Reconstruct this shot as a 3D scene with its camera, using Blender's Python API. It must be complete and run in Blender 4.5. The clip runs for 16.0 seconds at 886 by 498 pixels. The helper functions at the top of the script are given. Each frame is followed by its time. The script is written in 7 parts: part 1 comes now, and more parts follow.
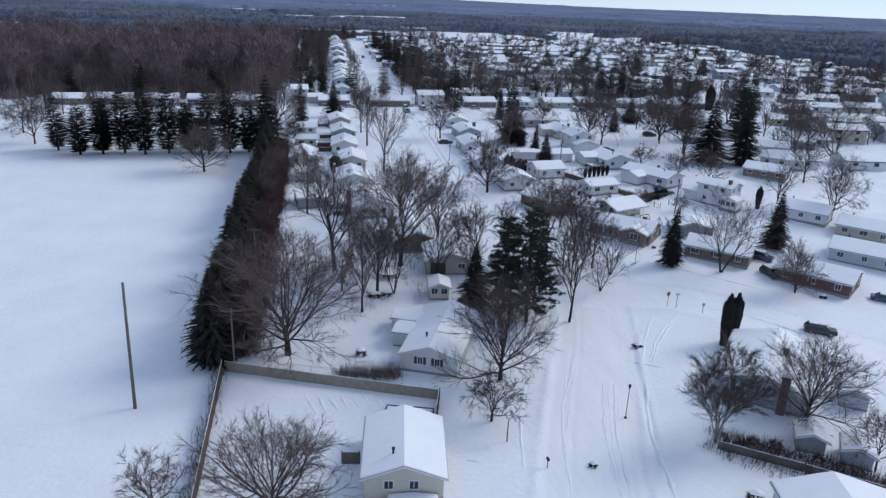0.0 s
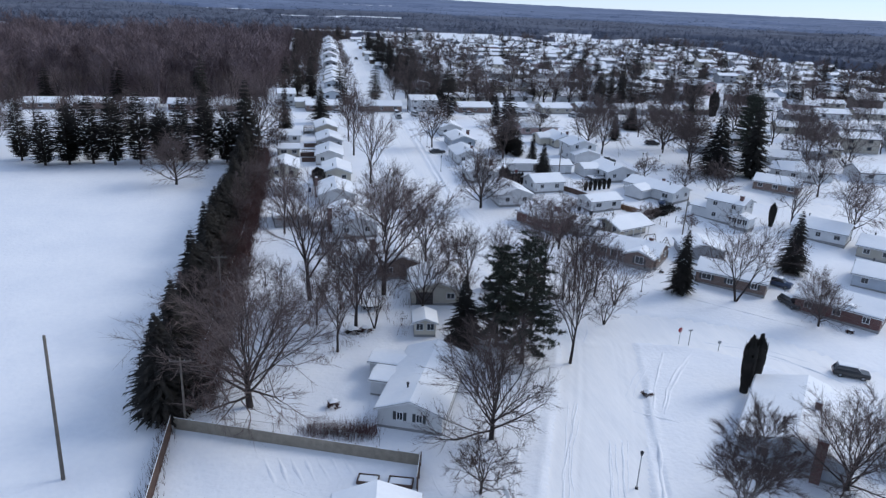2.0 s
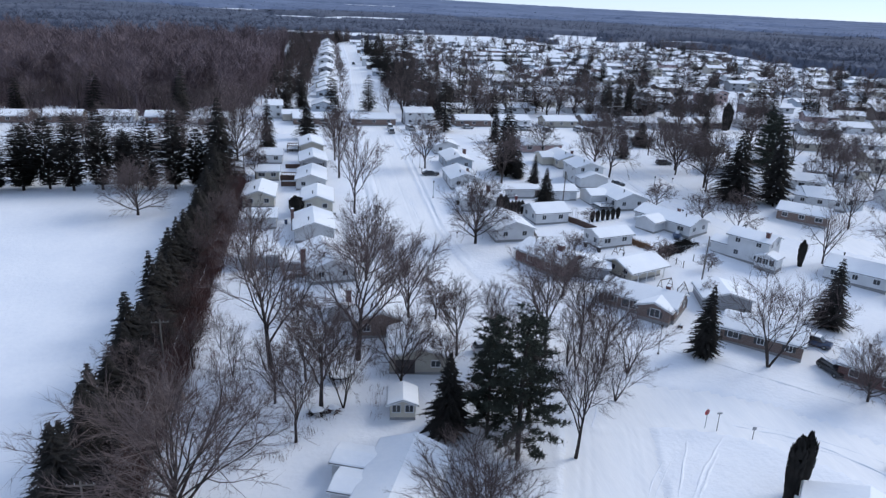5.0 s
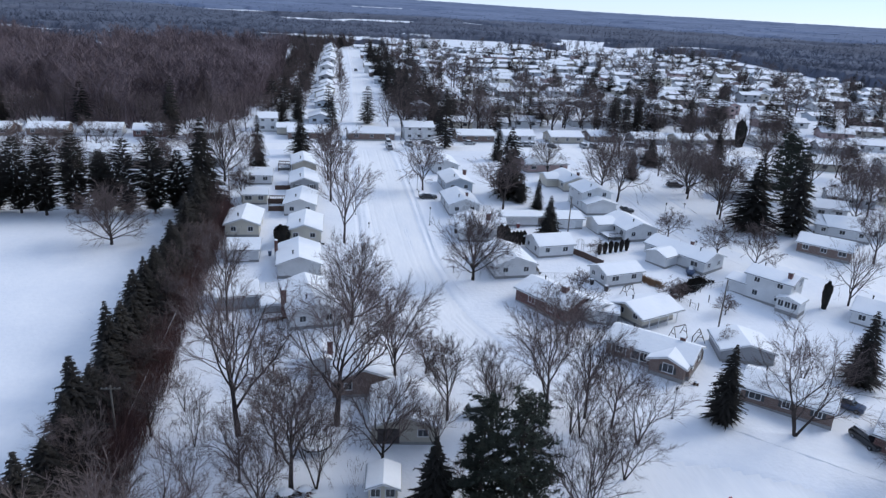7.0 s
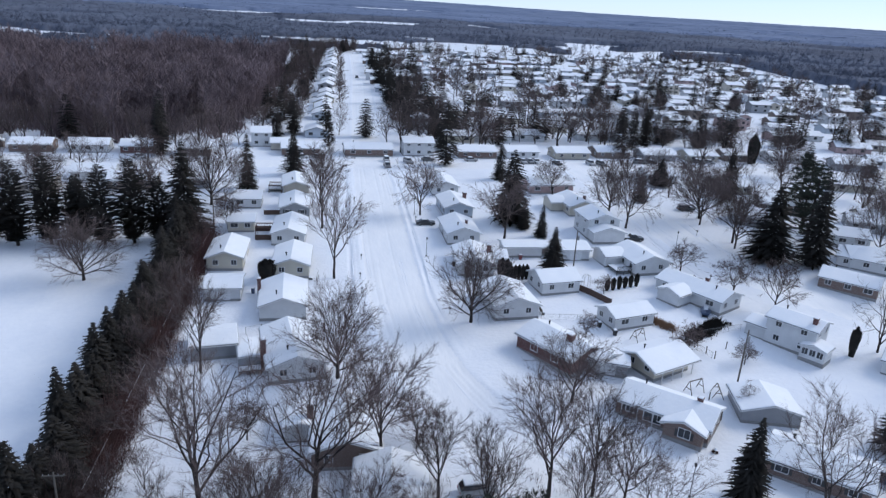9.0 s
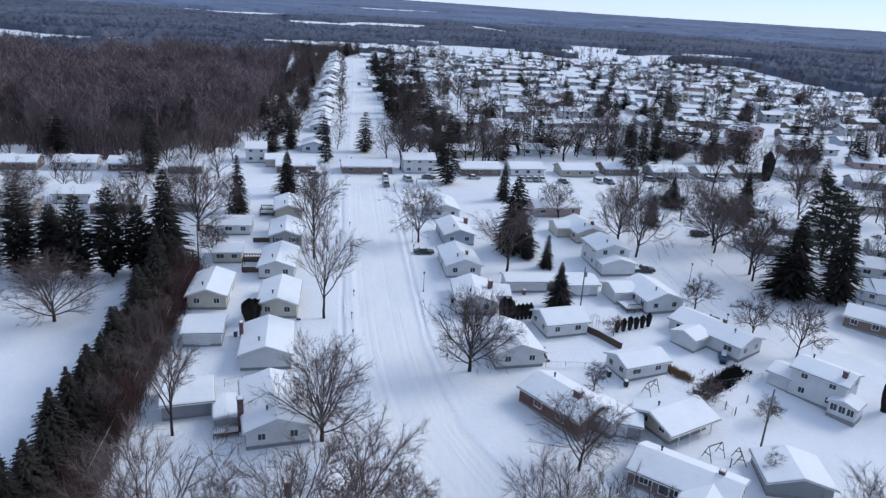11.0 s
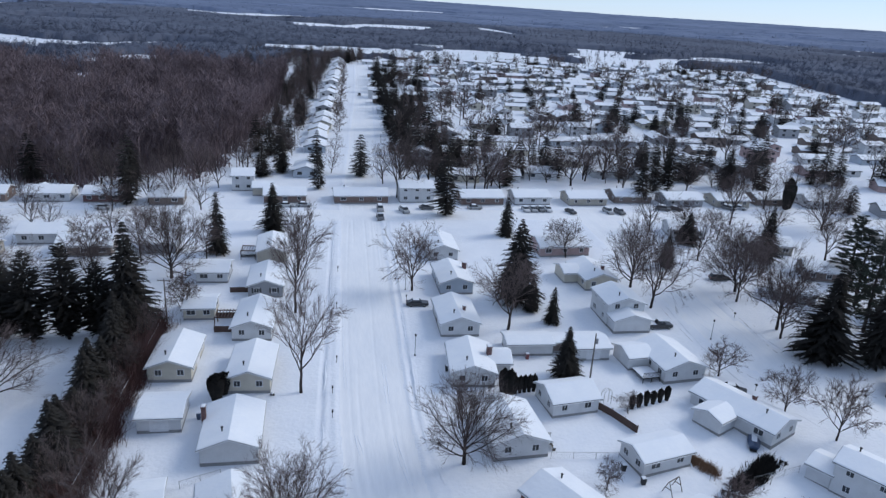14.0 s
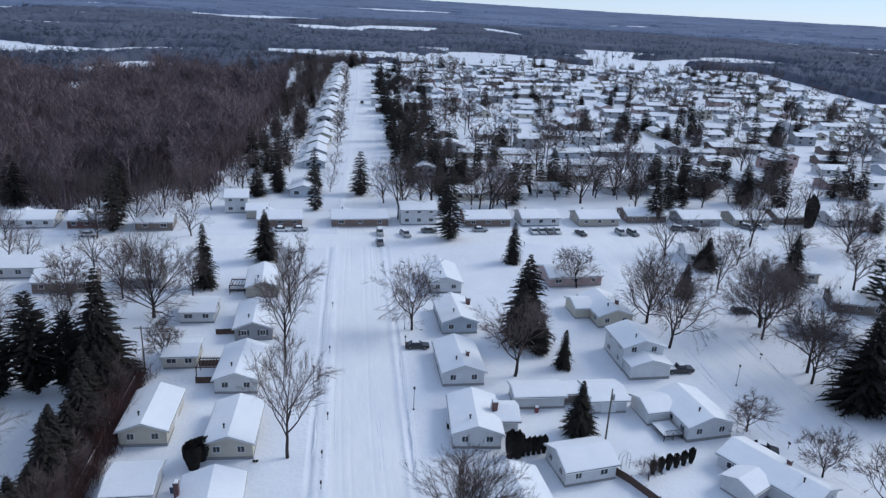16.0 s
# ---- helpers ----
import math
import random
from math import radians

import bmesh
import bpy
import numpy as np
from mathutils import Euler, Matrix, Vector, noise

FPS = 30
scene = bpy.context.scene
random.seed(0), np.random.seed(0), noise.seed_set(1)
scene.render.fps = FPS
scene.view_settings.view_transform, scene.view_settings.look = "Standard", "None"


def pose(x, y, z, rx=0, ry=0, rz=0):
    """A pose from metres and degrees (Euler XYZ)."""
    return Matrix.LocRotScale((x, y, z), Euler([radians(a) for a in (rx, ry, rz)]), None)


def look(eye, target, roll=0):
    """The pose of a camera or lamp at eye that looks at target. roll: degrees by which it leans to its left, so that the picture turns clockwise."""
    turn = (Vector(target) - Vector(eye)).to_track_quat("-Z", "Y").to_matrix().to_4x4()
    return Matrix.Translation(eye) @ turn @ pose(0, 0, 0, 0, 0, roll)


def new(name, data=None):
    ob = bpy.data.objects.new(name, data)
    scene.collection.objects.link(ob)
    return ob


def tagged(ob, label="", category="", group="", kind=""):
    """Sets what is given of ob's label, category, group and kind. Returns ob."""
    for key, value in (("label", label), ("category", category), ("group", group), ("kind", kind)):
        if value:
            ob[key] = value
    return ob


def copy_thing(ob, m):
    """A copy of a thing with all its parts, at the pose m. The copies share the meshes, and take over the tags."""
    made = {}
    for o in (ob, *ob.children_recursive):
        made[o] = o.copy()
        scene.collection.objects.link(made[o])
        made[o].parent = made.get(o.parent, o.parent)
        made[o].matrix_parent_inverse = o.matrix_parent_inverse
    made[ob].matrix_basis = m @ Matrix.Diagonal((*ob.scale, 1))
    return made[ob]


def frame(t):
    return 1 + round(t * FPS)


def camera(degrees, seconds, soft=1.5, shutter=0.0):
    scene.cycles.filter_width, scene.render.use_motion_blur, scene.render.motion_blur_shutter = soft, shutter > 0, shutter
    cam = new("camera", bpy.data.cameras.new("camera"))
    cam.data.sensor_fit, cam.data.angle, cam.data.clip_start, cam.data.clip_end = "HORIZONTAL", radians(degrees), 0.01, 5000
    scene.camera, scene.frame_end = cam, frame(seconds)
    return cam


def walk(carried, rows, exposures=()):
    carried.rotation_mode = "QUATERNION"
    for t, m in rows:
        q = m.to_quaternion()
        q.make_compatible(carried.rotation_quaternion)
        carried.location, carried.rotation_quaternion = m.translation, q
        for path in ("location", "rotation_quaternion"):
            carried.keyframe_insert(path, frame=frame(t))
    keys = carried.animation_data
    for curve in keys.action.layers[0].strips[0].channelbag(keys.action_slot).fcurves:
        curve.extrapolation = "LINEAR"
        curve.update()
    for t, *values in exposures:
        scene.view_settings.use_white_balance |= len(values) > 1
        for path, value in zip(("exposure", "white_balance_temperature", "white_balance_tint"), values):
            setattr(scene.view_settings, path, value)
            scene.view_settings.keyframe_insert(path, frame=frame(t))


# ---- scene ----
cam = camera(64.0, 16.0, 1.35)
PATH = [
    (0, (0.000, 0.000, 43.636), (0.329, 1.861, 42.980), 2.33),
    (0.5, (0.907, 3.159, 43.711), (1.239, 5.019, 43.055), 2.40),
    (1, (1.805, 6.297, 43.785), (2.140, 8.156, 43.129), 2.45),
    (1.5, (2.692, 9.403, 43.858), (3.028, 11.262, 43.202), 2.51),
    (2, (3.583, 12.467, 43.943), (3.921, 14.327, 43.288), 2.55),
    (2.5, (4.487, 15.498, 44.061), (4.825, 17.357, 43.405), 2.59),
    (3, (5.397, 18.506, 44.267), (5.735, 20.365, 43.610), 2.57),
    (3.5, (6.313, 21.483, 44.601), (6.650, 23.342, 43.944), 2.54),
    (4, (7.232, 24.433, 45.095), (7.567, 26.292, 44.438), 2.56),
    (6.5, (11.795, 39.065, 48.464), (12.114, 40.929, 47.812), 3.08),
    (7, (12.660, 41.962, 49.213), (12.976, 43.827, 48.561), 3.20),
    (7.5, (13.470, 44.826, 50.009), (13.783, 46.691, 49.358), 3.29),
    (8, (14.225, 47.646, 50.841), (14.535, 49.512, 50.190), 3.35),
    (8.5, (14.939, 50.425, 51.696), (15.245, 52.291, 51.046), 3.36),
    (9, (15.635, 53.166, 52.565), (15.939, 55.032, 51.914), 3.37),
    (11.5, (19.043, 66.764, 56.994), (19.329, 68.633, 56.342), 3.49),
    (12, (19.724, 69.519, 57.892), (20.008, 71.389, 57.240), 3.52),
    (12.5, (20.404, 72.311, 58.802), (20.685, 74.181, 58.149), 3.55),
    (13, (21.081, 75.144, 59.727), (21.358, 77.013, 59.073), 3.56),
    (13.5, (21.758, 78.020, 60.659), (22.033, 79.890, 60.005), 3.52),
    (14, (22.426, 80.950, 61.590), (22.699, 82.819, 60.935), 3.47),
    (14.5, (23.071, 83.939, 62.498), (23.341, 85.809, 61.840), 3.37),
    (15, (23.691, 87.019, 63.381), (23.957, 88.890, 62.723), 3.26),
    (15.5, (24.293, 90.161, 64.241), (24.553, 92.031, 63.583), 3.13),
    (16, (24.886, 93.332, 65.086), (25.139, 95.204, 64.427), 2.99),
]
walk(cam, [(t, look(eye, target, roll)) for t, eye, target, roll in PATH],
     [(0, 0.90, 6220, 8), (4, 1.10, 6180, 8), (9, 1.10, 6150, 8), (12, 0.98, 6180, 7.5), (16, 0.87, 6080, 7)])


# ---- world, sun ----
SUN_AZ, SUN_EL = 73.0, 36.0          # degrees to the right of the street, and above the horizon
world = bpy.data.worlds.new("world")
scene.world = world
world.use_nodes = True
wn = world.node_tree.nodes
sky = wn.new("ShaderNodeTexSky")
sky.sky_type, sky.sun_disc = "NISHITA", False
sky.sun_elevation, sky.sun_rotation = radians(SUN_EL), radians(SUN_AZ)
sky.air_density, sky.dust_density, sky.ozone_density = 0.6, 0.1, 2.0
veil = wn.new("ShaderNodeMix")              # thin even cloud over the whole sky
veil.data_type = "RGBA"
veil.inputs["Factor"].default_value, veil.inputs["B"].default_value = 0.82, (1.80, 2.15, 2.9, 1)
world.node_tree.links.new(sky.outputs[0], veil.inputs["A"])
world.node_tree.links.new(veil.outputs["Result"], wn["Background"].inputs[0])
wn["Background"].inputs[1].default_value = 0.13
sun = new("sun", bpy.data.lights.new("sun", "SUN"))
sun.data.energy, sun.data.angle, sun.data.color = 0.95, radians(24), (1.0, 0.93, 0.85)
sun.matrix_world = look((0, 0, 0), (-math.sin(radians(SUN_AZ)) * math.cos(radians(SUN_EL)),
                                    -math.cos(radians(SUN_AZ)) * math.cos(radians(SUN_EL)), -math.sin(radians(SUN_EL))))


# ---- materials ----
def material(name, a, b, scale=3.0, rough=0.8, metal=0.0, bump=0.0, bump_scale=None, fine=None, detail=4.0, coat=0.0, gloss=0.4):
    """Two tones mixed by noise at two scales, with a fine bump. Scales are per metre."""
    m = bpy.data.materials.new(name)
    m.use_nodes = True
    n, l = m.node_tree.nodes, m.node_tree.links
    bsdf = n["Principled BSDF"]
    geo = n.new("ShaderNodeNewGeometry")
    one, two = n.new("ShaderNodeTexNoise"), n.new("ShaderNodeTexNoise")
    one.inputs["Scale"].default_value, one.inputs["Detail"].default_value = scale, detail
    two.inputs["Scale"].default_value, two.inputs["Detail"].default_value = fine or scale * 9, 2.0
    add = n.new("ShaderNodeMath")
    add.operation = "MULTIPLY_ADD"
    add.inputs[1].default_value = 0.45
    mix = n.new("ShaderNodeMix")
    mix.data_type = "RGBA"
    mix.inputs["A"].default_value, mix.inputs["B"].default_value = (*a, 1), (*b, 1)
    ramp = n.new("ShaderNodeMapRange")
    ramp.inputs["From Min"].default_value, ramp.inputs["From Max"].default_value = 0.5, 0.95
    for tex in (one, two):
        l.new(geo.outputs["Position"], tex.inputs["Vector"])
    l.new(two.outputs["Fac"], add.inputs[0])
    l.new(one.outputs["Fac"], add.inputs[2])
    l.new(add.outputs[0], ramp.inputs["Value"])
    l.new(ramp.outputs[0], mix.inputs["Factor"])
    l.new(mix.outputs["Result"], bsdf.inputs["Base Color"])
    bsdf.inputs["Roughness"].default_value, bsdf.inputs["Metallic"].default_value = rough, metal
    bsdf.inputs["Coat Weight"].default_value, bsdf.inputs["Specular IOR Level"].default_value = coat, gloss
    if bump:
        bp = n.new("ShaderNodeBump")
        bp.inputs["Strength"].default_value, bp.inputs["Distance"].default_value = 1.0, bump
        tex = n.new("ShaderNodeTexNoise")
        tex.inputs["Scale"].default_value, tex.inputs["Detail"].default_value = bump_scale or scale * 4, 3.0
        l.new(geo.outputs["Position"], tex.inputs["Vector"])
        l.new(tex.outputs["Fac"], bp.inputs["Height"])
        l.new(bp.outputs[0], bsdf.inputs["Normal"])
    return m


def random_tone(m, low, high):
    """Vary a material's colour from object to object."""
    n, l = m.node_tree.nodes, m.node_tree.links
    bsdf = n["Principled BSDF"]
    link = bsdf.inputs["Base Color"].links[0]
    info, rng, hsv = n.new("ShaderNodeObjectInfo"), n.new("ShaderNodeMapRange"), n.new("ShaderNodeHueSaturation")
    rng.inputs["To Min"].default_value, rng.inputs["To Max"].default_value = low, high
    l.new(info.outputs["Random"], rng.inputs["Value"])
    l.new(rng.outputs[0], hsv.inputs["Value"])
    l.new(link.from_socket, hsv.inputs["Color"])
    l.new(hsv.outputs[0], bsdf.inputs["Base Color"])
    return m


def siding(name, tone):
    """Painted lap siding: a base tone, faint weathering, and the shadow line of each board as a bump."""
    m = material(name, tone, tuple(c * 0.86 for c in tone), 0.6, 0.6, fine=7.0)
    n, l = m.node_tree.nodes, m.node_tree.links
    geo, sep, wave, bp = n.new("ShaderNodeNewGeometry"), n.new("ShaderNodeSeparateXYZ"), n.new("ShaderNodeMath"), n.new("ShaderNodeBump")
    mul = n.new("ShaderNodeMath")
    mul.operation, mul.inputs[1].default_value = "MULTIPLY", 5.0
    wave.operation = "FRACT"
    bp.inputs["Distance"].default_value = 0.015
    l.new(geo.outputs["Position"], sep.inputs[0])
    l.new(sep.outputs["Z"], mul.inputs[0])
    l.new(mul.outputs[0], wave.inputs[0])
    l.new(wave.outputs[0], bp.inputs["Height"])
    l.new(bp.outputs[0], n["Principled BSDF"].inputs["Normal"])
    return m


def brickwork(name, a, b):
    m = bpy.data.materials.new(name)
    m.use_nodes = True
    n, l = m.node_tree.nodes, m.node_tree.links
    tex, co, mp = n.new("ShaderNodeTexBrick"), n.new("ShaderNodeTexCoord"), n.new("ShaderNodeMapping")
    mp.inputs["Rotation"].default_value = (radians(90), 0, 0)
    tex.inputs["Color1"].default_value, tex.inputs["Color2"].default_value = (*a, 1), (*b, 1)
    tex.inputs["Mortar"].default_value = (0.32, 0.29, 0.27, 1)
    tex.inputs["Scale"].default_value, tex.inputs["Mortar Size"].default_value = 4.4, 0.012
    l.new(co.outputs["Object"], mp.inputs[0])
    l.new(mp.outputs[0], tex.inputs["Vector"])
    l.new(tex.outputs["Color"], n["Principled BSDF"].inputs["Base Color"])
    n["Principled BSDF"].inputs["Roughness"].default_value = 0.85
    return m


SNOW = material("snow", (0.80, 0.82, 0.86), (0.72, 0.75, 0.81), 0.12, 0.65, bump=0.09, bump_scale=1.6, fine=1.1)
def streaked(m, stretch):
    """Draw a material's patches out along the street."""
    n, l = m.node_tree.nodes, m.node_tree.links
    for node in [x for x in n if x.type == "TEX_NOISE"]:
        way = node.inputs["Vector"].links[0].from_socket
        mp = n.new("ShaderNodeMapping")
        mp.inputs["Scale"].default_value = (1, stretch, 1)
        l.new(way, mp.inputs["Vector"])
        l.new(mp.outputs[0], node.inputs["Vector"])
    return m


PACKED = streaked(material("packed_snow", (0.84, 0.845, 0.86), (0.775, 0.79, 0.82), 0.4, 0.55, bump=0.035, bump_scale=1.8, fine=1.6), 0.22)
ROOF_SNOW = material("roof_snow", (0.82, 0.84, 0.87), (0.76, 0.79, 0.84), 0.35, 0.65, bump=0.03, bump_scale=1.6, fine=2.0)
SHINGLE = material("shingle", (0.09, 0.085, 0.085), (0.05, 0.05, 0.055), 2.0, 0.9, bump=0.01, bump_scale=12, gloss=0.08)
TRIM = material("white_trim", (0.74, 0.75, 0.76), (0.62, 0.63, 0.65), 1.5, 0.5)
GLASS = material("window_glass", (0.02, 0.024, 0.03), (0.035, 0.04, 0.05), 0.7, 0.06, coat=0.5)
DARK_DOOR = material("dark_door", (0.06, 0.05, 0.05), (0.04, 0.035, 0.035), 1.5, 0.5)
SHUTTER = material("shutter_paint", (0.05, 0.055, 0.06), (0.035, 0.04, 0.045), 2.0, 0.6)
WHITE_S = siding("white_siding", (0.66, 0.67, 0.68))
CREAM_S = siding("cream_siding", (0.60, 0.56, 0.47))
TAN_S = siding("tan_siding", (0.44, 0.41, 0.35))
GREY_S = siding("grey_siding", (0.32, 0.33, 0.35))
BLUE_S = siding("blue_grey_siding", (0.45, 0.50, 0.56))
BROWN_S = siding("brown_siding", (0.20, 0.16, 0.14))
PINK_S = siding("rose_siding", (0.42, 0.31, 0.30))
BRICK = brickwork("red_brick", (0.145, 0.065, 0.058), (0.105, 0.05, 0.047))
BRICK_BROWN = brickwork("brown_brick", (0.20, 0.14, 0.12), (0.15, 0.105, 0.09))
FOUND = material("foundation", (0.30, 0.30, 0.30), (0.22, 0.22, 0.22), 2.0, 0.9)
TAN_WOOD = material("tan_fence_wood", (0.34, 0.30, 0.24), (0.24, 0.21, 0.17), 1.5, 0.85, bump=0.01)
BROWN_WOOD = material("brown_fence_wood", (0.12, 0.075, 0.06), (0.08, 0.055, 0.045), 1.5, 0.85, bump=0.01)
GREY_WOOD = material("weathered_wood", (0.17, 0.15, 0.13), (0.11, 0.10, 0.09), 2.0, 0.9, bump=0.01)
STEEL = material("galvanised_steel", (0.35, 0.36, 0.38), (0.28, 0.29, 0.30), 3.0, 0.45, metal=0.8)
DARK_METAL = material("dark_metal", (0.04, 0.04, 0.045), (0.03, 0.03, 0.03), 3.0, 0.5, metal=0.5)
RED_SIGN = material("red_sign", (0.45, 0.03, 0.03), (0.38, 0.03, 0.03), 3.0, 0.4)
BARK = random_tone(material("bark", (0.060, 0.050, 0.047), (0.032, 0.027, 0.026), 1.4, 0.95, bump=0.03, bump_scale=6, gloss=0.08), 0.8, 1.35)
TWIG = random_tone(material("twigs", (0.150, 0.118, 0.112), (0.092, 0.073, 0.071), 0.8, 0.95, gloss=0.08), 0.75, 1.4)
PALE_BARK = material("pale_bark", (0.34, 0.32, 0.30), (0.15, 0.135, 0.125), 1.8, 0.9, gloss=0.08)
NEEDLE = random_tone(material("spruce_needles", (0.020, 0.0195, 0.0185), (0.038, 0.0345, 0.031), 0.9, 0.85, gloss=0.08), 0.8, 1.3)
PINE_N = random_tone(material("pine_needles", (0.028, 0.034, 0.029), (0.052, 0.058, 0.046), 0.9, 0.85, gloss=0.08), 0.85, 1.2)
BRUSH = material("brown_brush", (0.135, 0.078, 0.074), (0.078, 0.050, 0.049), 0.35, 0.95, gloss=0.08)
DRY = material("dry_leaves", (0.30, 0.19, 0.12), (0.20, 0.13, 0.09), 1.0, 0.9, gloss=0.08)
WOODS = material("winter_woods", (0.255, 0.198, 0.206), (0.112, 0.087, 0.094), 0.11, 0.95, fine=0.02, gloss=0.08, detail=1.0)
# Bluish tones put the haze of distance into the woods' base colour.
HAZED_HORIZON_WOODS = material("horizon_woods", (0.17, 0.21, 0.31), (0.115, 0.145, 0.22), 0.003, 0.95, fine=0.03, gloss=0.08)
HAZED_FAR_WOODS = material("hazed_far_woods", (0.128, 0.144, 0.190), (0.067, 0.077, 0.107), 0.004, 0.95, fine=0.05, gloss=0.08)
WET = material("wet_asphalt", (0.10, 0.09, 0.085), (0.30, 0.29, 0.29), 2.0, 0.6)
TYRE = material("tyre", (0.02, 0.02, 0.02), (0.03, 0.03, 0.03), 5, 0.8, gloss=0.08)
PAINTS = {c: material(c + "_car_paint", v, tuple(x * 0.85 for x in v), 1.5, 0.3, coat=0.6) for c, v in dict(
    black=(0.02, 0.02, 0.022), red=(0.16, 0.02, 0.025), silver=(0.38, 0.39, 0.40), white=(0.62, 0.63, 0.64),
    blue=(0.04, 0.07, 0.14), grey=(0.14, 0.145, 0.15)).items()}


# ---- mesh tools ----
class Shape:
    """Vertices and faces that become one mesh."""

    def __init__(self):
        self.v, self.f = [], []

    def add(self, verts, faces):
        k = len(self.v)
        self.v += [tuple(p) for p in verts]
        self.f += [tuple(i + k for i in q) for q in faces]
        return self

    def box(self, x0, x1, y0, y1, z0, z1, c=0.0):
        """A box with its upper edges cut by c."""
        if c:
            v = [(x, y, z) for z, e in ((z0, 0), (z1 - c, 0), (z1, c)) for x, y in ((x0 + e, y0 + e), (x1 - e, y0 + e), (x1 - e, y1 - e), (x0 + e, y1 - e))]
            f = [(3, 2, 1, 0), (8, 9, 10, 11)] + [(a + i, a + (i + 1) % 4, a + 4 + (i + 1) % 4, a + 4 + i) for a in (0, 4) for i in range(4)]
            return self.add(v, f)
        v = [(x, y, z) for z in (z0, z1) for x, y in ((x0, y0), (x1, y0), (x1, y1), (x0, y1))]
        return self.add(v, [(3, 2, 1, 0), (4, 5, 6, 7), (0, 1, 5, 4), (1, 2, 6, 5), (2, 3, 7, 6), (3, 0, 4, 7)])

    def extrude(self, profile, y0, y1):
        """A closed outline in x and z, drawn out along y."""
        n = len(profile)
        v = [(x, y, z) for y in (y0, y1) for x, z in profile]
        return self.add(v, [tuple(range(n)), tuple(range(2 * n - 1, n - 1, -1))] + [(i, i + n, (i + 1) % n + n, (i + 1) % n) for i in range(n)])

    def tube(self, points, radii, n=6, cap=True):
        rings = []
        for i, p in enumerate(points):
            a, b = Vector(points[max(i - 1, 0)]), Vector(points[min(i + 1, len(points) - 1)])
            d = (b - a).normalized()
            u = d.orthogonal().normalized()
            w = d.cross(u)
            rings += [Vector(p) + (u * math.cos(6.28319 * k / n) + w * math.sin(6.28319 * k / n)) * radii[i] for k in range(n)]
        m = len(points)
        f = [(i * n + k, i * n + (k + 1) % n, (i + 1) * n + (k + 1) % n, (i + 1) * n + k) for i in range(m - 1) for k in range(n)]
        if cap:
            f += [tuple(range(n - 1, -1, -1)), tuple(range((m - 1) * n, m * n))]
        return self.add(rings, f)

    def mesh(self, name, mat, smooth=False):
        me = bpy.data.meshes.new(name)
        me.from_pydata(self.v, [], self.f)
        if mat:
            me.materials.append(mat)
        if smooth:
            me.shade_smooth()
        return me


def part(name, shape, mat, parent, label="", smooth=False, m=None):
    """Link a shape, or a mesh made before, as one part under a thing or a part."""
    me = shape.mesh(name, mat, smooth) if isinstance(shape, Shape) else shape
    ob = new(name, me)
    ob.parent = parent
    if m is not None:
        ob.matrix_local = m
    return tagged(ob, label)


def thing(name, m, label, category, group=""):
    ob = new(name)
    ob.matrix_world = m
    return tagged(ob, label, category, group)


def block_mesh(name, verts, faces, mat, smooth=False):
    """A mesh from arrays of vertices and of triangles or quads."""
    verts, faces = np.asarray(verts, np.float32), np.asarray(faces, np.int32)
    me = bpy.data.meshes.new(name)
    k = faces.shape[1]
    me.vertices.add(len(verts))
    me.vertices.foreach_set("co", verts.ravel())
    me.loops.add(faces.size)
    me.loops.foreach_set("vertex_index", faces.ravel())
    me.polygons.add(len(faces))
    me.polygons.foreach_set("loop_start", np.arange(0, faces.size, k, dtype=np.int32))
    me.update(calc_edges=True)
    me.validate()
    me.materials.append(mat)
    if smooth:
        me.shade_smooth()
    return me


# ---- ground and streets ----
def spaced(*stops):
    """Grid lines from (place, spacing up to the next place)."""
    out = []
    for (a, s), (b, _) in zip(stops, stops[1:]):
        n = max(1, round((b - a) / s))
        out += [a + (b - a) * i / n for i in range(n)]
    return np.array(out + [stops[-1][0]])


def to_line(X, Y, line):
    """Distance to a polyline, and the signed offset to its right."""
    best, side = np.full(X.shape, 1e9), np.zeros(X.shape)
    for (ax, ay), (bx, by) in zip(line, line[1:]):
        dx, dy = bx - ax, by - ay
        ll = math.hypot(dx, dy)
        t = np.clip(((X - ax) * dx + (Y - ay) * dy) / ll**2, 0, 1)
        d = np.hypot(X - ax - t * dx, Y - ay - t * dy)
        s = ((X - ax) * dy - (Y - ay) * dx) / ll
        near = d < best
        best, side = np.where(near, d, best), np.where(near, np.sign(s) * d, side)
    return best, side


KNOT_Y = [20, 45, 70, 95, 120, 145, 170, 200, 240, 300, 400, 550, 800]       # plan y of the knots of a warp fitted to the camera's view
MID_X, WIDE_X = [1.12, 1.22, 1.15, 1.86, 1.77, 2.02, 2.29, 2.51, 2.83, 1.72, 2.86, 4.2, 4.62], [1.0161, 1.0256, 1.0289, 1.0111, 0.9851, 0.9554, 0.9332, 0.9185, 0.909, 0.9477, 0.9592, 0.926, 0.902]
MID_Y, WIDE_Y = [27.72, 57.71, 87.77, 117.1, 143.96, 169.08, 193.81, 223.7, 265.36, 326.73, 428.8, 588.16, 819.84], [0.0562, 0.0594, 0.0584, 0.0542, 0.0462, 0.0444, 0.0475, 0.0568, 0.0684, 0.0902, 0.0997, 0.1145, 0.12]


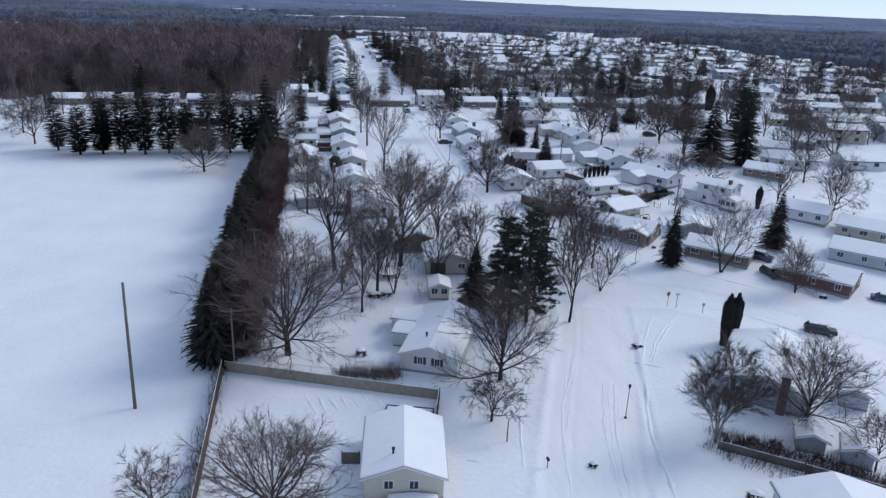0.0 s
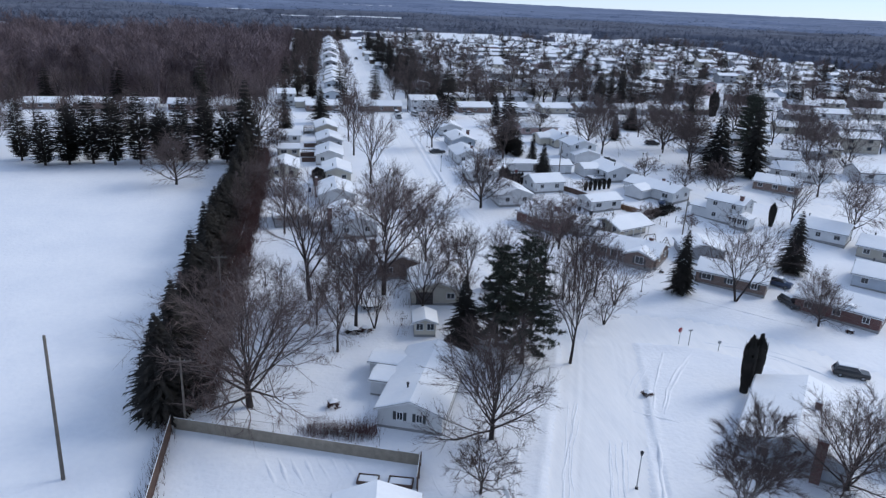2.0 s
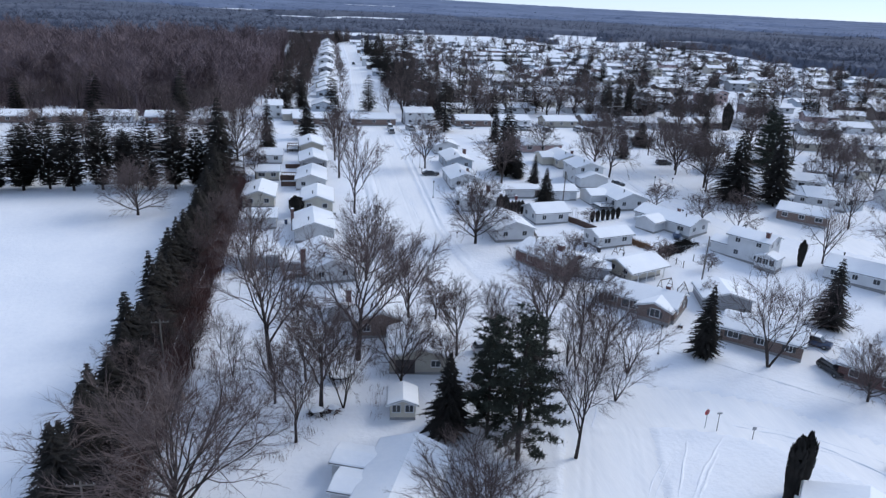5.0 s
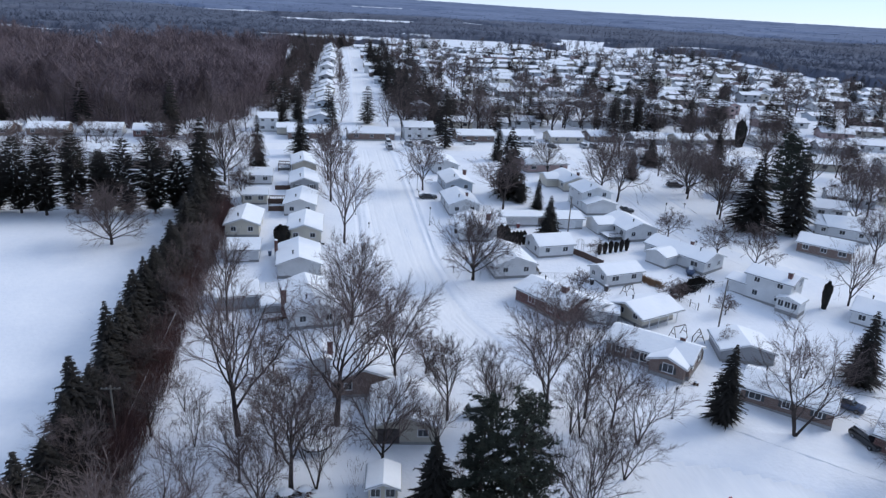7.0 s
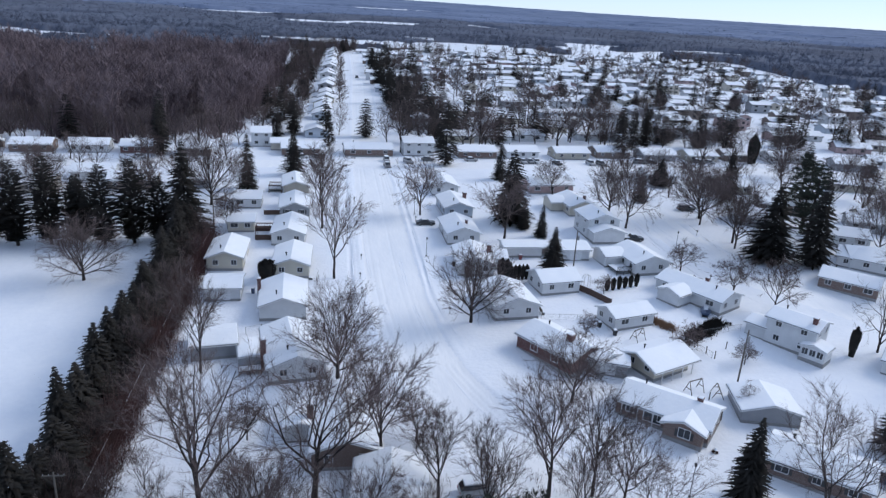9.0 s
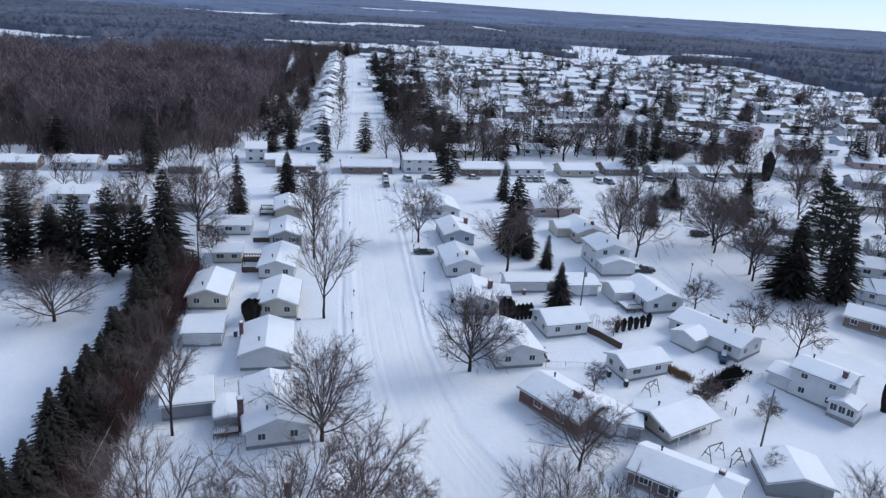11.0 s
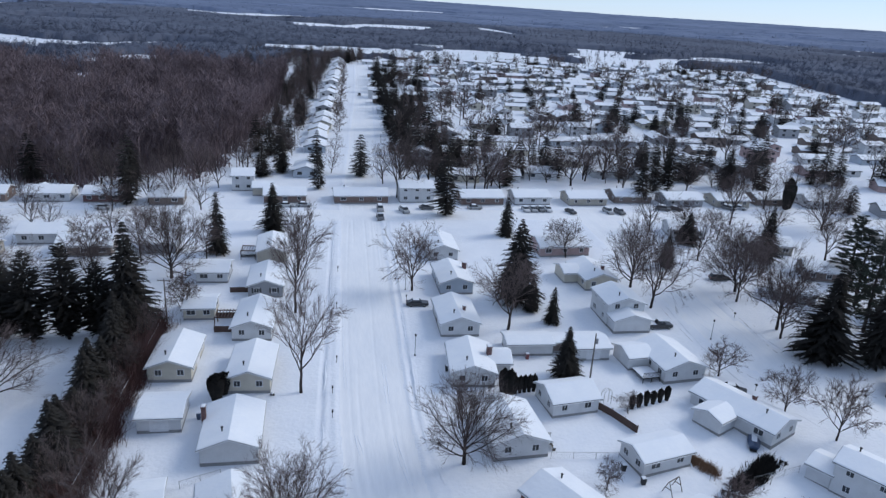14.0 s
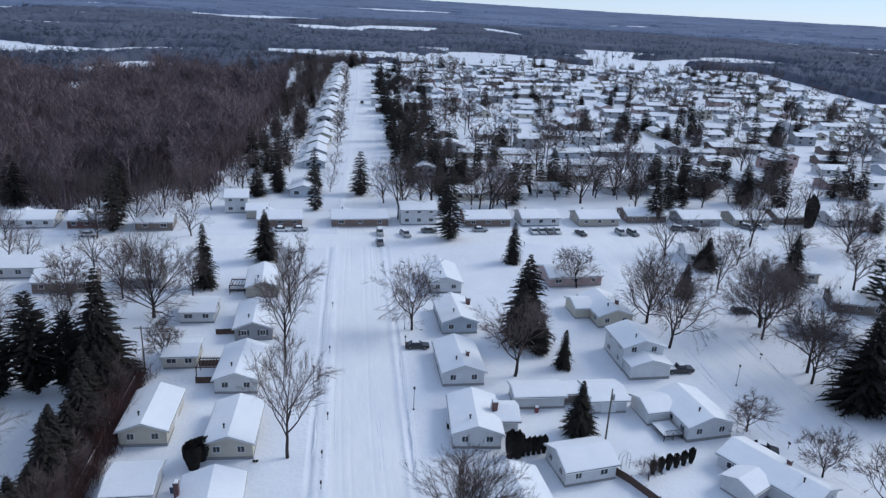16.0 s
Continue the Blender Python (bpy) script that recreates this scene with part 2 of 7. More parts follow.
def site(x, y):
    """Where a point of the plan, placed across and along the street to fit the camera's view, lies on the ground, in
    metres.
    """
    bow = x * x / 10000 * float(np.interp(y, (200, 400), (1, 0)))
    past = max(0.0, y - 800) * 1.1
    return (float(np.interp(y, KNOT_Y, MID_X)) + x * float(np.interp(y, KNOT_Y, WIDE_X)) + 2.93 * bow,
            float(np.interp(y, KNOT_Y, MID_Y)) + x * float(np.interp(y, KNOT_Y, WIDE_Y)) + 0.79 * bow + past)


def relief(y):
    """The land climbs gently along the street."""
    return 0.1 + 3.4 * np.tanh((y - 160) / 55)


def line_at(*points):
    return [site(*p) for p in points]


def smooth_line(points, step=3.0):
    """A rounded line through the points (Catmull-Rom)."""
    p = [Vector(site(*q)) for q in points]
    p = [2 * p[0] - p[1]] + p + [2 * p[-1] - p[-2]]
    out = []
    for a, b, c, d in zip(p, p[1:], p[2:], p[3:]):
        n = max(2, int((c - b).length / step))
        for i in range(n):
            t = i / n
            out.append(tuple(0.5 * (2 * b + (c - a) * t + (2 * a - 5 * b + 4 * c - d) * t * t + (3 * b - a - 3 * c + d) * t**3)))
    return out + [tuple(p[-2])]


MAIN = smooth_line([(14, 10), (21, 34), (29, 53), (37, 70), (41.5, 84), (39, 98), (33, 112), (28.5, 126), (26.6, 142), (26.2, 170), (26.2, 260), (28, 380), (31, 520), (33, 720)])
SIDE = smooth_line([(42, 84), (52, 82), (62, 77), (74, 63), (92, 40), (112, 12)])
SECOND = smooth_line([(150, 96), (128, 122), (112, 142), (103, 158), (99.6, 178), (99.6, 248)])
CROSS = line_at((-420, 250), (20, 248), (90, 247), (170, 240), (420, 226))
STREETS = [(MAIN, 5.6), (SIDE, 5.2), (SECOND, 6.0), (CROSS, 5.6)]
WALKS = [smooth_line([(27, 38), (33, 46), (37.8, 58), (43, 70.5), (51.5, 78.6)]), smooth_line([(54, 78.2), (62.5, 73), (72, 60)]), line_at((35.0, 131), (33.3, 141), (32.8, 150), (33.0, 170), (33.5, 228), (33.5, 245)),
         line_at((17.4, 124), (17.6, 245)), smooth_line([(55, 97), (64, 89.5), (76, 80)]), line_at((92, 185), (91.4, 165), (95, 150), (105, 133))]
xs = spaced((-4400, 300), (-1400, 90), (-320, 14), (-70, 1.1), (17, 0.22), (60, 1.0), (130, 10), (460, 90), (1400, 300), (4400, 300))
ys = spaced((-900, 120), (-100, 12), (24, 0.75), (150, 1.5), (304, 9), (880, 90), (1800, 300), (4800, 300))
GX, GY = np.meshgrid(xs, ys)


def wobble(X, Y, scale, seed=0.0):
    """Soft waves, a cheap stand-in for noise."""
    return (np.sin(X * scale + 1.7 * np.sin(Y * scale * 0.73 + seed)) + np.sin(Y * scale * 1.13 + 1.3 * np.sin(X * scale * 0.61 + 2 + seed))
            + np.sin((X + Y) * scale * 0.57 + seed * 2.1)) / 3


DRIVES = [line_at((20.5, y), (-3.0, y + e)) for y, e in ((137.2, 0.6), (154.0, -0.5), (172.0, 1.0), (190.6, 0.4), (209.5, 0.4), (118.5, 1.5))]
DRIVES += [line_at((32.5, y), (44.0, y + e)) for y, e in ((134.0, -0.5), (154.6, 0.0), (189.0, 0.0), (208.6, 0.4))]
DRIVES += [line_at((26, 48), (12.5, 49.5)), line_at((44, 62.5), (51, 60)), line_at((66, 80), (77.5, 86.5)), line_at((80, 98), (72, 84)), line_at((27, 97.5), (36, 98)), line_at((92, 175.5), (84.5, 175.2)), line_at((92, 152.0), (86, 153.0))]
TRACKS = (-3.6, -2.2, 0.9, 2.4, 3.3, 4.2)      # wheel tracks across the street


def ground_height(X, Y):
    z = 0.06 * wobble(X, Y, 0.11) + 0.02 * wobble(X, Y, 0.6, 3)
    road = np.zeros(X.shape)
    for line, half in STREETS:
        d, s = to_line(X, Y, line)
        edge = d - half - 0.15 * wobble(X, Y, 0.45, 5)
        inside = np.clip(-edge / 0.6, 0, 1)
        bank = np.exp(-((edge - 0.5) / 0.5) ** 2) * (0.09 + 0.09 * wobble(X, Y, 0.5, 1))
        ruts = sum(np.exp(-((s - c - 0.3 * wobble(X, Y, 0.05, c)) / 0.16) ** 2) * np.clip(0.4 + 1.4 * wobble(X, Y, 0.045, 7 * c), 0, 1) for c in TRACKS)
        z = np.where(inside > 0, z * (1 - inside) + inside * (-0.1 - 0.09 * ruts + 0.012 * wobble(X, Y, 0.8, 9)), z + bank * np.clip(edge * 4, 0, 1))
        road = np.maximum(road, inside)
    off_road = 1 - road
    for line in WALKS:
        d, s = to_line(X, Y, line)
        z = z - 0.15 * off_road * np.clip((0.5 - d) / 0.2, 0, 1) * np.clip(0.7 + 0.9 * wobble(X, Y, 0.09, 4), 0, 1)
        z = z + 0.07 * off_road * np.exp(-((s - 0.95) / 0.3) ** 2)
    for line in DRIVES:
        d, s = to_line(X, Y, line)
        pair = np.exp(-((d - 0.8) / 0.25) ** 2)
        z = z - off_road * np.clip((2.2 - d) / 1.0, 0, 1) * 0.03 - off_road * 0.06 * pair * np.clip(0.6 + wobble(X, Y, 0.2, 3), 0, 1)
    far = np.hypot(X - 20, Y - 60)
    z = z + np.clip((far - 900) / 3600, 0, 1) ** 1.5 * (42 + 14 * wobble(X, Y, 0.0016, 2))
    return z + relief(Y), road


GZ, ROAD = ground_height(GX, GY)
rows_, cols_ = GX.shape
verts = np.stack([GX, GY, GZ], -1).reshape(-1, 3)
idx = np.arange(rows_ * cols_).reshape(rows_, cols_)
quads = np.stack([idx[:-1, :-1], idx[:-1, 1:], idx[1:, 1:], idx[1:, :-1]], -1).reshape(-1, 4)
on_road = ROAD.reshape(-1)[quads].mean(1) > 0.5
for name, pick, mat, label in (("ground", ~on_road, SNOW, "deep untouched white snow over lawns and fields"),
                               ("road", on_road, PACKED, "snow-packed residential street with tyre ruts")):
    used, inv = np.unique(quads[pick], return_inverse=True)
    tagged(new(name, block_mesh(name, verts[used], inv.reshape(-1, 4), mat, True)), label, name, kind="structure")


def ground_z(x, y):
    """Height of the sheet by its own grid."""
    i = min(max(int(np.searchsorted(xs, x)) - 1, 0), len(xs) - 2)
    j = min(max(int(np.searchsorted(ys, y)) - 1, 0), len(ys) - 2)
    u, v = (x - xs[i]) / (xs[i + 1] - xs[i]), (y - ys[j]) / (ys[j + 1] - ys[j])
    return float((GZ[j, i] * (1 - u) + GZ[j, i + 1] * u) * (1 - v) + (GZ[j + 1, i] * (1 - u) + GZ[j + 1, i + 1] * u) * v)


def spot(x, y, turn=0.0, down=0.05):
    """A pose on the ground at a point of the plan."""
    x, y = site(x, y)
    return pose(x, y, ground_z(x, y) - down, 0, 0, turn)

def ridges(name, label, rows, mat=SNOW):
    """Low banks of pushed-up snow along ruts and paths: half width, height and line for each."""
    sh, k = Shape(), 0
    for half, high, points in rows:
        k += 1
        p = [Vector(q[:2]) for q in smooth_line(points, 0.7)]
        for i, q in enumerate(p[:-1]):
            way = (p[i + 1] - q).normalized()
            side, e = Vector((-way.y, way.x)), min(i, len(p) - 2 - i, 4) / 4
            h = high * e * (0.65 + 0.4 * math.sin(i * 0.9 + k) * math.sin(i * 0.37 + 2 * k)) - 0.02
            w = half * (0.9 + 0.25 * math.sin(i * 1.3 + k))
            q = q + side * 0.05 * math.sin(i * 0.8 + 3 * k)
            z = ground_z(q.x, q.y)
            sh.v += [(q.x + side.x * u, q.y + side.y * u, z + v) for u, v in ((-w, -0.05), (-w * 0.35, h), (w * 0.25, h * 0.9), (w, -0.05))]
            if i:
                b = len(sh.v) - 8
                sh.f += [(b + j, b + j + 1, b + j + 5, b + j + 4) for j in range(3)]
    return tagged(new(name, sh.mesh(name, mat, True)), label, "snow" if mat is SNOW else "driveway", kind="stuff")


ridges("tyre_ridges", "thin ridges of snow beside tyre ruts", [
    (0.16, 0.065, ((32.2, 68.7), (28.5, 60.4), (24.6, 50.9), (22.2, 42.6))),
    (0.16, 0.065, ((33.0, 68.6), (29.0, 60.4), (25.1, 50.9))),
    (0.16, 0.065, ((32.6, 65.7), (28.1, 57.7), (25.6, 49.8))),
    (0.16, 0.065, ((34.6, 61.1), (29.8, 49.4), (27.6, 41.8))),
    (0.16, 0.065, ((35.3, 61.0), (30.5, 49.3), (28.6, 41.7))),
    (0.16, 0.065, ((36.1, 60.9), (31.6, 51.7))),
    (0.16, 0.065, ((33.9, 60.6), (29.2, 49.4), (26.9, 41.8))),
    (0.20, 0.10, ((34.0, 61.2), (30.0, 51.9), (28.3, 46.0), (27.3, 41.9), (26.2, 36.0))),
    (0.20, 0.10, ((35.6, 61.1), (31.7, 52.7), (29.6, 46.6), (28.5, 42.5), (27.4, 36.5))),
    (0.20, 0.10, ((33.3, 68.3), (29.6, 61.5), (26.1, 55.1), (23.1, 45.5), (21.6, 39.0))),
    (0.22, 0.12, ((24.1, 63.2), (21.9, 57.0), (19.8, 51.1), (18.4, 45.0))),
    (0.24, 0.16, ((49.7, 77.0), (43.9, 68.9), (40.6, 63.3))),
    (0.24, 0.16, ((54.2, 76.6), (46.8, 70.0), (41.6, 63.2))),
    (0.34, 0.26, ((39.3, 59.7), (35.5, 51.9), (33.8, 45.9), (32.7, 41.2), (31.9, 36.5))),
    (0.16, 0.065, ((12.8, 59.7), (14.0, 54.4), (17.3, 51.7))),
    (0.16, 0.065, ((14.0, 60.0), (15.4, 55.4), (18.0, 52.9))),
    (0.16, 0.065, ((38.8, 67.0), (42.0, 71.0), (46.8, 75.6))),
    (0.16, 0.065, ((39.4, 66.6), (42.7, 70.6), (47.4, 75.1))),
    (0.16, 0.065, ((30.2, 226.0), (30.2, 206.0))),
    (0.16, 0.065, ((28.8, 168.0), (28.9, 151.3))),
    (0.16, 0.065, ((28.3, 167.6), (28.3, 151.4))),
    (0.16, 0.065, ((28.6, 147.2), (29.4, 139.3), (30.5, 132.7))),
    (0.16, 0.065, ((29.1, 147.2), (29.9, 139.3), (31.0, 132.7))),
    (0.16, 0.065, ((21.1, 198.5), (21.3, 168.1), (21.6, 157.0))),
    (0.16, 0.065, ((21.7, 168.0), (22.0, 157.0))),
    (0.16, 0.065, ((21.2, 146.5), (20.9, 143.0), (21.7, 138.9))),
    (0.16, 0.065, ((22.7, 147.7), (24.0, 139.3))),
    (0.16, 0.065, ((23.2, 147.7), (24.5, 139.2))),
    (0.16, 0.065, ((24.2, 127.9), (26.0, 117.9), (29.4, 107.8), (33.0, 99.8))),
    (0.16, 0.065, ((25.4, 127.9), (27.2, 118.3), (30.4, 108.4), (34.0, 100.4))),
    (0.16, 0.065, ((30.8, 125.9), (32.8, 117.8), (36.0, 108.8))),
    (0.16, 0.065, ((58.0, 76.8), (66.0, 71.1), (74.0, 62.9))),
    (0.16, 0.065, ((57.0, 78.8), (65.0, 74.4), (73.0, 66.5))),
    (0.16, 0.065, ((36.0, 79.7), (39.5, 85.6), (39.0, 94.7))),
    (0.16, 0.065, ((38.0, 78.6), (41.5, 85.6), (41.0, 94.7))),
    (0.16, 0.065, ((96.5, 205.0), (96.2, 180.0), (99.0, 164.9))),
    (0.16, 0.065, ((98.5, 205.0), (98.2, 180.0), (101.0, 164.9))),
    (0.16, 0.065, ((102.5, 215.0), (102.2, 185.0), (104.5, 168.0)))])
ridges("path_banks", "banks of snow along shovelled pavements", [
    (0.27, 0.17, ((39.3, 59.4), (35.6, 52.0), (33.7, 45.6), (32.7, 41.1))),
    (0.27, 0.17, ((41.8, 63.0), (45.9, 68.3), (52.6, 74.9))),
    (0.27, 0.17, ((38.6, 65.1), (41.1, 63.2), (44.7, 61.3))),
    (0.27, 0.17, ((24.9, 63.5), (21.7, 57.1), (19.6, 50.6))),
    (0.27, 0.17, ((18.5, 46.7), (17.7, 43.3))),
    (0.27, 0.17, ((33.9, 140.9), (33.4, 148.2))),
    (0.27, 0.17, ((33.4, 151.7), (33.8, 170.2))),
    (0.27, 0.17, ((33.5, 173.0), (33.5, 187.0))),
    (0.27, 0.17, ((34.1, 190.0), (34.1, 228.0))),
    (0.27, 0.17, ((35.4, 132.9), (34.2, 139.4))),
    (0.27, 0.17, ((92.9, 151.0), (91.9, 159.0), (92.1, 170.4), (92.9, 185.3))),
    (0.27, 0.17, ((106.4, 173.3), (107.3, 164.6), (107.7, 156.4))),
    (0.27, 0.17, ((96.0, 145.6), (98.5, 139.5))),
    (0.27, 0.17, ((18.2, 228.0), (18.2, 212.0))),
    (0.27, 0.17, ((18.2, 207.0), (18.2, 192.0))),
    (0.27, 0.17, ((18.2, 186.0), (18.2, 174.0))),
    (0.27, 0.17, ((18.2, 168.0), (18.2, 157.0))),
    (0.27, 0.17, ((18.2, 150.0), (18.3, 141.0))),
    (0.27, 0.17, ((56.0, 78.5), (64.5, 73.2), (73.0, 60.9))),
    (0.27, 0.17, ((56.0, 95.9), (65.0, 88.3), (76.5, 78.4)))])
ridges("garden_rows", "low rows of a garden bed under snow", [(0.36, 0.2, ((x - 2.6, 63.2), (x - 1.6, 60.2), (x - 0.6, 57.4))) for x in (-1.3, 0, 1.3, 2.6, 3.9, 5.2, 6.5)])
ridges("bare_patches", "streaks of bare wet asphalt on driveways and along kerbs", [(0.22, 0.035, ((12.2, 51.2), (14.8, 50.6))), (0.3, 0.035, ((11.6, 49.8), (14.0, 49.0), (16.4, 48.6))), (0.18, 0.035, ((13.0, 48.0), (15.5, 47.4))),
                                                                           (0.35, 0.035, ((43.6, 62.2), (46.5, 60.6), (48.5, 60.0))), (0.2, 0.03, ((104.1, 174.5), (107.5, 174.4), (110.8, 174.0))),
                                                                           (0.12, 0.03, ((92.5, 196.7), (91.2, 179.1), (91.2, 167.2), (94.2, 158.1), (98.5, 149.5))), (0.13, 0.03, ((108.6, 191.9), (106.6, 176.4), (105.8, 163.6), (108.0, 157.1), (109.5, 149.8)))], WET)

trails, pick = [], random.Random(21)          # footprints and sled trails through the yards
for x, y, dx, dy in ((-2, 140, 4, 9), (-1, 156, 2, 14), (12, 140, 5, 3), (10, 175, 6, 2), (52, 145, 5, -4), (58, 160, 8, 1), (66, 140, 4, 6), (73, 150, 9, 4), (76, 160, 6, 9), (52, 128, 6, 8), (82, 140, 7, 5), (46, 178, 2, 9),
                     (68, 172, 8, 9), (60, 112, 9, -6), (70, 84, 9, 5), (46, 74, 9, -3), (-4, 60, 7, -5), (-6, 84, 9, 6), (24, 74, 5, 9), (5, 110, 5, 8), (84, 164, 5, 9), (-9, 196, 6, 7), (44, 200, 3, 8), (88, 110, 6, 8)):
    for k in range(2):
        e = pick.uniform(-1, 1)
        trails.append((0.11, 0.05, ((x + e, y), (x + dx * 0.5 + pick.uniform(-1, 1), y + dy * 0.5), (x + dx, y + dy + e))))
ridges("yard_trails", "footprints and sled trails trodden through yard snow", trails)


# ---- houses ----
SHARED = {}


def shared(key, build):
    """A mesh that alike pieces share."""
    if key not in SHARED:
        SHARED[key] = build()
    return SHARED[key]


def window_meshes(w, h):
    def casing():
        s = Shape()
        e, t = 0.09, 0.06
        s.box(-w / 2 - e, -w / 2, -t, 0.01, -e, h + e).box(w / 2, w / 2 + e, -t, 0.01, -e, h + e)
        s.box(-w / 2, w / 2, -t, 0.01, h, h + e).box(-w / 2 - 0.03, w / 2 + 0.03, -t - 0.04, 0.01, -e, 0)
        s.box(-0.025, 0.025, -t + 0.01, 0.01, 0, h)
        return s.mesh("window_frame", TRIM)
    return (shared(("wf", w, h), casing),
            shared(("wp", w, h), lambda: Shape().box(-w / 2, w / 2, -0.012, 0.01, 0, h).mesh("pane", GLASS)),
            shared("shutter", lambda: Shape().box(-0.19, 0.19, -0.05, 0.01, -0.06, 1.01, 0.01).mesh("shutter", SHUTTER)))


def wall_place(side, w, d, u, z):
    """Local pose on a wall of a block: u runs along the wall from its middle."""
    return {"front": pose(u, 0, z), "back": pose(-u, d, z, 0, 0, 180), "left": pose(-w / 2, d / 2 - u, z, 0, 0, -90), "right": pose(w / 2, d / 2 + u, z, 0, 0, 90)}[side]


def add_window(root, m, w=1.2, h=1.0, shutters=False, bare=False):
    casing, pane, flaps = window_meshes(w, h)
    win = part("window", casing, None, root, m=m)
    part("pane", pane, None, win)
    if shutters:
        for sx in (-1, 1):
            part("shutter", flaps, None, win, "dark shutter", m=pose(sx * (w / 2 + 0.3), 0, 0))
    return win


def add_door(root, m, mat=None, w=0.95, h=2.05):
    door = part("door", Shape().box(-w / 2, w / 2, -0.05, 0.01, 0, h), mat or DARK_DOOR, root, m=m)
    part("door_frame", Shape().box(-w / 2 - 0.1, -w / 2, -0.07, 0.01, 0, h).box(w / 2, w / 2 + 0.1, -0.07, 0.01, 0, h).box(-w / 2 - 0.1, w / 2 + 0.1, -0.07, 0.01, h, h + 0.1), TRIM, door)
    part("handle", Shape().box(w / 2 - 0.14, w / 2 - 0.08, -0.1, -0.05, 0.98, 1.04), STEEL, door)
    return door


def add_garage_door(root, m, w=2.6, h=2.1, mat=None):
    s = Shape()
    for i in range(4):
        s.box(-w / 2, w / 2, -0.05, 0.0, i * h / 4 + 0.01, (i + 1) * h / 4 - 0.01, 0.008)
    return part("garage_door", s, mat or TRIM, root, m=m)


def roof_z(x, w, h, slope):
    return h + (w / 2 - abs(x)) * slope


def add_block(root, m, w, d, h, slope, wall, over=0.4, snow=0.14, rnd=None, name="wall"):
    """Walls, gable roof along local y, fascia and the snow that lies on it. Its front gable stands at y = 0."""
    rnd = rnd or random
    top = h + w / 2 * slope
    body = part(name, Shape().extrude([(-w / 2, -1.2), (w / 2, -1.2), (w / 2, h), (0, top), (-w / 2, h)], 0, d), wall, root, m=m)
    part("foundation", Shape().box(-w / 2 - 0.03, w / 2 + 0.03, -0.03, d + 0.03, -1.2, 0.28), FOUND, body)
    e, t = w / 2 + over, 0.16
    ez, th = h - over * slope, 0.05
    up = [(-e, ez + th), (0, top + th), (e, ez + th)]
    roof = part("roof", Shape().extrude([(-e, ez - t), (0, top - 0.02), (e, ez - t)] + up[::-1], -over, d + over), SHINGLE, root, m=m)
    for y in (-over - 0.03, d + over):
        part("fascia", Shape().extrude([(-e, ez - t), (0, top - t), (e, ez - t), (e, ez + 0.02), (0, top + 0.02), (-e, ez + 0.02)], y, y + 0.03), TRIM, roof)
    for sx in (-1, 1):
        part("gutter", Shape().box(min(sx * e, sx * (e + 0.1)), max(sx * e, sx * (e + 0.1)), -over, d + over, ez - t, ez - t + 0.13), TRIM, roof)
    # Snow: rows of points over the two slopes, rounded only at its rim, a little uneven.
    nx, ny = 10, max(5, int(d / 1.6))
    k = rnd.uniform(0, 9)
    s, grid = Shape(), []
    across = [-e + 0.02, -e + 0.12] + [-e + 0.12 + (e - 0.12) * i / 4 for i in range(1, 4)] + [0.0]
    across += [-x for x in across[-2::-1]]
    along = [0.03, 0.14] + [0.14 + (d + 2 * over - 0.28) * j / (ny - 2) for j in range(1, ny - 2)] + [d + 2 * over - 0.14, d + 2 * over - 0.03]
    for j, y in enumerate(along):
        for i, x in enumerate(across):
            rim = 0.45 if i in (0, nx) or j in (0, ny) else 1.0
            grid.append((x, y - over, roof_z(x, w, h, slope) + th + 0.004 + snow * rim * (0.9 + 0.25 * noise.noise((x * 0.4 + k, y * 0.3, k))) - (0.02 if x == 0 else 0)))
    faces = [(j * (nx + 1) + i, j * (nx + 1) + i + 1, (j + 1) * (nx + 1) + i + 1, (j + 1) * (nx + 1) + i) for j in range(ny) for i in range(nx)]
    rimline = list(range(nx + 1)) + [j * (nx + 1) + nx for j in range(1, ny + 1)] + [ny * (nx + 1) + i for i in range(nx - 1, -1, -1)] + [j * (nx + 1) for j in range(ny - 1, 0, -1)]
    low = [(grid[i][0], grid[i][1], roof_z(grid[i][0], w, h, slope) + th + 0.002) for i in rimline]
    n0, q = len(grid), len(rimline)
    faces += [(rimline[(i + 1) % q], rimline[i], n0 + i, n0 + (i + 1) % q) for i in range(q)]
    part("snow_cover", s.add(grid + low, faces), ROOF_SNOW, roof, "snow lying on the roof")
    return body


def add_chimney(root, x, y, z0, z1, m=None, sz=(0.5, 0.7), mat=None):
    c = part("chimney", Shape().box(x - sz[0], x + sz[0], y - sz[1], y + sz[1], z0, z1).box(x - sz[0] - 0.06, x + sz[0] + 0.06, y - sz[1] - 0.06, y + sz[1] + 0.06, z1 - 0.2, z1), mat or BRICK, root, "brick chimney", m=m)
    part("snow_cover", Shape().box(x - sz[0], x + sz[0], y - sz[1], y + sz[1], z1 + 0.003, z1 + 0.14, 0.06), ROOF_SNOW, c)
    return c


def add_vent(root, x, y, w, h, slope, m=None):
    z = roof_z(x, w, h, slope)
    return part("vent_pipe", Shape().tube([(x, y, z - 0.1), (x, y, z + 0.75)], [0.11, 0.11], 8).tube([(x, y, z + 0.7), (x, y, z + 0.85)], [0.18, 0.18], 8), DARK_METAL, root, "dark roof vent", m=m)


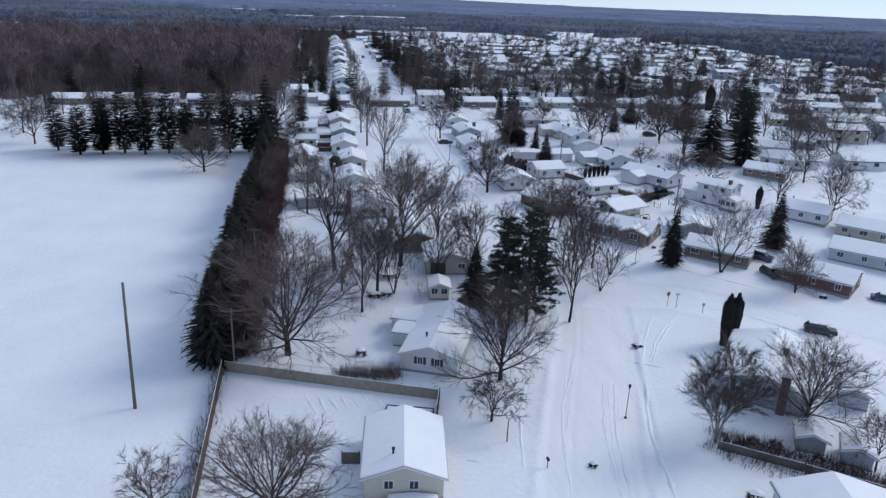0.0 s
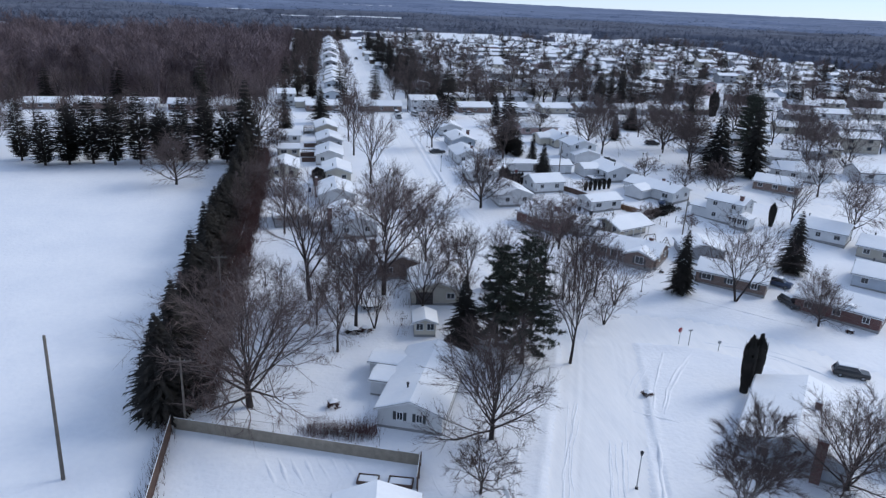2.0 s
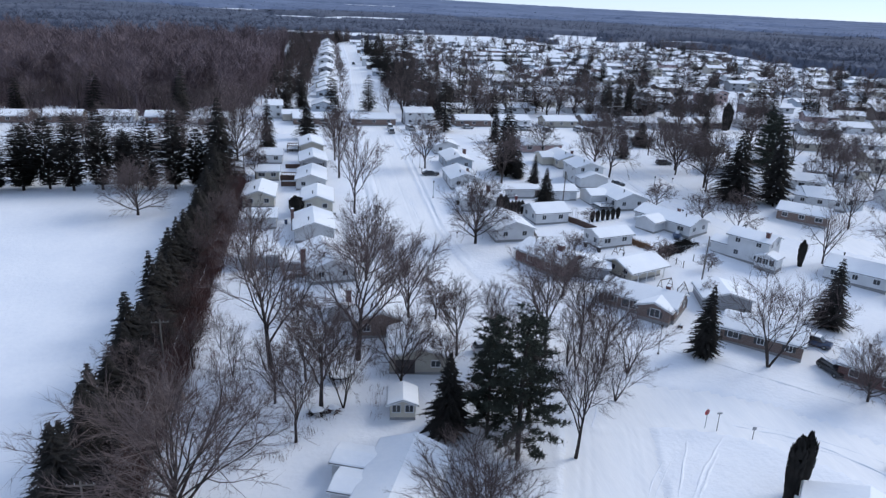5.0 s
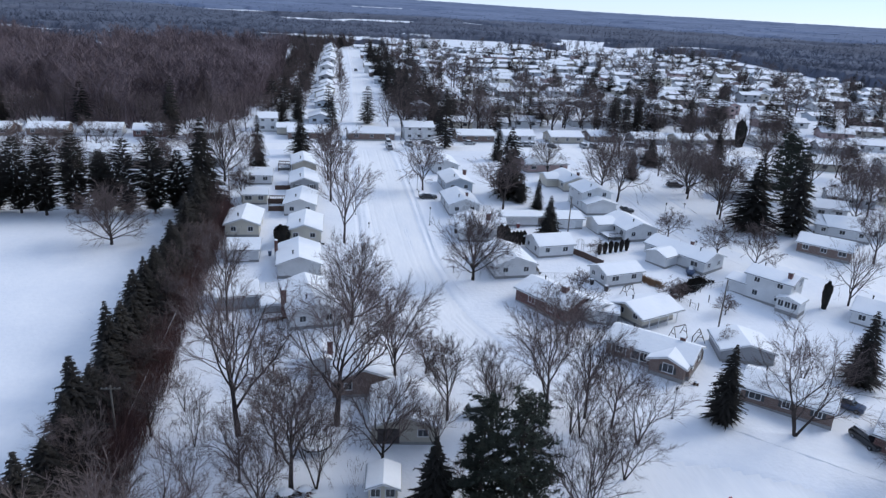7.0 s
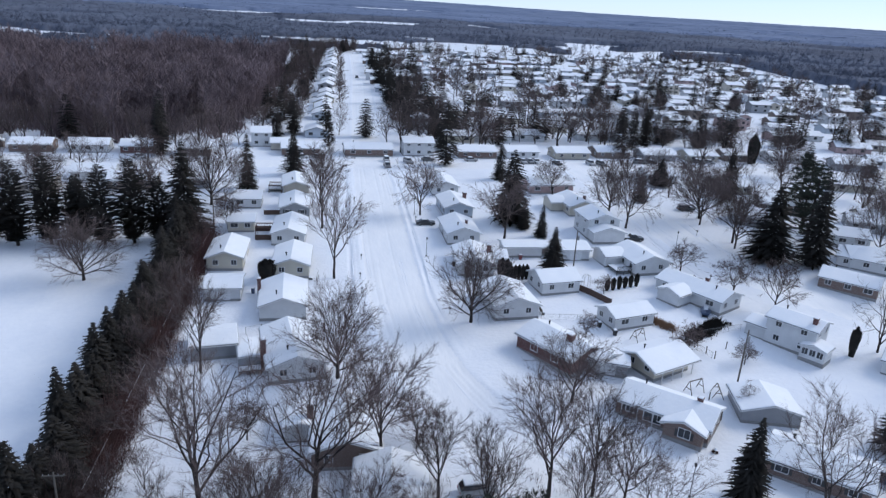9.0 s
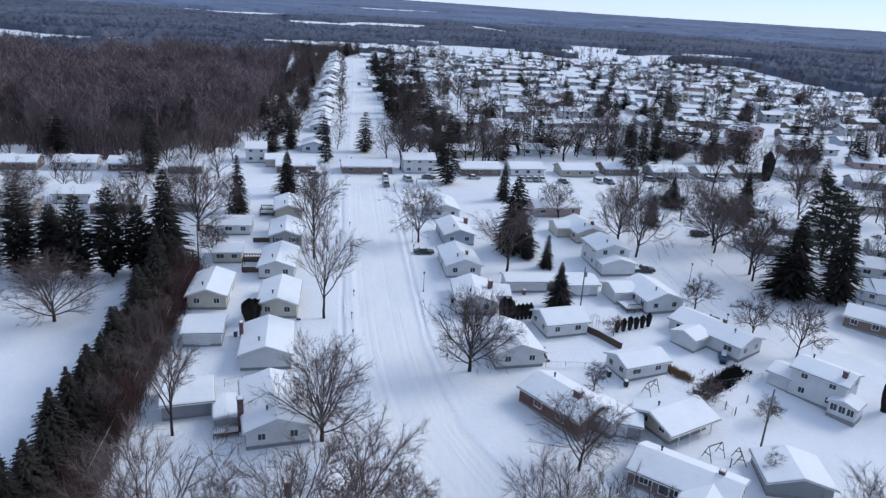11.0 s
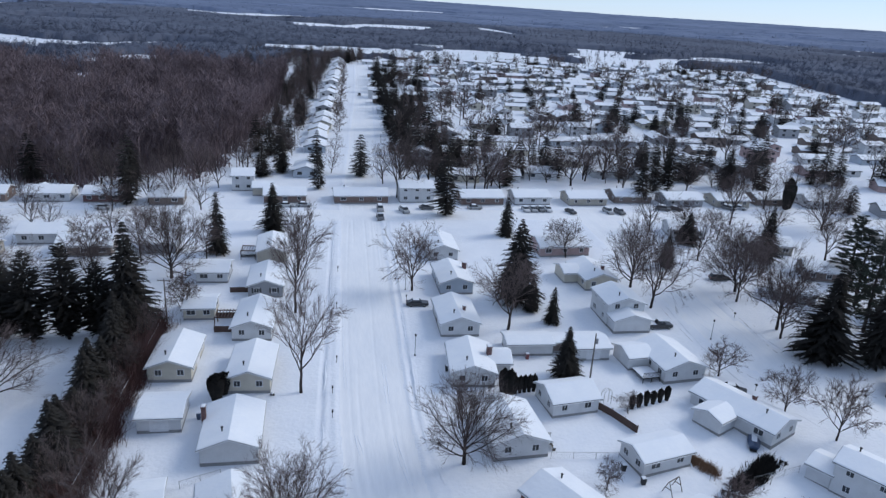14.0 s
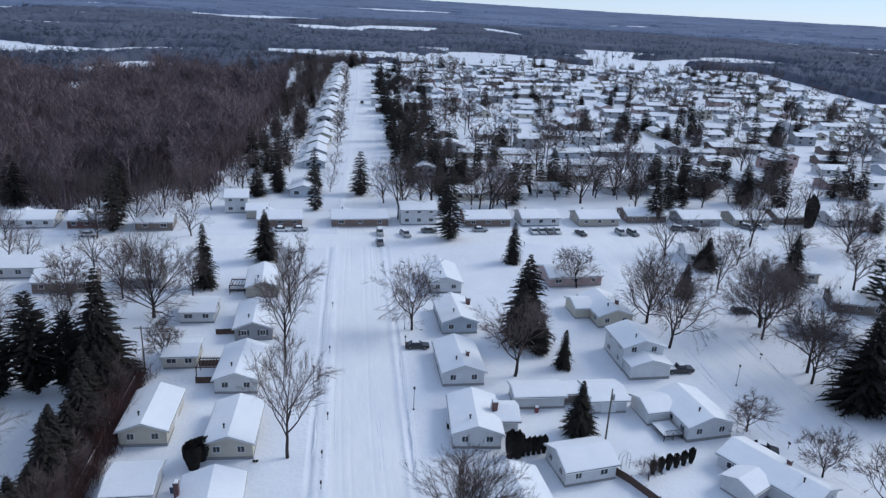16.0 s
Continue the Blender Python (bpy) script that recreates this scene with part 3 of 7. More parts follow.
def gable_pose(a, b):
    """Pose and width of a block whose front gable runs from a to b."""
    a, b = site(*a), site(*b)
    w, ang = math.hypot(b[0] - a[0], b[1] - a[1]), math.atan2(b[1] - a[1], b[0] - a[0])
    return pose((a[0] + b[0]) / 2, (a[1] + b[1]) / 2, relief((a[1] + b[1]) / 2 + 4), 0, 0, math.degrees(ang)), w


def long_pose(a, b, depth):
    """Pose and length of a block whose long wall runs from a to b, with the ridge along it."""
    a, b = site(*a), site(*b)
    n, ang = math.hypot(b[0] - a[0], b[1] - a[1]), math.atan2(b[1] - a[1], b[0] - a[0])
    x, y = a[0] - math.sin(ang) * depth / 2, a[1] + math.cos(ang) * depth / 2
    return pose(x, y, relief((a[1] + b[1]) / 2 + 3), 0, 0, math.degrees(ang) - 90), n


COLOUR = {WHITE_S: "white", CREAM_S: "cream", TAN_S: "tan", GREY_S: "grey", BLUE_S: "pale blue-grey", BROWN_S: "dark brown", PINK_S: "rose",
          BRICK: "red brick", BRICK_BROWN: "brown brick"}


def house(a, b, d, wall, kind="gable", h=2.6, slope=0.36, name="house", label="", wins=True, chimney=None, vent=True, shutters=False, group="", seed=0, garage_door=None, door=None, snow=0.14, over=0.4):
    """One building. gable: a to b is the gable wall and d the ridge's length. long: a to b is the long wall and d the depth."""
    rnd = random.Random(seed * 7 + int(a[0] * 13 + a[1] * 31))
    run = math.hypot(b[0] - a[0], b[1] - a[1])
    nx, ny = (a[1] - b[1]) / run * d, (b[0] - a[0]) / run * d
    far = [q - p for p, q in zip(site(*a), site(a[0] + nx, a[1] + ny))]
    d = math.hypot(*far)
    if kind == "gable":
        m, w = gable_pose(a, b)
    else:
        m, n = long_pose(a, b, d)
        w, d = d, n
    text = label or f"{COLOUR[wall]} single-storey house with a snow-covered gable roof"
    root = thing(name, m, text, "garage" if name == "garage" else "shed" if name == "shed" else "house", group)
    add_block(root, None, w, d, h, slope, wall, over=over, snow=snow, rnd=rnd)
    root["size"] = f"{w:.1f} x {d:.1f} m"
    if wins:
        for side, length in (("front", w), ("back", w), ("left", d), ("right", d)):
            count = 2 if length < 9.5 else 3
            for i in range(count):
                u = (i - (count - 1) / 2) * length / count * 1.02
                if door == side and i == count // 2:
                    add_door(root, wall_place(side, w, d, u, 0.25))
                    continue
                wd = rnd.choice((0.9, 1.1, 1.1, 1.5)) if side in ("left", "right") else 0.95
                add_window(root, wall_place(side, w, d, u, 1.05 if h < 4 else 1.0), wd, 0.95, shutters)
                if h > 4:
                    add_window(root, wall_place(side, w, d, u, 3.6), 0.95, 1.0, shutters)
    if garage_door:
        add_garage_door(root, wall_place(garage_door, w, d, 0, 0.05))
    if chimney:
        add_chimney(root, chimney[0], chimney[1], 0, h + w / 2 * slope + chimney[2], sz=chimney[3] if len(chimney) > 3 else (0.4, 0.5))
    if vent:
        add_vent(root, -w * 0.14, d * 0.2, w, h, slope)
    root["w"], root["d"], root["h"], root["slope"] = w, d, h, slope
    return root


def steps_and_porch(root, x0, x1, y0, y1, z, mat, rail=True):
    deck = part("deck", Shape().box(x0, x1, y0, y1, z - 0.15, z), mat, root, "wooden deck")
    part("snow_cover", Shape().box(x0 + 0.04, x1 - 0.04, y0 + 0.04, y1 - 0.04, z + 0.003, z + 0.16, 0.07), ROOF_SNOW, deck)
    for x in (x0 + 0.06, (x0 + x1) / 2, x1 - 0.06):
        part("deck_post", Shape().box(x - 0.05, x + 0.05, y0 + 0.01, y0 + 0.11, -0.4, z - 0.152), mat, deck)
    if rail:
        part("railing", Shape().box(x0, x1, y0, y0 + 0.06, z + 0.92, z + 1.0), mat, deck)
        slat = shared(("baluster", mat.name), lambda: Shape().box(-0.03, 0.03, 0.005, 0.055, -0.1, 0.92).mesh("baluster", mat))
        k = int((x1 - x0) / 0.22)
        for i in range(k + 1):
            x = x0 + 0.03 + (x1 - x0 - 0.06) * i / k
            part("baluster", slat, None, deck, m=pose(x, y0, z))
    return deck


ROW = "houses along the street"
# Left side of the street.
left1 = house((4.8, 121.6), (13.0, 122.6), 13.4, WHITE_S, chimney=(-4.55, 4.6, 0.9), group=ROW, label="white house with a side annex and brick chimney, snowy roof")
steps_and_porch(left1, -8.2, -4.9, 3.0, 4.6, 0.75, BROWN_WOOD)
add_block(left1, pose(-6.3, 4.7, 0), 3.4, 5.8, 2.2, 0.12, GREY_S, over=0.2, name="annex")
house((-7.6, 128.9), (-0.9, 129.7), 6.6, GREY_S, "long", 2.4, 0.26, "garage", "pale grey detached garage with a snowy roof", vent=False, wins=False, garage_door="left")
left2 = house((1.4, 140.9), (9.4, 140.9), 11.3, WHITE_S, wins=False, group=ROW, chimney=(-4.2, 7.4, 0.7, (0.3, 0.4)), label="white house with a blank gable wall and snowy roof")
add_door(left2, wall_place("right", 8, 11.3, 0, 0.25))
house((-9.3, 148.9), (-2.9, 148.8), 6.8, WHITE_S, "long", 2.4, 0.22, "garage", "white detached garage with a low snowy roof", vent=False, wins=False, garage_door="right")
house((2.1, 158.3), (9.2, 157.9), 11.2, CREAM_S, group=ROW, door="right")
house((-11.5, 162.4), (-4.3, 162.1), 11.2, CREAM_S, name="garage", label="long cream outbuilding with two gable windows and snowy roof", garage_door="right", door=None)
house((0.2, 175.4), (7.6, 174.9), 12.0, WHITE_S, group=ROW, door="right")
house((-10.7, 184.0), (-4.7, 183.9), 6.4, CREAM_S, "long", 2.4, 0.24, "garage", "cream detached garage with a snowy roof", vent=False, door="left")
house((0.6, 193.5), (8.0, 193.4), 11.2, GREY_S, group=ROW, shutters=True, door="right", label="grey house with shuttered gable windows and snowy roof")
house((-12.1, 201.7), (-5.1, 201.4), 7.2, WHITE_S, "long", 2.4, 0.3, "garage", "white detached garage with a dark door", vent=False, door="left", wins=True)
left6 = house((-0.1, 212.5), (7.0, 212.5), 11.2, TAN_S, wins=False, group=ROW, label="tan house with a blank gable and snowy roof")
steps_and_porch(left6, -7.0, -3.9, 3.5, 7.5, 0.6, DARK_METAL)
left0 = house((11.2, 103.4), (19.4, 103.0), 10.5, BRICK_BROWN, group=ROW, chimney=(-4.5, 7.2, 0.8), label="brown brick house half hidden by bare trees")
add_block(left0, pose(-5.6, 5.8, 0), 4.2, 5.2, 2.4, 0.3, WHITE_S, name="wing")
hid = house((15.6, 93.6), (23.6, 92.6), 8.6, TAN_S, group=ROW, label="tan house with a dark panel for its open garage, among trees", wins=False)
# Closed dark panels stand in for the shade inside the open garage.
add_garage_door(hid, wall_place("front", 8, 8.6, -2.0, 0.05), 2.7, 2.1, DARK_DOOR)
add_window(hid, wall_place("front", 8, 8.6, 2.2, 1.1), 1.2, 0.9)
house((14.9, 84.5), (17.9, 84.1), 3.2, CREAM_S, h=2.3, slope=0.4, name="shed", label="small cream garden shed with two windows", vent=False)
# Near houses at the bend.
near_b = house((8.3, 66.2), (15.2, 63.6), 13.2, WHITE_S, wins=False, chimney=None, shutters=False, label="white house with rear wings and a long snowy roof")
for u in (-1.2, 1.1):
    add_window(near_b, wall_place("front", 7.4, 13.2, u, 1.3), 0.62, 0.95, True)
add_block(near_b, pose(-3.0, 8.2, 0, 0, 0, 90), 3.6, 3.6, 2.3, 0.2, WHITE_S, over=0.3, name="wing")
add_block(near_b, pose(-3.0, 12.4, 0, 0, 0, 90), 3.4, 5.0, 2.4, 0.2, WHITE_S, over=0.3, name="wing")
near_a = house((2.1, 45.4), (9.7, 44.3), 8.6, CREAM_S, wins=False, h=2.8, label="cream house with two gable windows and snowy roof", door="right")
for u in (-1.5, 1.0):
    add_window(near_a, wall_place("front", 7.7, 8.6, u, 1.35), 0.85, 0.9)
add_block(near_a, pose(0.9, -3.6, 0), 4.6, 3.3, 0.75, 0.1, CREAM_S, over=0.15, name="porch")
# Right side of the street.
r0 = house((42.8, 138.2), (51.0, 138.6), 10.8, WHITE_S, group=ROW, door="right", label="white house with a side stoop and snowy roof")
steps_and_porch(r0, 4.2, 5.6, 3.0, 4.6, 0.7, GREY_WOOD)
r1 = house((39.7, 157.4), (47.2, 156.6), 10.8, WHITE_S, group=ROW, chimney=(3.2, 5.6, 0.8), label="white house with a cross gable and brick chimney")
add_block(r1, pose(3.4, 6.4, 0, 0, 0, -90), 5.4, 3.4, 2.5, 0.36, WHITE_S, name="wing")
house((40.5, 174.4), (48.1, 174.2), 11.6, WHITE_S, group=ROW, chimney=(1.2, 3.8, 0.6, (0.25, 0.3)), door="left")
house((43.0, 193.1), (50.4, 193.0), 11.2, BLUE_S, group=ROW, chimney=(3.0, 7.6, 0.5), door="left")
house((42.6, 212.4), (50.2, 212.1), 11.2, WHITE_S, group=ROW, door="left")
house((52.0, 166.5), (60.6, 166.1), 4.8, WHITE_S, "long", 2.3, 0.2, "garage", "long low white garage with a snowy roof", vent=False, wins=False, door="left", garage_door=None)
house((61.0, 167.0), (64.4, 166.9), 3.6, BROWN_S, "long", 2.1, 0.15, "shed", "dark open-fronted shed with snow on top", vent=False, wins=False)
house((64.7, 164.0), (70.9, 163.8), 6.4, WHITE_S, "long", 2.4, 0.26, "garage", "white detached garage with a snowy roof", vent=False, wins=False, garage_door="right")
house((54.6, 147.3), (62.6, 148.3), 6.6, WHITE_S, "long", 2.6, 0.42, "garage", "white gabled garage with one small window", vent=False, wins=True, garage_door="left")
side_t = house((77.6, 155.2), (85.6, 155.9), 10.4, WHITE_S, label="white L-shaped house with a rear deck, snowy roof", vent=True)
add_block(side_t, pose(-3.4, 8.0, 0, 0, 0, 90), 5.6, 4.6, 2.5, 0.34, WHITE_S, name="wing")
steps_and_porch(side_t, -7.6, -4.2, 0.9, 4.9, 0.7, DARK_METAL)
two16 = house((75.6, 176.6), (83.5, 176.5), 8.4, WHITE_S, h=4.6, slope=0.34, label="two-storey white house with a lower front gable", vent=True)
add_block(two16, pose(0.1, -3.4, 0), 7.6, 3.3, 2.6, 0.3, WHITE_S, name="wing")
h17 = house((77.3, 193.2), (85.0, 193.3), 11.0, CREAM_S, chimney=(1.4, 3.4, 0.6, (0.3, 0.3)), label="cream house with a side wing and snowy roof")
add_block(h17, pose(-3.4, 7.6, 0, 0, 0, 90), 6.0, 3.6, 2.5, 0.34, CREAM_S, name="wing")
house((72.7, 213.4), (86.2, 213.9), 7.8, PINK_S, "long", label="long rose-brown house with a snowy roof")
far_e = house((85.6, 136.8), (91.9, 139.9), 14.2, WHITE_S, label="long white house with a rear wing, snowy roof", chimney=(1.2, 6.2, 0.5, (0.25, 0.3)))
add_block(far_e, pose(-3.2, 8.6, 0, 0, 0, 90), 4.8, 4.4, 2.4, 0.36, WHITE_S, name="wing")
house((63.0, 132.7), (71.2, 134.5), 5.4, WHITE_S, "long", 2.5, 0.36, "garage", "white gabled garage beside a board fence", vent=False, wins=True)
brick1 = house((44.3, 129.4), (49.8, 119.2), 7.6, BRICK, "long", 2.7, 0.36, chimney=(0.6, 8.4, 0.9, (0.45, 0.55)), label="red brick house with a picture window and snowy roof", wins=False)
add_window(brick1, wall_place("front", 7.6, 11.6, -0.6, 0.7), 2.2, 1.5)
add_window(brick1, wall_place("right", 7.6, 11.6, -2.0, 1.0), 1.4, 1.1)
add_window(brick1, wall_place("right", 7.6, 11.6, 2.4, 1.0), 1.4, 1.1)
add_block(brick1, pose(-2.8, 8.8, 0, 0, 0, 0), 4.8, 5.2, 2.4, 0.25, WHITE_S, name="wing")
carport = house((62.4, 117.2), (69.6, 119.8), 6.0, CREAM_S, "long", 2.5, 0.36, over=1.3, label="cream house with a deep covered porch, snowy roof", wins=True)
for i in range(4):
    part("porch_post", Shape().box(carport["w"] / 2 + 1.0, carport["w"] / 2 + 1.12, 0.6 + i * 2.3, 0.72 + i * 2.3, -0.6, 2.1), TRIM, carport)
house((53.2, 120.9), (58.6, 118.4), 4.6, GREY_S, "long", 2.2, 0.14, "garage", "low grey carport with a flat snowy roof", vent=False, wins=False, garage_door="right")
ranch = house((53.2, 110.7), (62.0, 102.0), 6.8, BRICK_BROWN, "long", 2.5, 0.4, label="brown brick ranch house with a front gable", shutters=True, chimney=(-0.5, 10.4, 0.6, (0.35, 0.35)))
add_block(ranch, pose(5.0, 9.9, 0, 0, 0, 90), 5.2, 4.6, 2.4, 0.36, BRICK_BROWN, over=0.5, name="front_gable")
add_window(ranch, pose(5.0, 9.9, 0, 0, 0, 90) @ pose(0.2, 0, 0.8), 1.5, 1.3, True)
# Big window; its dark pane also stands in for the porch recess's shade.
add_window(ranch, wall_place("right", ranch["w"], ranch["d"], -1.2, 0.6), 2.4, 1.5)
for u in (0.9, 3.2, 5.4):
    part("porch_post", Shape().box(ranch["w"] / 2 + 0.28, ranch["w"] / 2 + 0.4, u, u + 0.12, -0.6, 2.3), TRIM, ranch)
house((66.5, 96.6), (74.8, 89.4), 7.0, BRICK_BROWN, "long", 2.5, 0.36, label="brown brick ranch house behind a spruce", shutters=True)
house((70.0, 106.6), (77.4, 104.3), 6.6, GREY_S, h=2.0, slope=0.28, name="garage", label="grey gabled garage in shade", vent=False, wins=False, garage_door="right")
two_d = house((88.2, 127.6), (92.2, 120.6), 5.8, WHITE_S, "long", 4.9, 0.34, label="two-storey white house with a sun porch", chimney=(1.4, 7.2, 0.7, (0.35, 0.35)))
add_block(two_d, pose(0.2, -3.4, 0), 5.0, 3.3, 2.6, 0.28, WHITE_S, name="wing")
add_block(two_d, pose(4.3, 8.6, 0, 0, 0, 90), 4.0, 3.4, 2.4, 0.3, WHITE_S, over=0.25, name="sun_porch")
for u in (-1.2, 0, 1.2):
    add_window(two_d, pose(4.3, 8.6, 0, 0, 0, 90) @ pose(u, 0, 1.0), 0.9, 1.1)
house((115.2, 147.8), (121.8, 139.8), 7.2, BRICK_BROWN, "long", 2.5, 0.36, label="brown brick ranch house with a front porch")
ranch_f = house((77.2, 85.4), (84.6, 76.6), 7.4, BRICK, "long", 2.6, 0.34, label="long red brick ranch house with white windows")
add_block(ranch_f, pose(3.5, 8.0, 0, 0, 0, 90), 5.0, 0.9, 2.4, 0.3, WHITE_S, name="front_gable")
near_m = house((46.4, 56.2), (54.6, 49.8), 13.4, BLUE_S, h=2.7, slope=0.3, label="pale blue house with a brick chimney on its gable", wins=False)
add_window(near_m, wall_place("front", 10.4, 13.4, 0.4, 2.2), 0.7, 0.6)
add_window(near_m, wall_place("front", 10.4, 13.4, -3.0, 1.0), 1.2, 1.0)
add_chimney(near_m, 2.5, -0.45, -0.3, 5.2, sz=(0.5, 0.4))
add_chimney(near_m, 1.6, 8.6, 3.2, 5.0, sz=(0.35, 0.35))
house((39.2, 29.6), (49.2, 27.0), 9.8, WHITE_S, "gable", 2.5, 0.3, label="white house with a snowy roof behind a dark fence")
house((49.5, 45.4), (51.9, 44.1), 2.6, GREY_S, h=2.0, slope=0.4, name="shed", label="small grey garden shed with snow on it", vent=False, wins=False, door="front")
house((52.9, 42.8), (55.2, 41.2), 2.8, BLUE_S, h=2.0, slope=0.4, name="shed", label="small blue-grey garden shed with snow on it", vent=False, wins=False, door="front")
house((60.5, 51.5), (63.0, 50.0), 3.0, BLUE_S, h=2.2, slope=0.4, name="shed", label="blue-grey shed with a snowy roof", vent=False, wins=False)

# North side of the cross street.
CR = "houses along the cross street"
rnd = random.Random(5)
for x, wd, wall, tall in ((-104, 13, BRICK_BROWN, 0), (-86, 13, BRICK_BROWN, 0), (-68, 13, WHITE_S, 0), (-52, 11, BRICK, 0), (-33, 10, BROWN_S, 0), (2.5, 13, BRICK_BROWN, 0),
                          (26.5, 17, BRICK_BROWN, 0), (44.5, 11, WHITE_S, 1), (66, 14, BRICK_BROWN, 0), (83, 12, WHITE_S, 0), (102, 13, TAN_S, 0), (119, 13, BROWN_S, 0),
                          (136, 13, GREY_S, 0), (153.5, 12, TAN_S, 0), (170, 13, BROWN_S, 0), (188, 13, WHITE_S, 0)):
    y = 259.5 + rnd.uniform(-2, 2.6) - max(0, x - 60) * 0.05
    row_house = house((x - wd / 2, y), (x + wd / 2, y - max(0, x - 60) * 0.003), 8.0, wall, "long", 4.6 if tall else 2.5, 0.34, group=CR, seed=int(x), door="left",
          label="" if not tall else "two-storey white house with a row of upper windows")
    if not tall and int(x) % 3:
        u = rnd.choice((-1, 1)) * wd * 0.28
        add_block(row_house, pose(-4.95, wd / 2 + u, 0, 0, 0, -90), 4.2, 1.6, 2.3, 0.42, wall, name="front_gable")
house((-15.5, 273.5), (-8.5, 273.5), 8.0, WHITE_S, "long", 4.8, 0.36, label="two-storey white house with a columned porch", group=CR)
house((-8.3, 268.0), (-1.8, 268.0), 7.0, CREAM_S, "long", 2.5, 0.3, "garage", "cream attached garage with a wide door", vent=False, wins=False, garage_door="left")
# South of it, behind the pines.
for a, b, wall in (((-62, 226), (-50, 226), WHITE_S), ((-49, 217.5), (-36, 217.5), BROWN_S), ((-30, 219), (-21, 219), GREY_S), ((-74, 214), (-62, 214), TAN_S), ((116, 226), (126, 224), WHITE_S),
                   ((133, 214), (144, 211), TAN_S), ((120, 186), (128, 182), GREY_S), ((134, 172), (144, 166), WHITE_S), ((136, 196), (146, 192), BROWN_S), ((150, 180), (160, 174), GREY_S), ((128, 158), (136, 150), WHITE_S),
                   ((101, 116), (107, 108), WHITE_S), ((106, 104), (112, 96), TAN_S), ((94, 92), (102, 84), BLUE_S)):
    house(a, b, 7.6, wall, "long", group="houses of the neighbourhood", door="left")


# ---- the far neighbourhood ----
MASS = {}


def far_house(x, y, turn, w, d, wall, tall, rnd):
    row = y
    x, y = site(x, y)
    m = pose(x, y, relief(y), 0, 0, turn)
    if row > 520:                           # too far to tell apart: walls, roofs and panes go into one mass of houses
        h, slope = (4.8 if tall else 2.6), rnd.uniform(0.3, 0.42)
        top, e, ez = h + w / 2 * slope, w / 2 + 0.4, h - 0.4 * slope
        glass = Shape()
        for u in (-0.3, 0.25):
            for z in ((1.0, 3.4) if tall else (1.0,)):
                glass.box(-w / 2 - 0.03, -w / 2 + 0.01, d * (0.5 + u) - 0.7, d * (0.5 + u) + 0.7, z, z + 1.1).box(w * u - 0.6, w * u + 0.6, -0.03, 0.01, z, z + 1.1)
        pieces = ((wall, Shape().extrude([(-w / 2, -0.4), (w / 2, -0.4), (w / 2, h), (0, top), (-w / 2, h)], 0, d)),
                  (SHINGLE, Shape().extrude([(-e, ez - 0.16), (0, top - 0.02), (e, ez - 0.16), (e, ez + 0.05), (0, top + 0.05), (-e, ez + 0.05)], -0.4, d + 0.4)),
                  (ROOF_SNOW, Shape().extrude([(-e, ez + 0.055), (0, top + 0.055), (e, ez + 0.055), (e - 0.08, ez + 0.24), (0, top + 0.27), (-e + 0.08, ez + 0.24)], -0.36, d + 0.36)), (GLASS, glass))
        for mat, shape in pieces:
            MASS.setdefault(mat, Shape()).add([m @ Vector(p) for p in shape.v], shape.f)
        return None
    root = thing("house", m, f"distant {COLOUR[wall]} {'two-storey ' if tall else ''}house with a snowy roof", "house", "houses of the far neighbourhood")
    h, slope = (4.8 if tall else 2.6), rnd.uniform(0.3, 0.42)
    top, e = h + w / 2 * slope, w / 2 + 0.4
    body = part("wall", Shape().extrude([(-w / 2, -0.4), (w / 2, -0.4), (w / 2, h), (0, top), (-w / 2, h)], 0, d), wall, root)
    ez = h - 0.4 * slope
    part("roof", Shape().extrude([(-e, ez - 0.16), (0, top - 0.02), (e, ez - 0.16), (e, ez + 0.05), (0, top + 0.05), (-e, ez + 0.05)], -0.4, d + 0.4), SHINGLE, root)
    part("snow_cover", Shape().extrude([(-e, ez + 0.055), (0, top + 0.055), (e, ez + 0.055), (e - 0.08, ez + 0.24), (0, top + 0.27), (-e + 0.08, ez + 0.24)], -0.36, d + 0.36), ROOF_SNOW, root, "snow lying on the roof")
    pane = shared("far pane", lambda: Shape().box(-0.75, 0.75, -0.03, 0.01, 0, 1.1).mesh("window", GLASS))
    for z in ((1.0, 3.4) if tall else (1.0,)):
        for side, length in (("left", d), ("front", w)):
            for i in range(2):
                part("window", pane, None, root, m=wall_place(side, w, d, (i - 0.5) * length * 0.5, z))
    return root


rnd = random.Random(11)
WALLS = (WHITE_S, WHITE_S, WHITE_S, CREAM_S, TAN_S, GREY_S, GREY_S, BLUE_S, BLUE_S, BROWN_S, PINK_S)
placed = []


def try_far(x, y, turn=None, gap=13.0, tall=None):
    if any((x - px) ** 2 + (y - py) ** 2 < gap * gap for px, py in placed):
        return
    if y < 760 and abs(x - np.interp(y, [260, 380, 520, 720], [26, 28, 31, 33])) < 13:
        return
    placed.append((x, y))
    turn = (90 if rnd.random() < 0.7 else 0) + rnd.uniform(-6, 6) if turn is None else turn
    far_house(x, y, turn, rnd.uniform(7.2, 8.6), rnd.uniform(11, 15), rnd.choice(WALLS), rnd.random() < 0.22 if tall is None else tall, rnd)


for y in (290, 330, 347, 365, 382, 399, 416, 434, 452, 470, 488, 506, 524, 542, 560, 578, 597, 616, 636, 656, 678, 700, 722, 744):   # left row beyond the crossing
    try_far(8.0 + (y - 340) * 0.006 + rnd.uniform(-1, 1), y, rnd.uniform(-4, 4), 12)
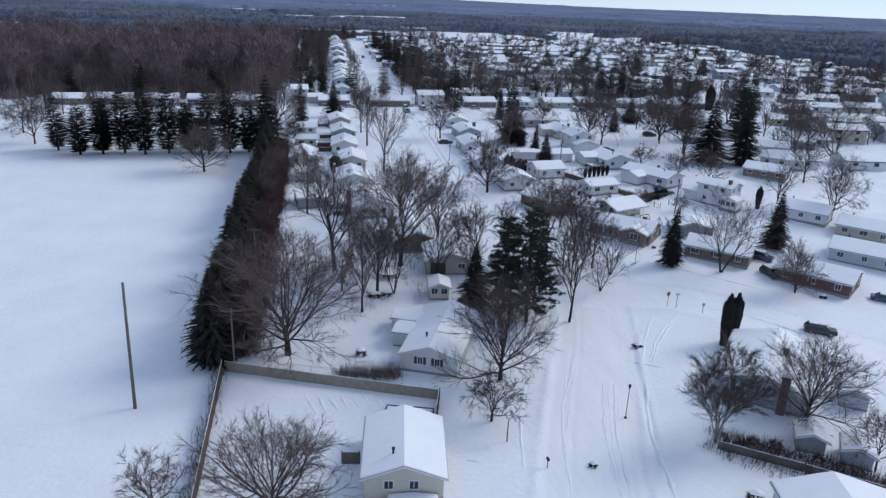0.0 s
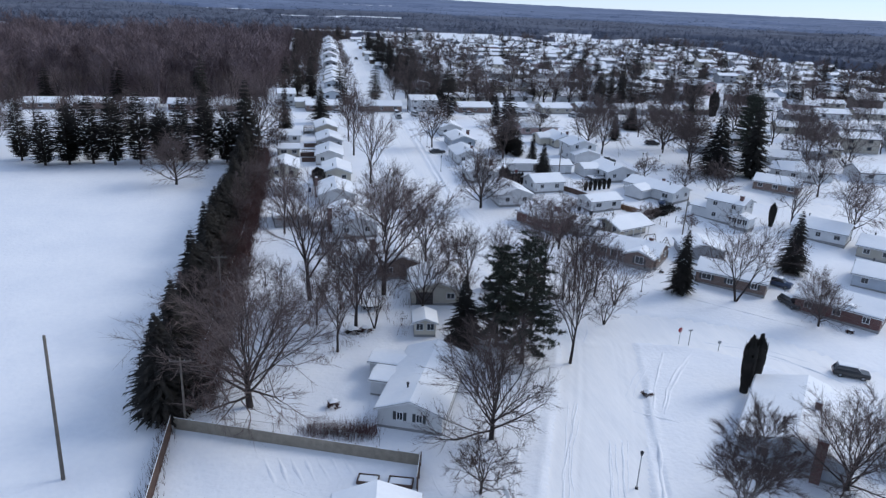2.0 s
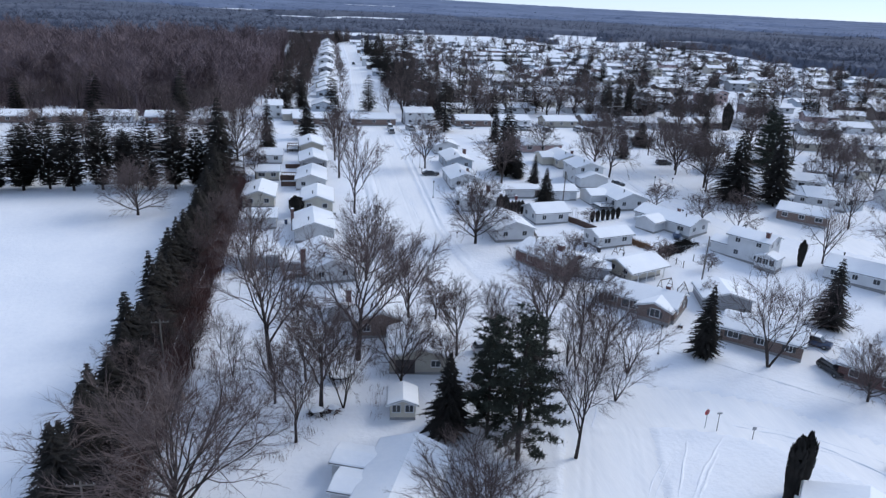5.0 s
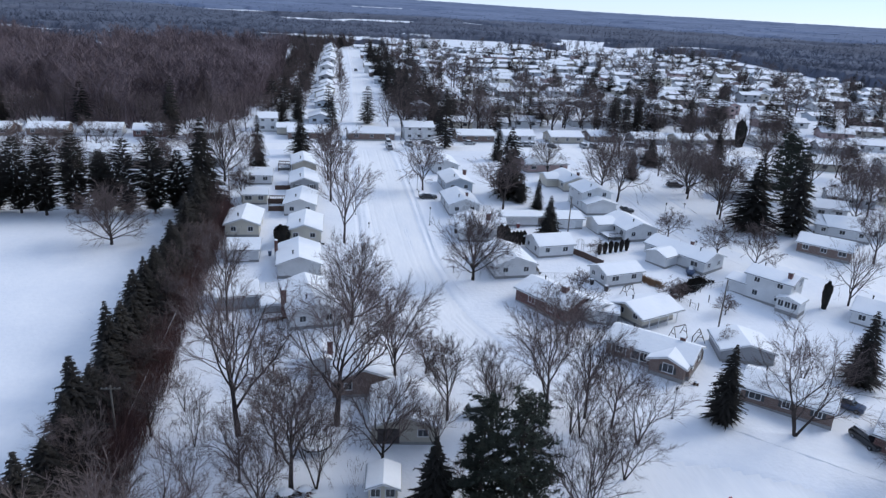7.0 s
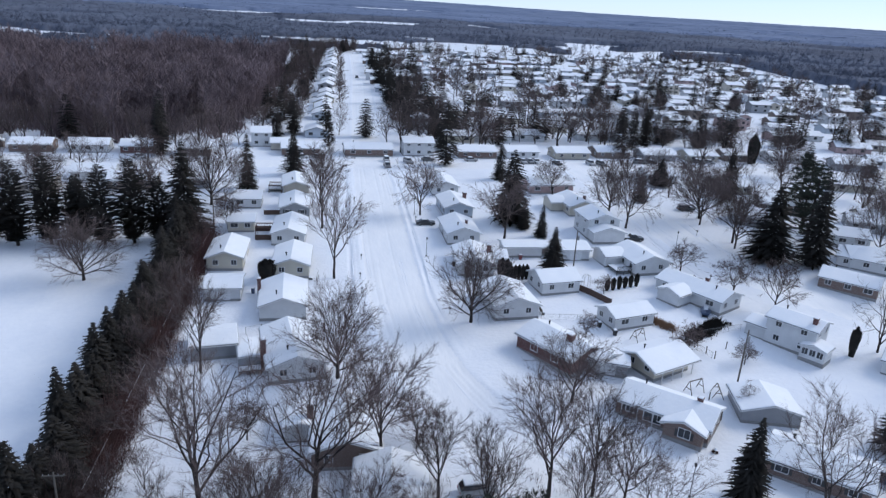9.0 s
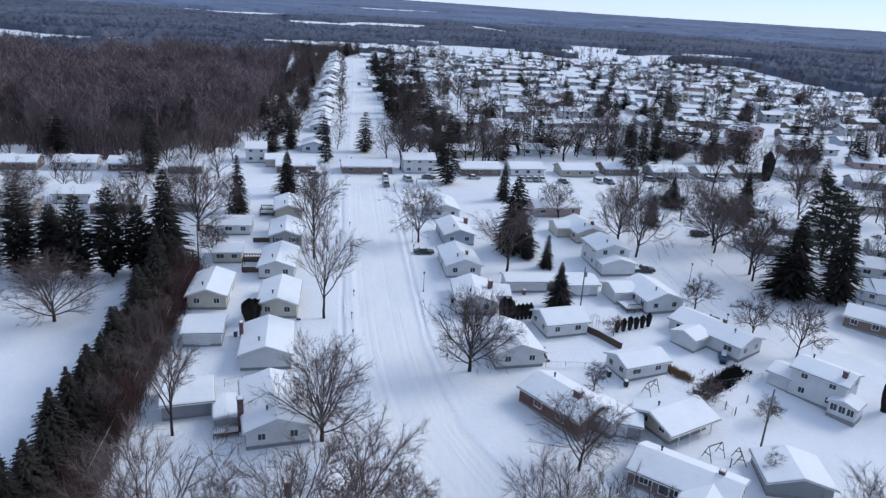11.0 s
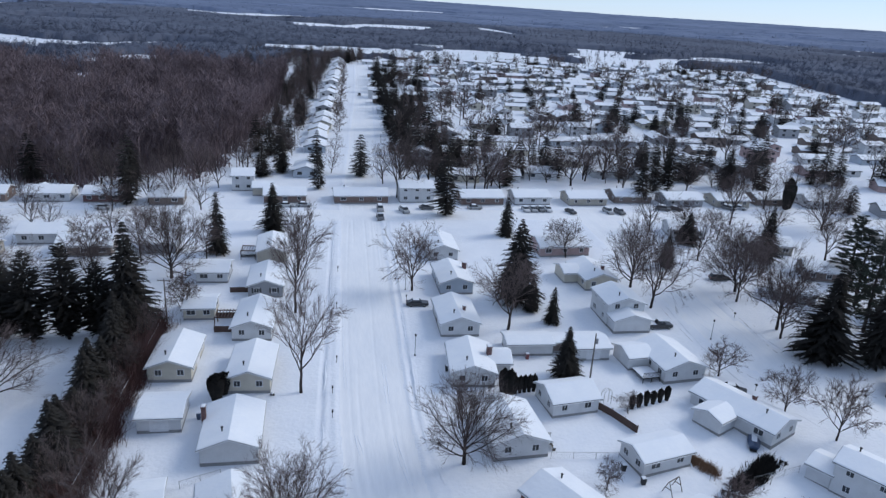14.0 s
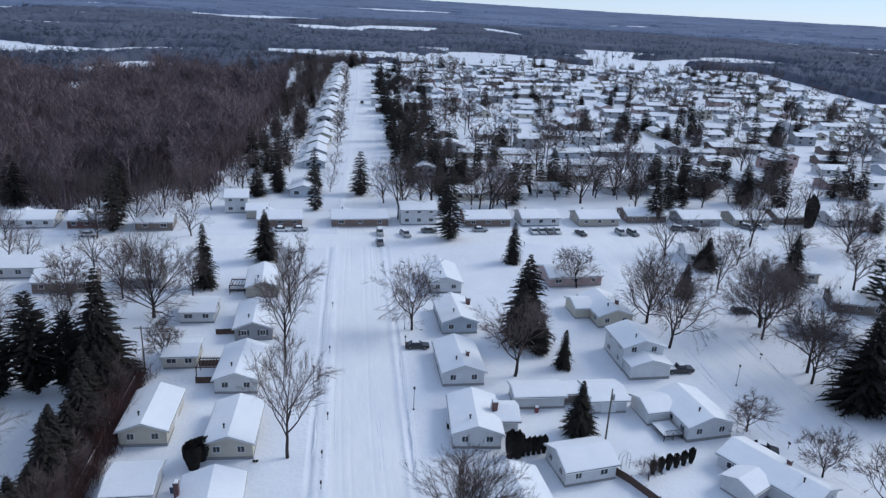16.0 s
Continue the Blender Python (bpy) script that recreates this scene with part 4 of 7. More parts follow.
for y in (152, 182, 212, 243, 272):         # rows east of the second street
    for i in range(5):
        try_far(0.78 * y + 26 + i * 20 + rnd.uniform(-2, 2), y + rnd.uniform(-3, 3), 78 + rnd.uniform(-5, 5), 12)
for x, y in ((-70, 606), (-92, 622), (-118, 610), (-146, 636), (-172, 628), (-205, 640), (-130, 664), (-232, 668), (-60, 640)):   # houses beyond the woods
    try_far(x, y, 90 + rnd.uniform(-8, 8), 12)
far_house(150, 944, 90, 15, 36, WHITE_S, True, rnd)
for row in range(17):                      # rows of houses that run across
    y0 = 288 + row * 30.5
    for i in range(40):
        x = 52 + i * 15.5 + rnd.uniform(-3, 3)
        y = y0 + rnd.uniform(-4, 4) + (8 if i % 2 else -8) * (row % 2) + 0.05 * (x - 60)
        edge = 448 + max(0, y - 553) * 0.2   # the wood's edge on the right
        if x > edge or y > 792 - 0.03 * x or rnd.random() < 0.08 + (0.1 if y < 420 else 0):
            continue
        try_far(x, y)
for row in range(6):                       # the last houses, before the woods
    for i in range(26):
        try_far(-62 + i * 13.5 + rnd.uniform(-2, 2), 806 + row * 17 + 0.1 * i * row + rnd.uniform(-3, 3), 90 + rnd.uniform(-5, 5), 11, False)
both, slots = Shape(), []
for k, (mat, shape) in enumerate(MASS.items()):
    both.add(shape.v, shape.f)
    slots += [k] * len(shape.f)
me = both.mesh("far_houses", None)
for mat in MASS:
    me.materials.append(mat)
me.polygons.foreach_set("material_index", slots)
tagged(new("far_houses", me), "hundreds of small distant houses with snowy roofs", "houses", kind="stuff")


# ---- trees ----
def bare_tree(height, spread, seed, stems=1, limbs=7, fine=6, twigs=22, trunk=0.55, start=0.45, reach=0.78, dome=False):
    """Meshes of a leafless tree: trunk with main limbs, and a crown of branches and slim twigs."""
    r = random.Random(seed)
    wood, crown = Shape(), Shape()

    def branch(p, d, length, rad, level):
        n = (6, 6, 4, 2)[level]
        pts, rads, dirs = [p], [rad], [d]
        for i in range(n):
            k = (0.05, 0.09 if dome else 0.13, 0.17 if dome else 0.2, 0.22)[level]
            d = Vector((d.x + r.gauss(0, k), d.y + r.gauss(0, k), d.z + r.gauss(0, k) + (0.02, 0.05 if dome else 0.09, 0.05 if dome else 0.06, 0.02 if dome else 0.04)[level])).normalized()
            p = p + d * (length / n)
            pts.append(p)
            dirs.append(d)
            rads.append(rad * (1 - 0.75 * (i + 1) / n) + 0.006)
        (wood if level < 2 else crown).tube(pts, rads, (8, 6, 4, 3)[level], level == 0)
        if level >= 2:
            for k in range(twigs):
                t = r.uniform(0.15, 1.0) * n * 0.999
                i = int(t)
                at = pts[i].lerp(pts[i + 1], t - i)
                way = (dirs[i] + Vector((r.gauss(0, 0.42), r.gauss(0, 0.42), r.gauss(0.1, 0.4)))).normalized() * r.uniform(0.7, 1.9) * (height / 16) ** 0.7
                e = way.orthogonal().normalized()
                e.rotate(Matrix.Rotation(r.uniform(0, 6.283), 3, way))
                e *= 0.0145
                q = len(crown.v)
                crown.v += [tuple(at - e), tuple(at + e), tuple(at + way)]
                crown.f.append((q, q + 1, q + 2))
        if level == 3:
            return
        kids = (limbs, fine + 1, fine)[level]
        for k in range(kids):
            t = (start + (1 - start) * k / max(1, kids - 1)) if level == 0 else (0.2 + 0.8 * (k + r.random() * 0.6) / kids)
            t = min(t, 0.999) * n
            i = int(t)
            at = pts[i].lerp(pts[i + 1], t - i)
            side = dirs[i].orthogonal()
            side.rotate(Matrix.Rotation(r.uniform(0, 6.283) if level else 2.4 * k + r.uniform(-0.4, 0.4), 3, dirs[i]))
            ang = (r.uniform(0.55, 1.0) if level == 0 else r.uniform(0.5, 1.0)) * spread * (0.25 if level == 0 and k == kids - 1 else 1)
            if dome and level == 0:
                ang = 1.1 - 0.95 * k / (kids - 1) + r.uniform(-0.12, 0.12)
            way = (dirs[i] * math.cos(ang) + side.normalized() * math.sin(ang)).normalized()
            kid = length * (reach if level == 0 else 0.66 - 0.28 * t / n) * r.uniform(0.8, 1.15) * (1.0 if level else (1.15 - 0.1 * k / kids) if dome else 1.3 - 0.3 * k / kids)
            branch(at, way, kid, max(0.012, rads[i] * ((0.46 if dome and not level else 0.56) if level < 2 else 0.40)), level + 1)

    for s in range(stems):
        tilt = Vector((r.uniform(-0.05, 0.05), r.uniform(-0.05, 0.05), 1)) if stems == 1 else Vector((math.cos(6.28 * s / stems + seed) * 0.25, math.sin(6.28 * s / stems + seed) * 0.25, 1))
        branch(Vector((0, 0, -0.3)), tilt.normalized(), height * trunk, height * ((0.025 if dome else 0.019) if stems == 1 else 0.012), 0)
    pts = np.array(crown.v)
    k, wide = height / pts[:, 2].max(), np.percentile(np.hypot(pts[:, 0], pts[:, 1]), 88) * 2
    for s in (wood, crown):
        s.v = [(x * k, y * k, z * k) for x, y, z in s.v]
    return wood.mesh("trunk", BARK, True), crown.mesh("crown", TWIG), wide * k


def simple_tree(height, seed):
    """A leafless tree for the distance, of few slim pieces."""
    r = random.Random(seed)
    wood = Shape().tube([(0, 0, -0.3), (0, 0, height * 0.4), (0.2, 0.1, height * 0.8)], [height * 0.013, height * 0.009, 0.03], 5)
    v, f = [], []

    def sliver(a, way, e):
        side = way.orthogonal().normalized()
        side.rotate(Matrix.Rotation(r.uniform(0, 6.283), 3, way))
        q = len(v)
        v.extend([tuple(a - side * e), tuple(a + side * e), tuple(a + way)])
        f.append((q, q + 1, q + 2))
    for i in range(11):
        ang, z = i * 2.4 + r.uniform(-0.4, 0.4), height * (0.13 + 0.05 * i)
        ln = height * r.uniform(0.34, 0.46) * (1 - 0.03 * i)
        way = Vector((math.cos(ang), math.sin(ang), 0.22 + 0.15 * i)).normalized() * ln
        sliver(Vector((0, 0, z)), way, 0.08)
        for j in range(7):
            u = r.uniform(0.3, 0.95)
            sub = (way.normalized() + Vector((r.gauss(0, 0.6), r.gauss(0, 0.6), r.gauss(0.1, 0.3)))).normalized() * height * r.uniform(0.09, 0.2)
            sliver(Vector((0, 0, z)) + way * u, sub, 0.05)
            for k in range(8):
                tip = (sub.normalized() + Vector((r.gauss(0, 0.5), r.gauss(0, 0.5), r.gauss(0.1, 0.4)))).normalized() * r.uniform(0.7, 1.9)
                sliver(Vector((0, 0, z)) + way * u + sub * r.uniform(0.1, 1), tip, 0.055)
    pts = np.array(v)
    return wood.mesh("trunk", BARK, True), block_mesh("crown", v, f, TWIG), float(np.percentile(np.hypot(pts[:, 0], pts[:, 1]), 97) * 2)


def make_tree(name, meshes, label, category="tree", group=""):
    root = thing(name, pose(0, 0, -50), label, category, group)
    for part_name, me in zip(("trunk", "crown", "snow"), meshes):
        part(part_name, me, None, root)
    return root


def conifer(height, width, seed, mat, step=0.32, boughs=13, droop=0.42, taper=0.85, base=0.05, belly=0.0, shoots=9):
    """Meshes of a needle tree: trunk, and boughs as drooping sprays of many small shoots. belly: the share of the height at which it is widest."""
    r = random.Random(seed)
    trunk = Shape().tube([(0, 0, -0.3), (0.03, 0, height * 0.5), (0, 0, height * 0.97)], [height * 0.016, height * 0.01, 0.02], 7)
    v, f = [], []
    levels = int(height * (1 - base) / step)
    lean = [r.uniform(0.82, 1.15) for k in range(8)]
    for i in range(levels):
        t = min(max((i + r.uniform(-0.4, 0.4)) / levels, 0), 0.985)
        z = height * (base + (1 - base) * t)
        full = (1 - t) ** taper if t >= belly else (0.62 + 0.38 * math.sin(1.571 * t / belly)) * (1 - belly) ** taper
        reach = max(width / 2 * full * (1.0 if t > 0.05 else 0.85), 0.3)
        n = max(4, int(boughs * (0.45 + 0.55 * (1 - t))))
        for k in range(n):
            ang = 6.283 * (k + r.uniform(-0.4, 0.4)) / n + i * 1.3
            length = reach * r.choice((0.6, 0.8, 0.95, 1.0, 1.1)) * r.uniform(0.92, 1.08) * lean[int(ang * 8 / 6.283 + i * 0.09) % 8]
            c, s = math.cos(ang), math.sin(ang)
            rise = r.uniform(0.02, 0.22)

            def at(u, side, low=0.0):
                return (c * length * u - s * side, s * length * u + c * side, z + length * (rise * u - droop * u * u) - low)
            w = (0.10 + 0.07 * length) * r.uniform(0.8, 1.25)
            q = len(v)
            v += [at(0.04, 0), at(0.5, w, 0.08), at(0.5, -w, 0.08), at(1.0, 0), at(0.5, 0, -0.07)]
            f += [(q, q + 2, q + 4), (q, q + 4, q + 1), (q + 4, q + 2, q + 3), (q + 4, q + 3, q + 1)]
            for j in range(max(3, min(shoots, int(length * 4.0)))):
                u, side = r.uniform(0.2, 0.97), r.choice((-1, 1))
                e = (0.16 + 0.16 * length * (1.1 - u)) * r.uniform(0.7, 1.5)
                h = 0.10 / max(length, 0.6)
                q = len(v)
                v += [at(u - h, side * 0.02), at(u + h, side * 0.02), at(u + r.uniform(0.05, 0.16), side * e, r.uniform(-0.05, 0.28))]
                f.append((q, q + 1, q + 2))
    return [trunk.mesh("trunk", BARK, True), block_mesh("crown", v, f, mat)]


def pine_meshes(height, width, seed, limbs=74, start=0.16):
    """Meshes of a pine: bare lower trunk, uneven whorls of limbs, and soft tufts of long needles."""
    r = random.Random(seed)
    trunk = Shape().tube([(0, 0, -0.3), (0.2, 0.1, height * 0.5), (0, 0, height * 0.97)], [height * 0.016, height * 0.011, 0.03], 7)
    v, f = [], []
    for i in range(limbs):
        t = min(0.99, max(start, start + (0.99 - start) * (i + r.uniform(-2, 2)) / limbs))
        z, ang = height * t, i * 1.66 + r.uniform(-0.4, 0.4)
        length = max(0.45, width / 2 * (1.12 - t) ** 0.62 * (0.75 + 0.25 * min(1, (t - start) * 6)) * r.choice((0.55, 0.8, 1.0, 1.12)))
        c, s, rise = math.cos(ang), math.sin(ang), r.uniform(-0.12, 0.22) + 0.25 * t
        trunk.tube([(0, 0, z), (c * length, s * length, z + length * rise)], [0.05, 0.015], 3, False)
        for j in range(max(7, int(length * 8))):
            u = 0.15 + 0.9 * r.random() ** 0.7
            p = Vector((c * length * u + r.gauss(0, 0.26), s * length * u + r.gauss(0, 0.26), z + length * u * rise + r.uniform(-0.12, 0.16)))
            for k in range(10):
                d = Vector((r.gauss(c * 0.4, 1), r.gauss(s * 0.4, 1), r.gauss(0.2, 0.45))).normalized()
                e = d.orthogonal().normalized() * 0.06
                q = len(v)
                v += [tuple(p - e), tuple(p + e), tuple(p + d * r.uniform(0.3, 0.65))]
                f.append((q, q + 1, q + 2))
    return [trunk.mesh("trunk", BARK, True), block_mesh("crown", v, f, PINE_N)]


def column_bush(height, width, seed, mat=None):
    """Meshes of a clipped evergreen column: a dense coat of small sprays round a stem."""
    r = random.Random(seed)
    v, f = [], []
    for i in range(int(700 * height / 5)):
        t = r.random()
        ang, rad = r.uniform(0, 6.283), width / 2 * (math.sin(math.pi * min(1, 0.22 + 0.78 * (1 - t) * 0.95)) ** 0.6 if t < 0.85 else (1 - t) / 0.15 * 0.62 + 0.05) * r.uniform(0.82, 1.05)
        z, c, s = height * t, math.cos(ang), math.sin(ang)
        e = r.uniform(0.14, 0.3)
        q = len(v)
        v += [(c * rad - s * e, s * rad + c * e, z), (c * rad + s * e, s * rad - c * e, z), (c * (rad + 0.08), s * (rad + 0.08), z + e * 2.2)]
        f.append((q, q + 1, q + 2))
    core = Shape().tube([(0, 0, -0.2), (0, 0, height * 0.5), (0, 0, height * 0.9)], [width * 0.32, width * 0.34, width * 0.08], 8)
    return [core.mesh("stem", NEEDLE, True), block_mesh("crown", v, f, mat or NEEDLE)]


def place(proto, x, y, turn=0.0, s=1.0, sw=None, label="", dz=0.0):
    """A copy of a tree, s times as high and sw times as wide."""
    sw = s if sw is None else sw
    ob = copy_thing(proto, spot(x, y, turn, 0.03 - dz) @ Matrix.Diagonal((sw, sw, s, 1)))
    return tagged(ob, label)


def remove(ob):
    for o in (*ob.children_recursive, ob):
        bpy.data.objects.remove(o)


LAWN = "bare shade trees"


def bare_group(high, label, seeds, **how):
    made = [bare_tree(high, seed=k, **how) for k in seeds]
    return [make_tree("bare_tree", m[:2], label, group=LAWN) for m in made], high, sum(m[2] for m in made) / len(made)


maple, maple_h, maple_w = bare_group(16, "large leafless shade tree with a broad brown crown in snow", (1, 2, 3), spread=1.15, limbs=12, start=0.3, reach=0.95, trunk=0.5, fine=5, twigs=17)
oak, oak_h, oak_w = bare_group(16, "large old leafless tree with wide low limbs and a domed crown", (15, 16, 17), spread=0.85, limbs=20, fine=6, twigs=12, trunk=0.42, start=0.26, reach=1.3, dome=True)
vase, vase_h, vase_w = bare_group(18, "tall leafless tree with upswept limbs in snow", (4, 5, 6), spread=0.66, limbs=10, start=0.36, reach=0.72, trunk=0.62, fine=5, twigs=17)
multi, multi_h, multi_w = bare_group(14, "leafless tree with several stems from one base", (7, 8), spread=0.7, stems=3, limbs=5, fine=4, twigs=9)
small, small_h, small_w = bare_group(8, "small round leafless tree in a snowy yard", (9, 10), spread=1.05, limbs=10, fine=4, twigs=13, trunk=0.45, start=0.35, reach=0.95)
lite, lite_h, lite_w = bare_group(13, "leafless yard tree with a wide brown crown", (51, 52, 53), spread=1.0, limbs=11, fine=3, twigs=7, trunk=0.45, start=0.25, reach=1.0)
birch, birch_h, birch_w = bare_group(13, "pale grey birch tree with fine leafless twigs", (61, 62), spread=0.7, stems=2, limbs=8, fine=5, twigs=24, trunk=0.7, start=0.2, reach=0.55)
for tree in birch:
    for o in tree.children:
        if o.name.startswith("trunk"):
            o.data.materials[0] = PALE_BARK
made = [simple_tree(13, k) for k in (11, 12, 13, 14)]
distant, distant_h, distant_w = [make_tree("bare_tree", m[:2], "leafless yard tree among distant houses", group=LAWN) for m in made], 13, sum(m[2] for m in made) / 4
spruce = [make_tree("spruce_tree", conifer(13, 7, k, NEEDLE, 0.3, 15, 0.3, 0.72, 0.03, 0.14, 10), "dark green spruce tree standing in snow", "tree", "evergreens") for k in (21, 22, 23)]
narrow = [make_tree("spruce_tree", conifer(15, 5.2, k, NEEDLE, 0.34, 13, 0.45, 0.62), "slim dark spruce tree", "tree", "evergreens") for k in (24, 25)]
pine = [make_tree("pine_tree", pine_meshes(18, 8.5, k), "tall open-crowned pine tree with dark trunk", "tree", "evergreens") for k in (26, 27)]
fir = [make_tree("pine_tree", pine_meshes(16, 8.5, k, 84, 0.1), "full green pine tree with layered boughs", "tree", "evergreens") for k in (35, 36)]
round_pine = [make_tree("pine_tree", conifer(16, 8.5, k, NEEDLE, 0.36, 14, 0.02, 0.5, 0.07, 0.38, 11), "dense round-topped dark pine at the field edge", "tree", "evergreens") for k in (33, 34)]
far_spruce = [make_tree("spruce_tree", conifer(13, 6.5, k, NEEDLE, 0.42, 12, 0.26, 0.55, 0.04, 0.12, 6), "dark evergreen among distant houses", "tree", "evergreens") for k in (28, 29)]
column = [make_tree("column_evergreen", column_bush(5, 1.6, k), "clipped dark evergreen column", "bush", "clipped evergreens") for k in (31, 32)]

# Places: kind, x, y, height, crown width.
SIZE = {"birch": (birch, birch_h, birch_w), "lite": (lite, lite_h, lite_w), "oak": (oak, oak_h, oak_w), "fir": (fir, 16, 8.5), "maple": (maple, maple_h, maple_w), "vase": (vase, vase_h, vase_w), "multi": (multi, multi_h, multi_w), "small": (small, small_h, small_w), "distant": (distant, distant_h, distant_w), "spruce": (spruce, 13, 7.0), "round_pine": (round_pine, 16, 8.5), "far_spruce": (far_spruce, 13, 6.5), "narrow": (narrow, 15, 5.2), "pine": (pine, 18, 8.5), "column": (column, 5, 1.6)}
counter = {}


FAR = {"distant": [], "far_spruce": []}


def plant(kind, x, y, high, wide):
    if y > 240:
        kind = "far_spruce" if kind in ("spruce", "narrow") else "lite" if kind in ("oak", "maple", "vase", "multi") else kind
    kind = "lite" if kind == "distant" and y <= 330 else kind
    if kind in FAR and y > 330:
        FAR[kind].append((x, y, high, wide))
        return None
    protos, h0, w0 = SIZE[kind]
    k = counter[kind] = counter.get(kind, 0) + 1
    return place(protos[k % len(protos)], x, y, k * 77.0 % 360, high / h0, wide / w0)


for row in (("oak", -6.2, 71.6, 19, 20.5), ("small", 17.4, 54.9, 7.9, 7.2), ("oak", 20.6, 62.4, 16.8, 14), ("vase", 35, 75.5, 19, 9), ("vase", 6.7, 87.6, 17, 11),
            ("vase", 11.6, 97.6, 21.5, 16), ("multi", 9.4, 87.4, 12, 8), ("vase", -0.2, 97.0, 23, 16), ("vase", 19.5, 103.5, 17.7, 10), ("vase", 38.0, 95.4, 19, 11),
            ("multi", 44, 84.7, 9.6, 8.5), ("multi", 69.2, 89, 16.5, 14), ("oak", 77.2, 80, 10.9, 8)):
    plant(*row)
for row in (("vase", 14.3, 157.7, 21, 10.5), ("vase", 11.3, 186, 20, 10), ("vase", 10.5, 205, 17, 10), ("oak", 14.7, 122.7, 17, 13), ("oak", 38.4, 138.2, 16.6, 13.5),
            ("maple", 36.8, 195.4, 16.6, 12.5), ("vase", 54.6, 176.6, 16.5, 13.0), ("oak", 89, 194.5, 18.4, 13), ("maple", 89, 183.8, 20, 13),
            ("small", 89.2, 157, 7.9, 7.5), ("small", 93.8, 144.9, 10.2, 7.6), ("small", 97.6, 137.8, 13.0, 7.6), ("maple", 111.8, 172.6, 21, 15), ("maple", 110.7, 185.5, 19, 12)):
    plant(*row)
for row in (("maple", 79.5, 213, 11, 10), ("oak", -34, 159.1, 14, 13.5), ("oak", -18.3, 204.6, 20, 16), ("small", -38.6, 212.4, 13.5, 10), ("vase", -5.5, 125.7, 17, 8),
            ("oak", -6.5, 44.5, 13.5, 13.5), ("birch", 41.3, 47.9, 13.5, 9.5), ("oak", 53.7, 49.0, 13.2, 13.5), ("small", 55.8, 41.3, 10, 5), ("small", -17.4, 46.5, 8, 6),
            ("maple", 38.4, 265.6, 24, 15), ("maple", 47.9, 113.6, 13, 11), ("vase", 16.5, 88.5, 15, 9), ("vase", 30.0, 92.0, 15, 8)):
    plant(*row)
for row in (("vase", 43.5, 95.5, 16, 8), ("multi", 41.5, 92, 12, 8), ("multi", 48.2, 90, 11, 9), ("vase", 25.5, 97.0, 13, 8), ("small", 24.5, 108, 7.5, 7.5), ("small", 26.5, 84, 8, 7),
            ("small", -11.0, 186, 10, 8), ("small", 74.0, 127.0, 5.0, 4.5), ("small", 57, 131, 5.5, 4.5), ("small", 67.5, 147.5, 4.5, 4), ("small", 80, 120.5, 4.5, 5), ("small", 73, 109.5, 4.5, 4),
            ("small", 70.2, 124, 5, 5), ("vase", -12.5, 214, 12, 7), ("small", 3, 110, 6.5, 5), ("vase", 4, 82, 13, 7), ("multi", 79, 100, 8, 7)):
    plant(*row)
for row in (("fir", 26.0, 80.7, 15.5, 8.0), ("fir", 28.4, 76.2, 18.5, 10.5), ("spruce", 21.3, 81, 11.2, 7.2), ("fir", 31.4, 82.0, 14.5, 8), ("spruce", 61.4, 92.7, 11.7, 6.4), ("spruce", 86.6, 97.8, 12.5, 7.4), ("narrow", 67.2, 229, 11.0, 5.6),
            ("spruce", 59.5, 189, 18.5, 13.5), ("spruce", 61.5, 184, 8, 5), ("narrow", 64.5, 178.5, 8, 4), ("spruce", 60.6, 158.9, 9.7, 6.6), ("spruce", 112.6, 160.4, 19, 14.0), ("maple", 110.2, 169.1, 16, 12), ("fir", 146, 194, 17, 9), ("spruce", 117.5, 222.5, 5, 4.5)):
    plant(*row)
for row in (("spruce", -19.0, 178.6, 21.5, 13.5), ("narrow", -10.7, 218.8, 15.1, 6.6), ("spruce", 1.3, 234, 13.2, 9), ("spruce", 52.4, 247.6, 21, 10.5), ("spruce", 26.8, 293.2, 15, 10.5), ("narrow", 12.3, 276, 14.2, 6.4),
            ("narrow", -2.1, 300.1, 15.9, 8), ("narrow", -2.5, 336, 14, 8), ("spruce", 122, 158, 20, 11), ("pine", 130, 170, 20, 11), ("pine", 138, 182, 18, 10), ("spruce", 104, 206, 9, 6), ("column", 100.3, 121.3, 5.2, 1.5), ("narrow", -44, 262, 20, 7)):
    plant(*row)
for i, (x, h) in enumerate(((-72, 13), (-66, 14), (-60.2, 16), (-54, 17), (-47.5, 17.5), (-41.5, 13), (-36, 16.3), (-30, 17.3), (-24.6, 13.6))):
    plant("round_pine", x, 177 + (i % 3) * 0.8, h * 1.05, 10.6 + 0.6 * (i % 2))
for i in range(25):                         # spruce row along the field
    y = 74 + i * 4.15
    plant("spruce", -16.3 - 0.075 * i + 0.5 * math.sin(i * 2.1), y, 11.4 + 1.5 * math.sin(i * 1.7) + 0.8 * math.sin(i * 4.1) - (1.2 if 14 < i < 21 else 0), 8.4 + 0.9 * math.sin(i * 2.9))
for row in (("oak", -60, 203, 14, 13), ("maple", -76, 206, 14, 12), ("maple", -47, 196, 13, 11), ("vase", -33, 196, 13, 8), ("maple", -90, 190, 15, 13), ("round_pine", -80, 182, 15, 9),
            ("round_pine", -68, 186, 14, 8.5), ("round_pine", -44, 184, 13, 8), ("vase", -28, 214, 14, 9), ("maple", -66, 222, 12, 10), ("maple", -100, 205, 14, 12)):
    plant(*row)
plant("spruce", -15.6, 71.0, 13.4, 9.4)
plant("spruce", -12.9, 73.2, 8.0, 6.0)
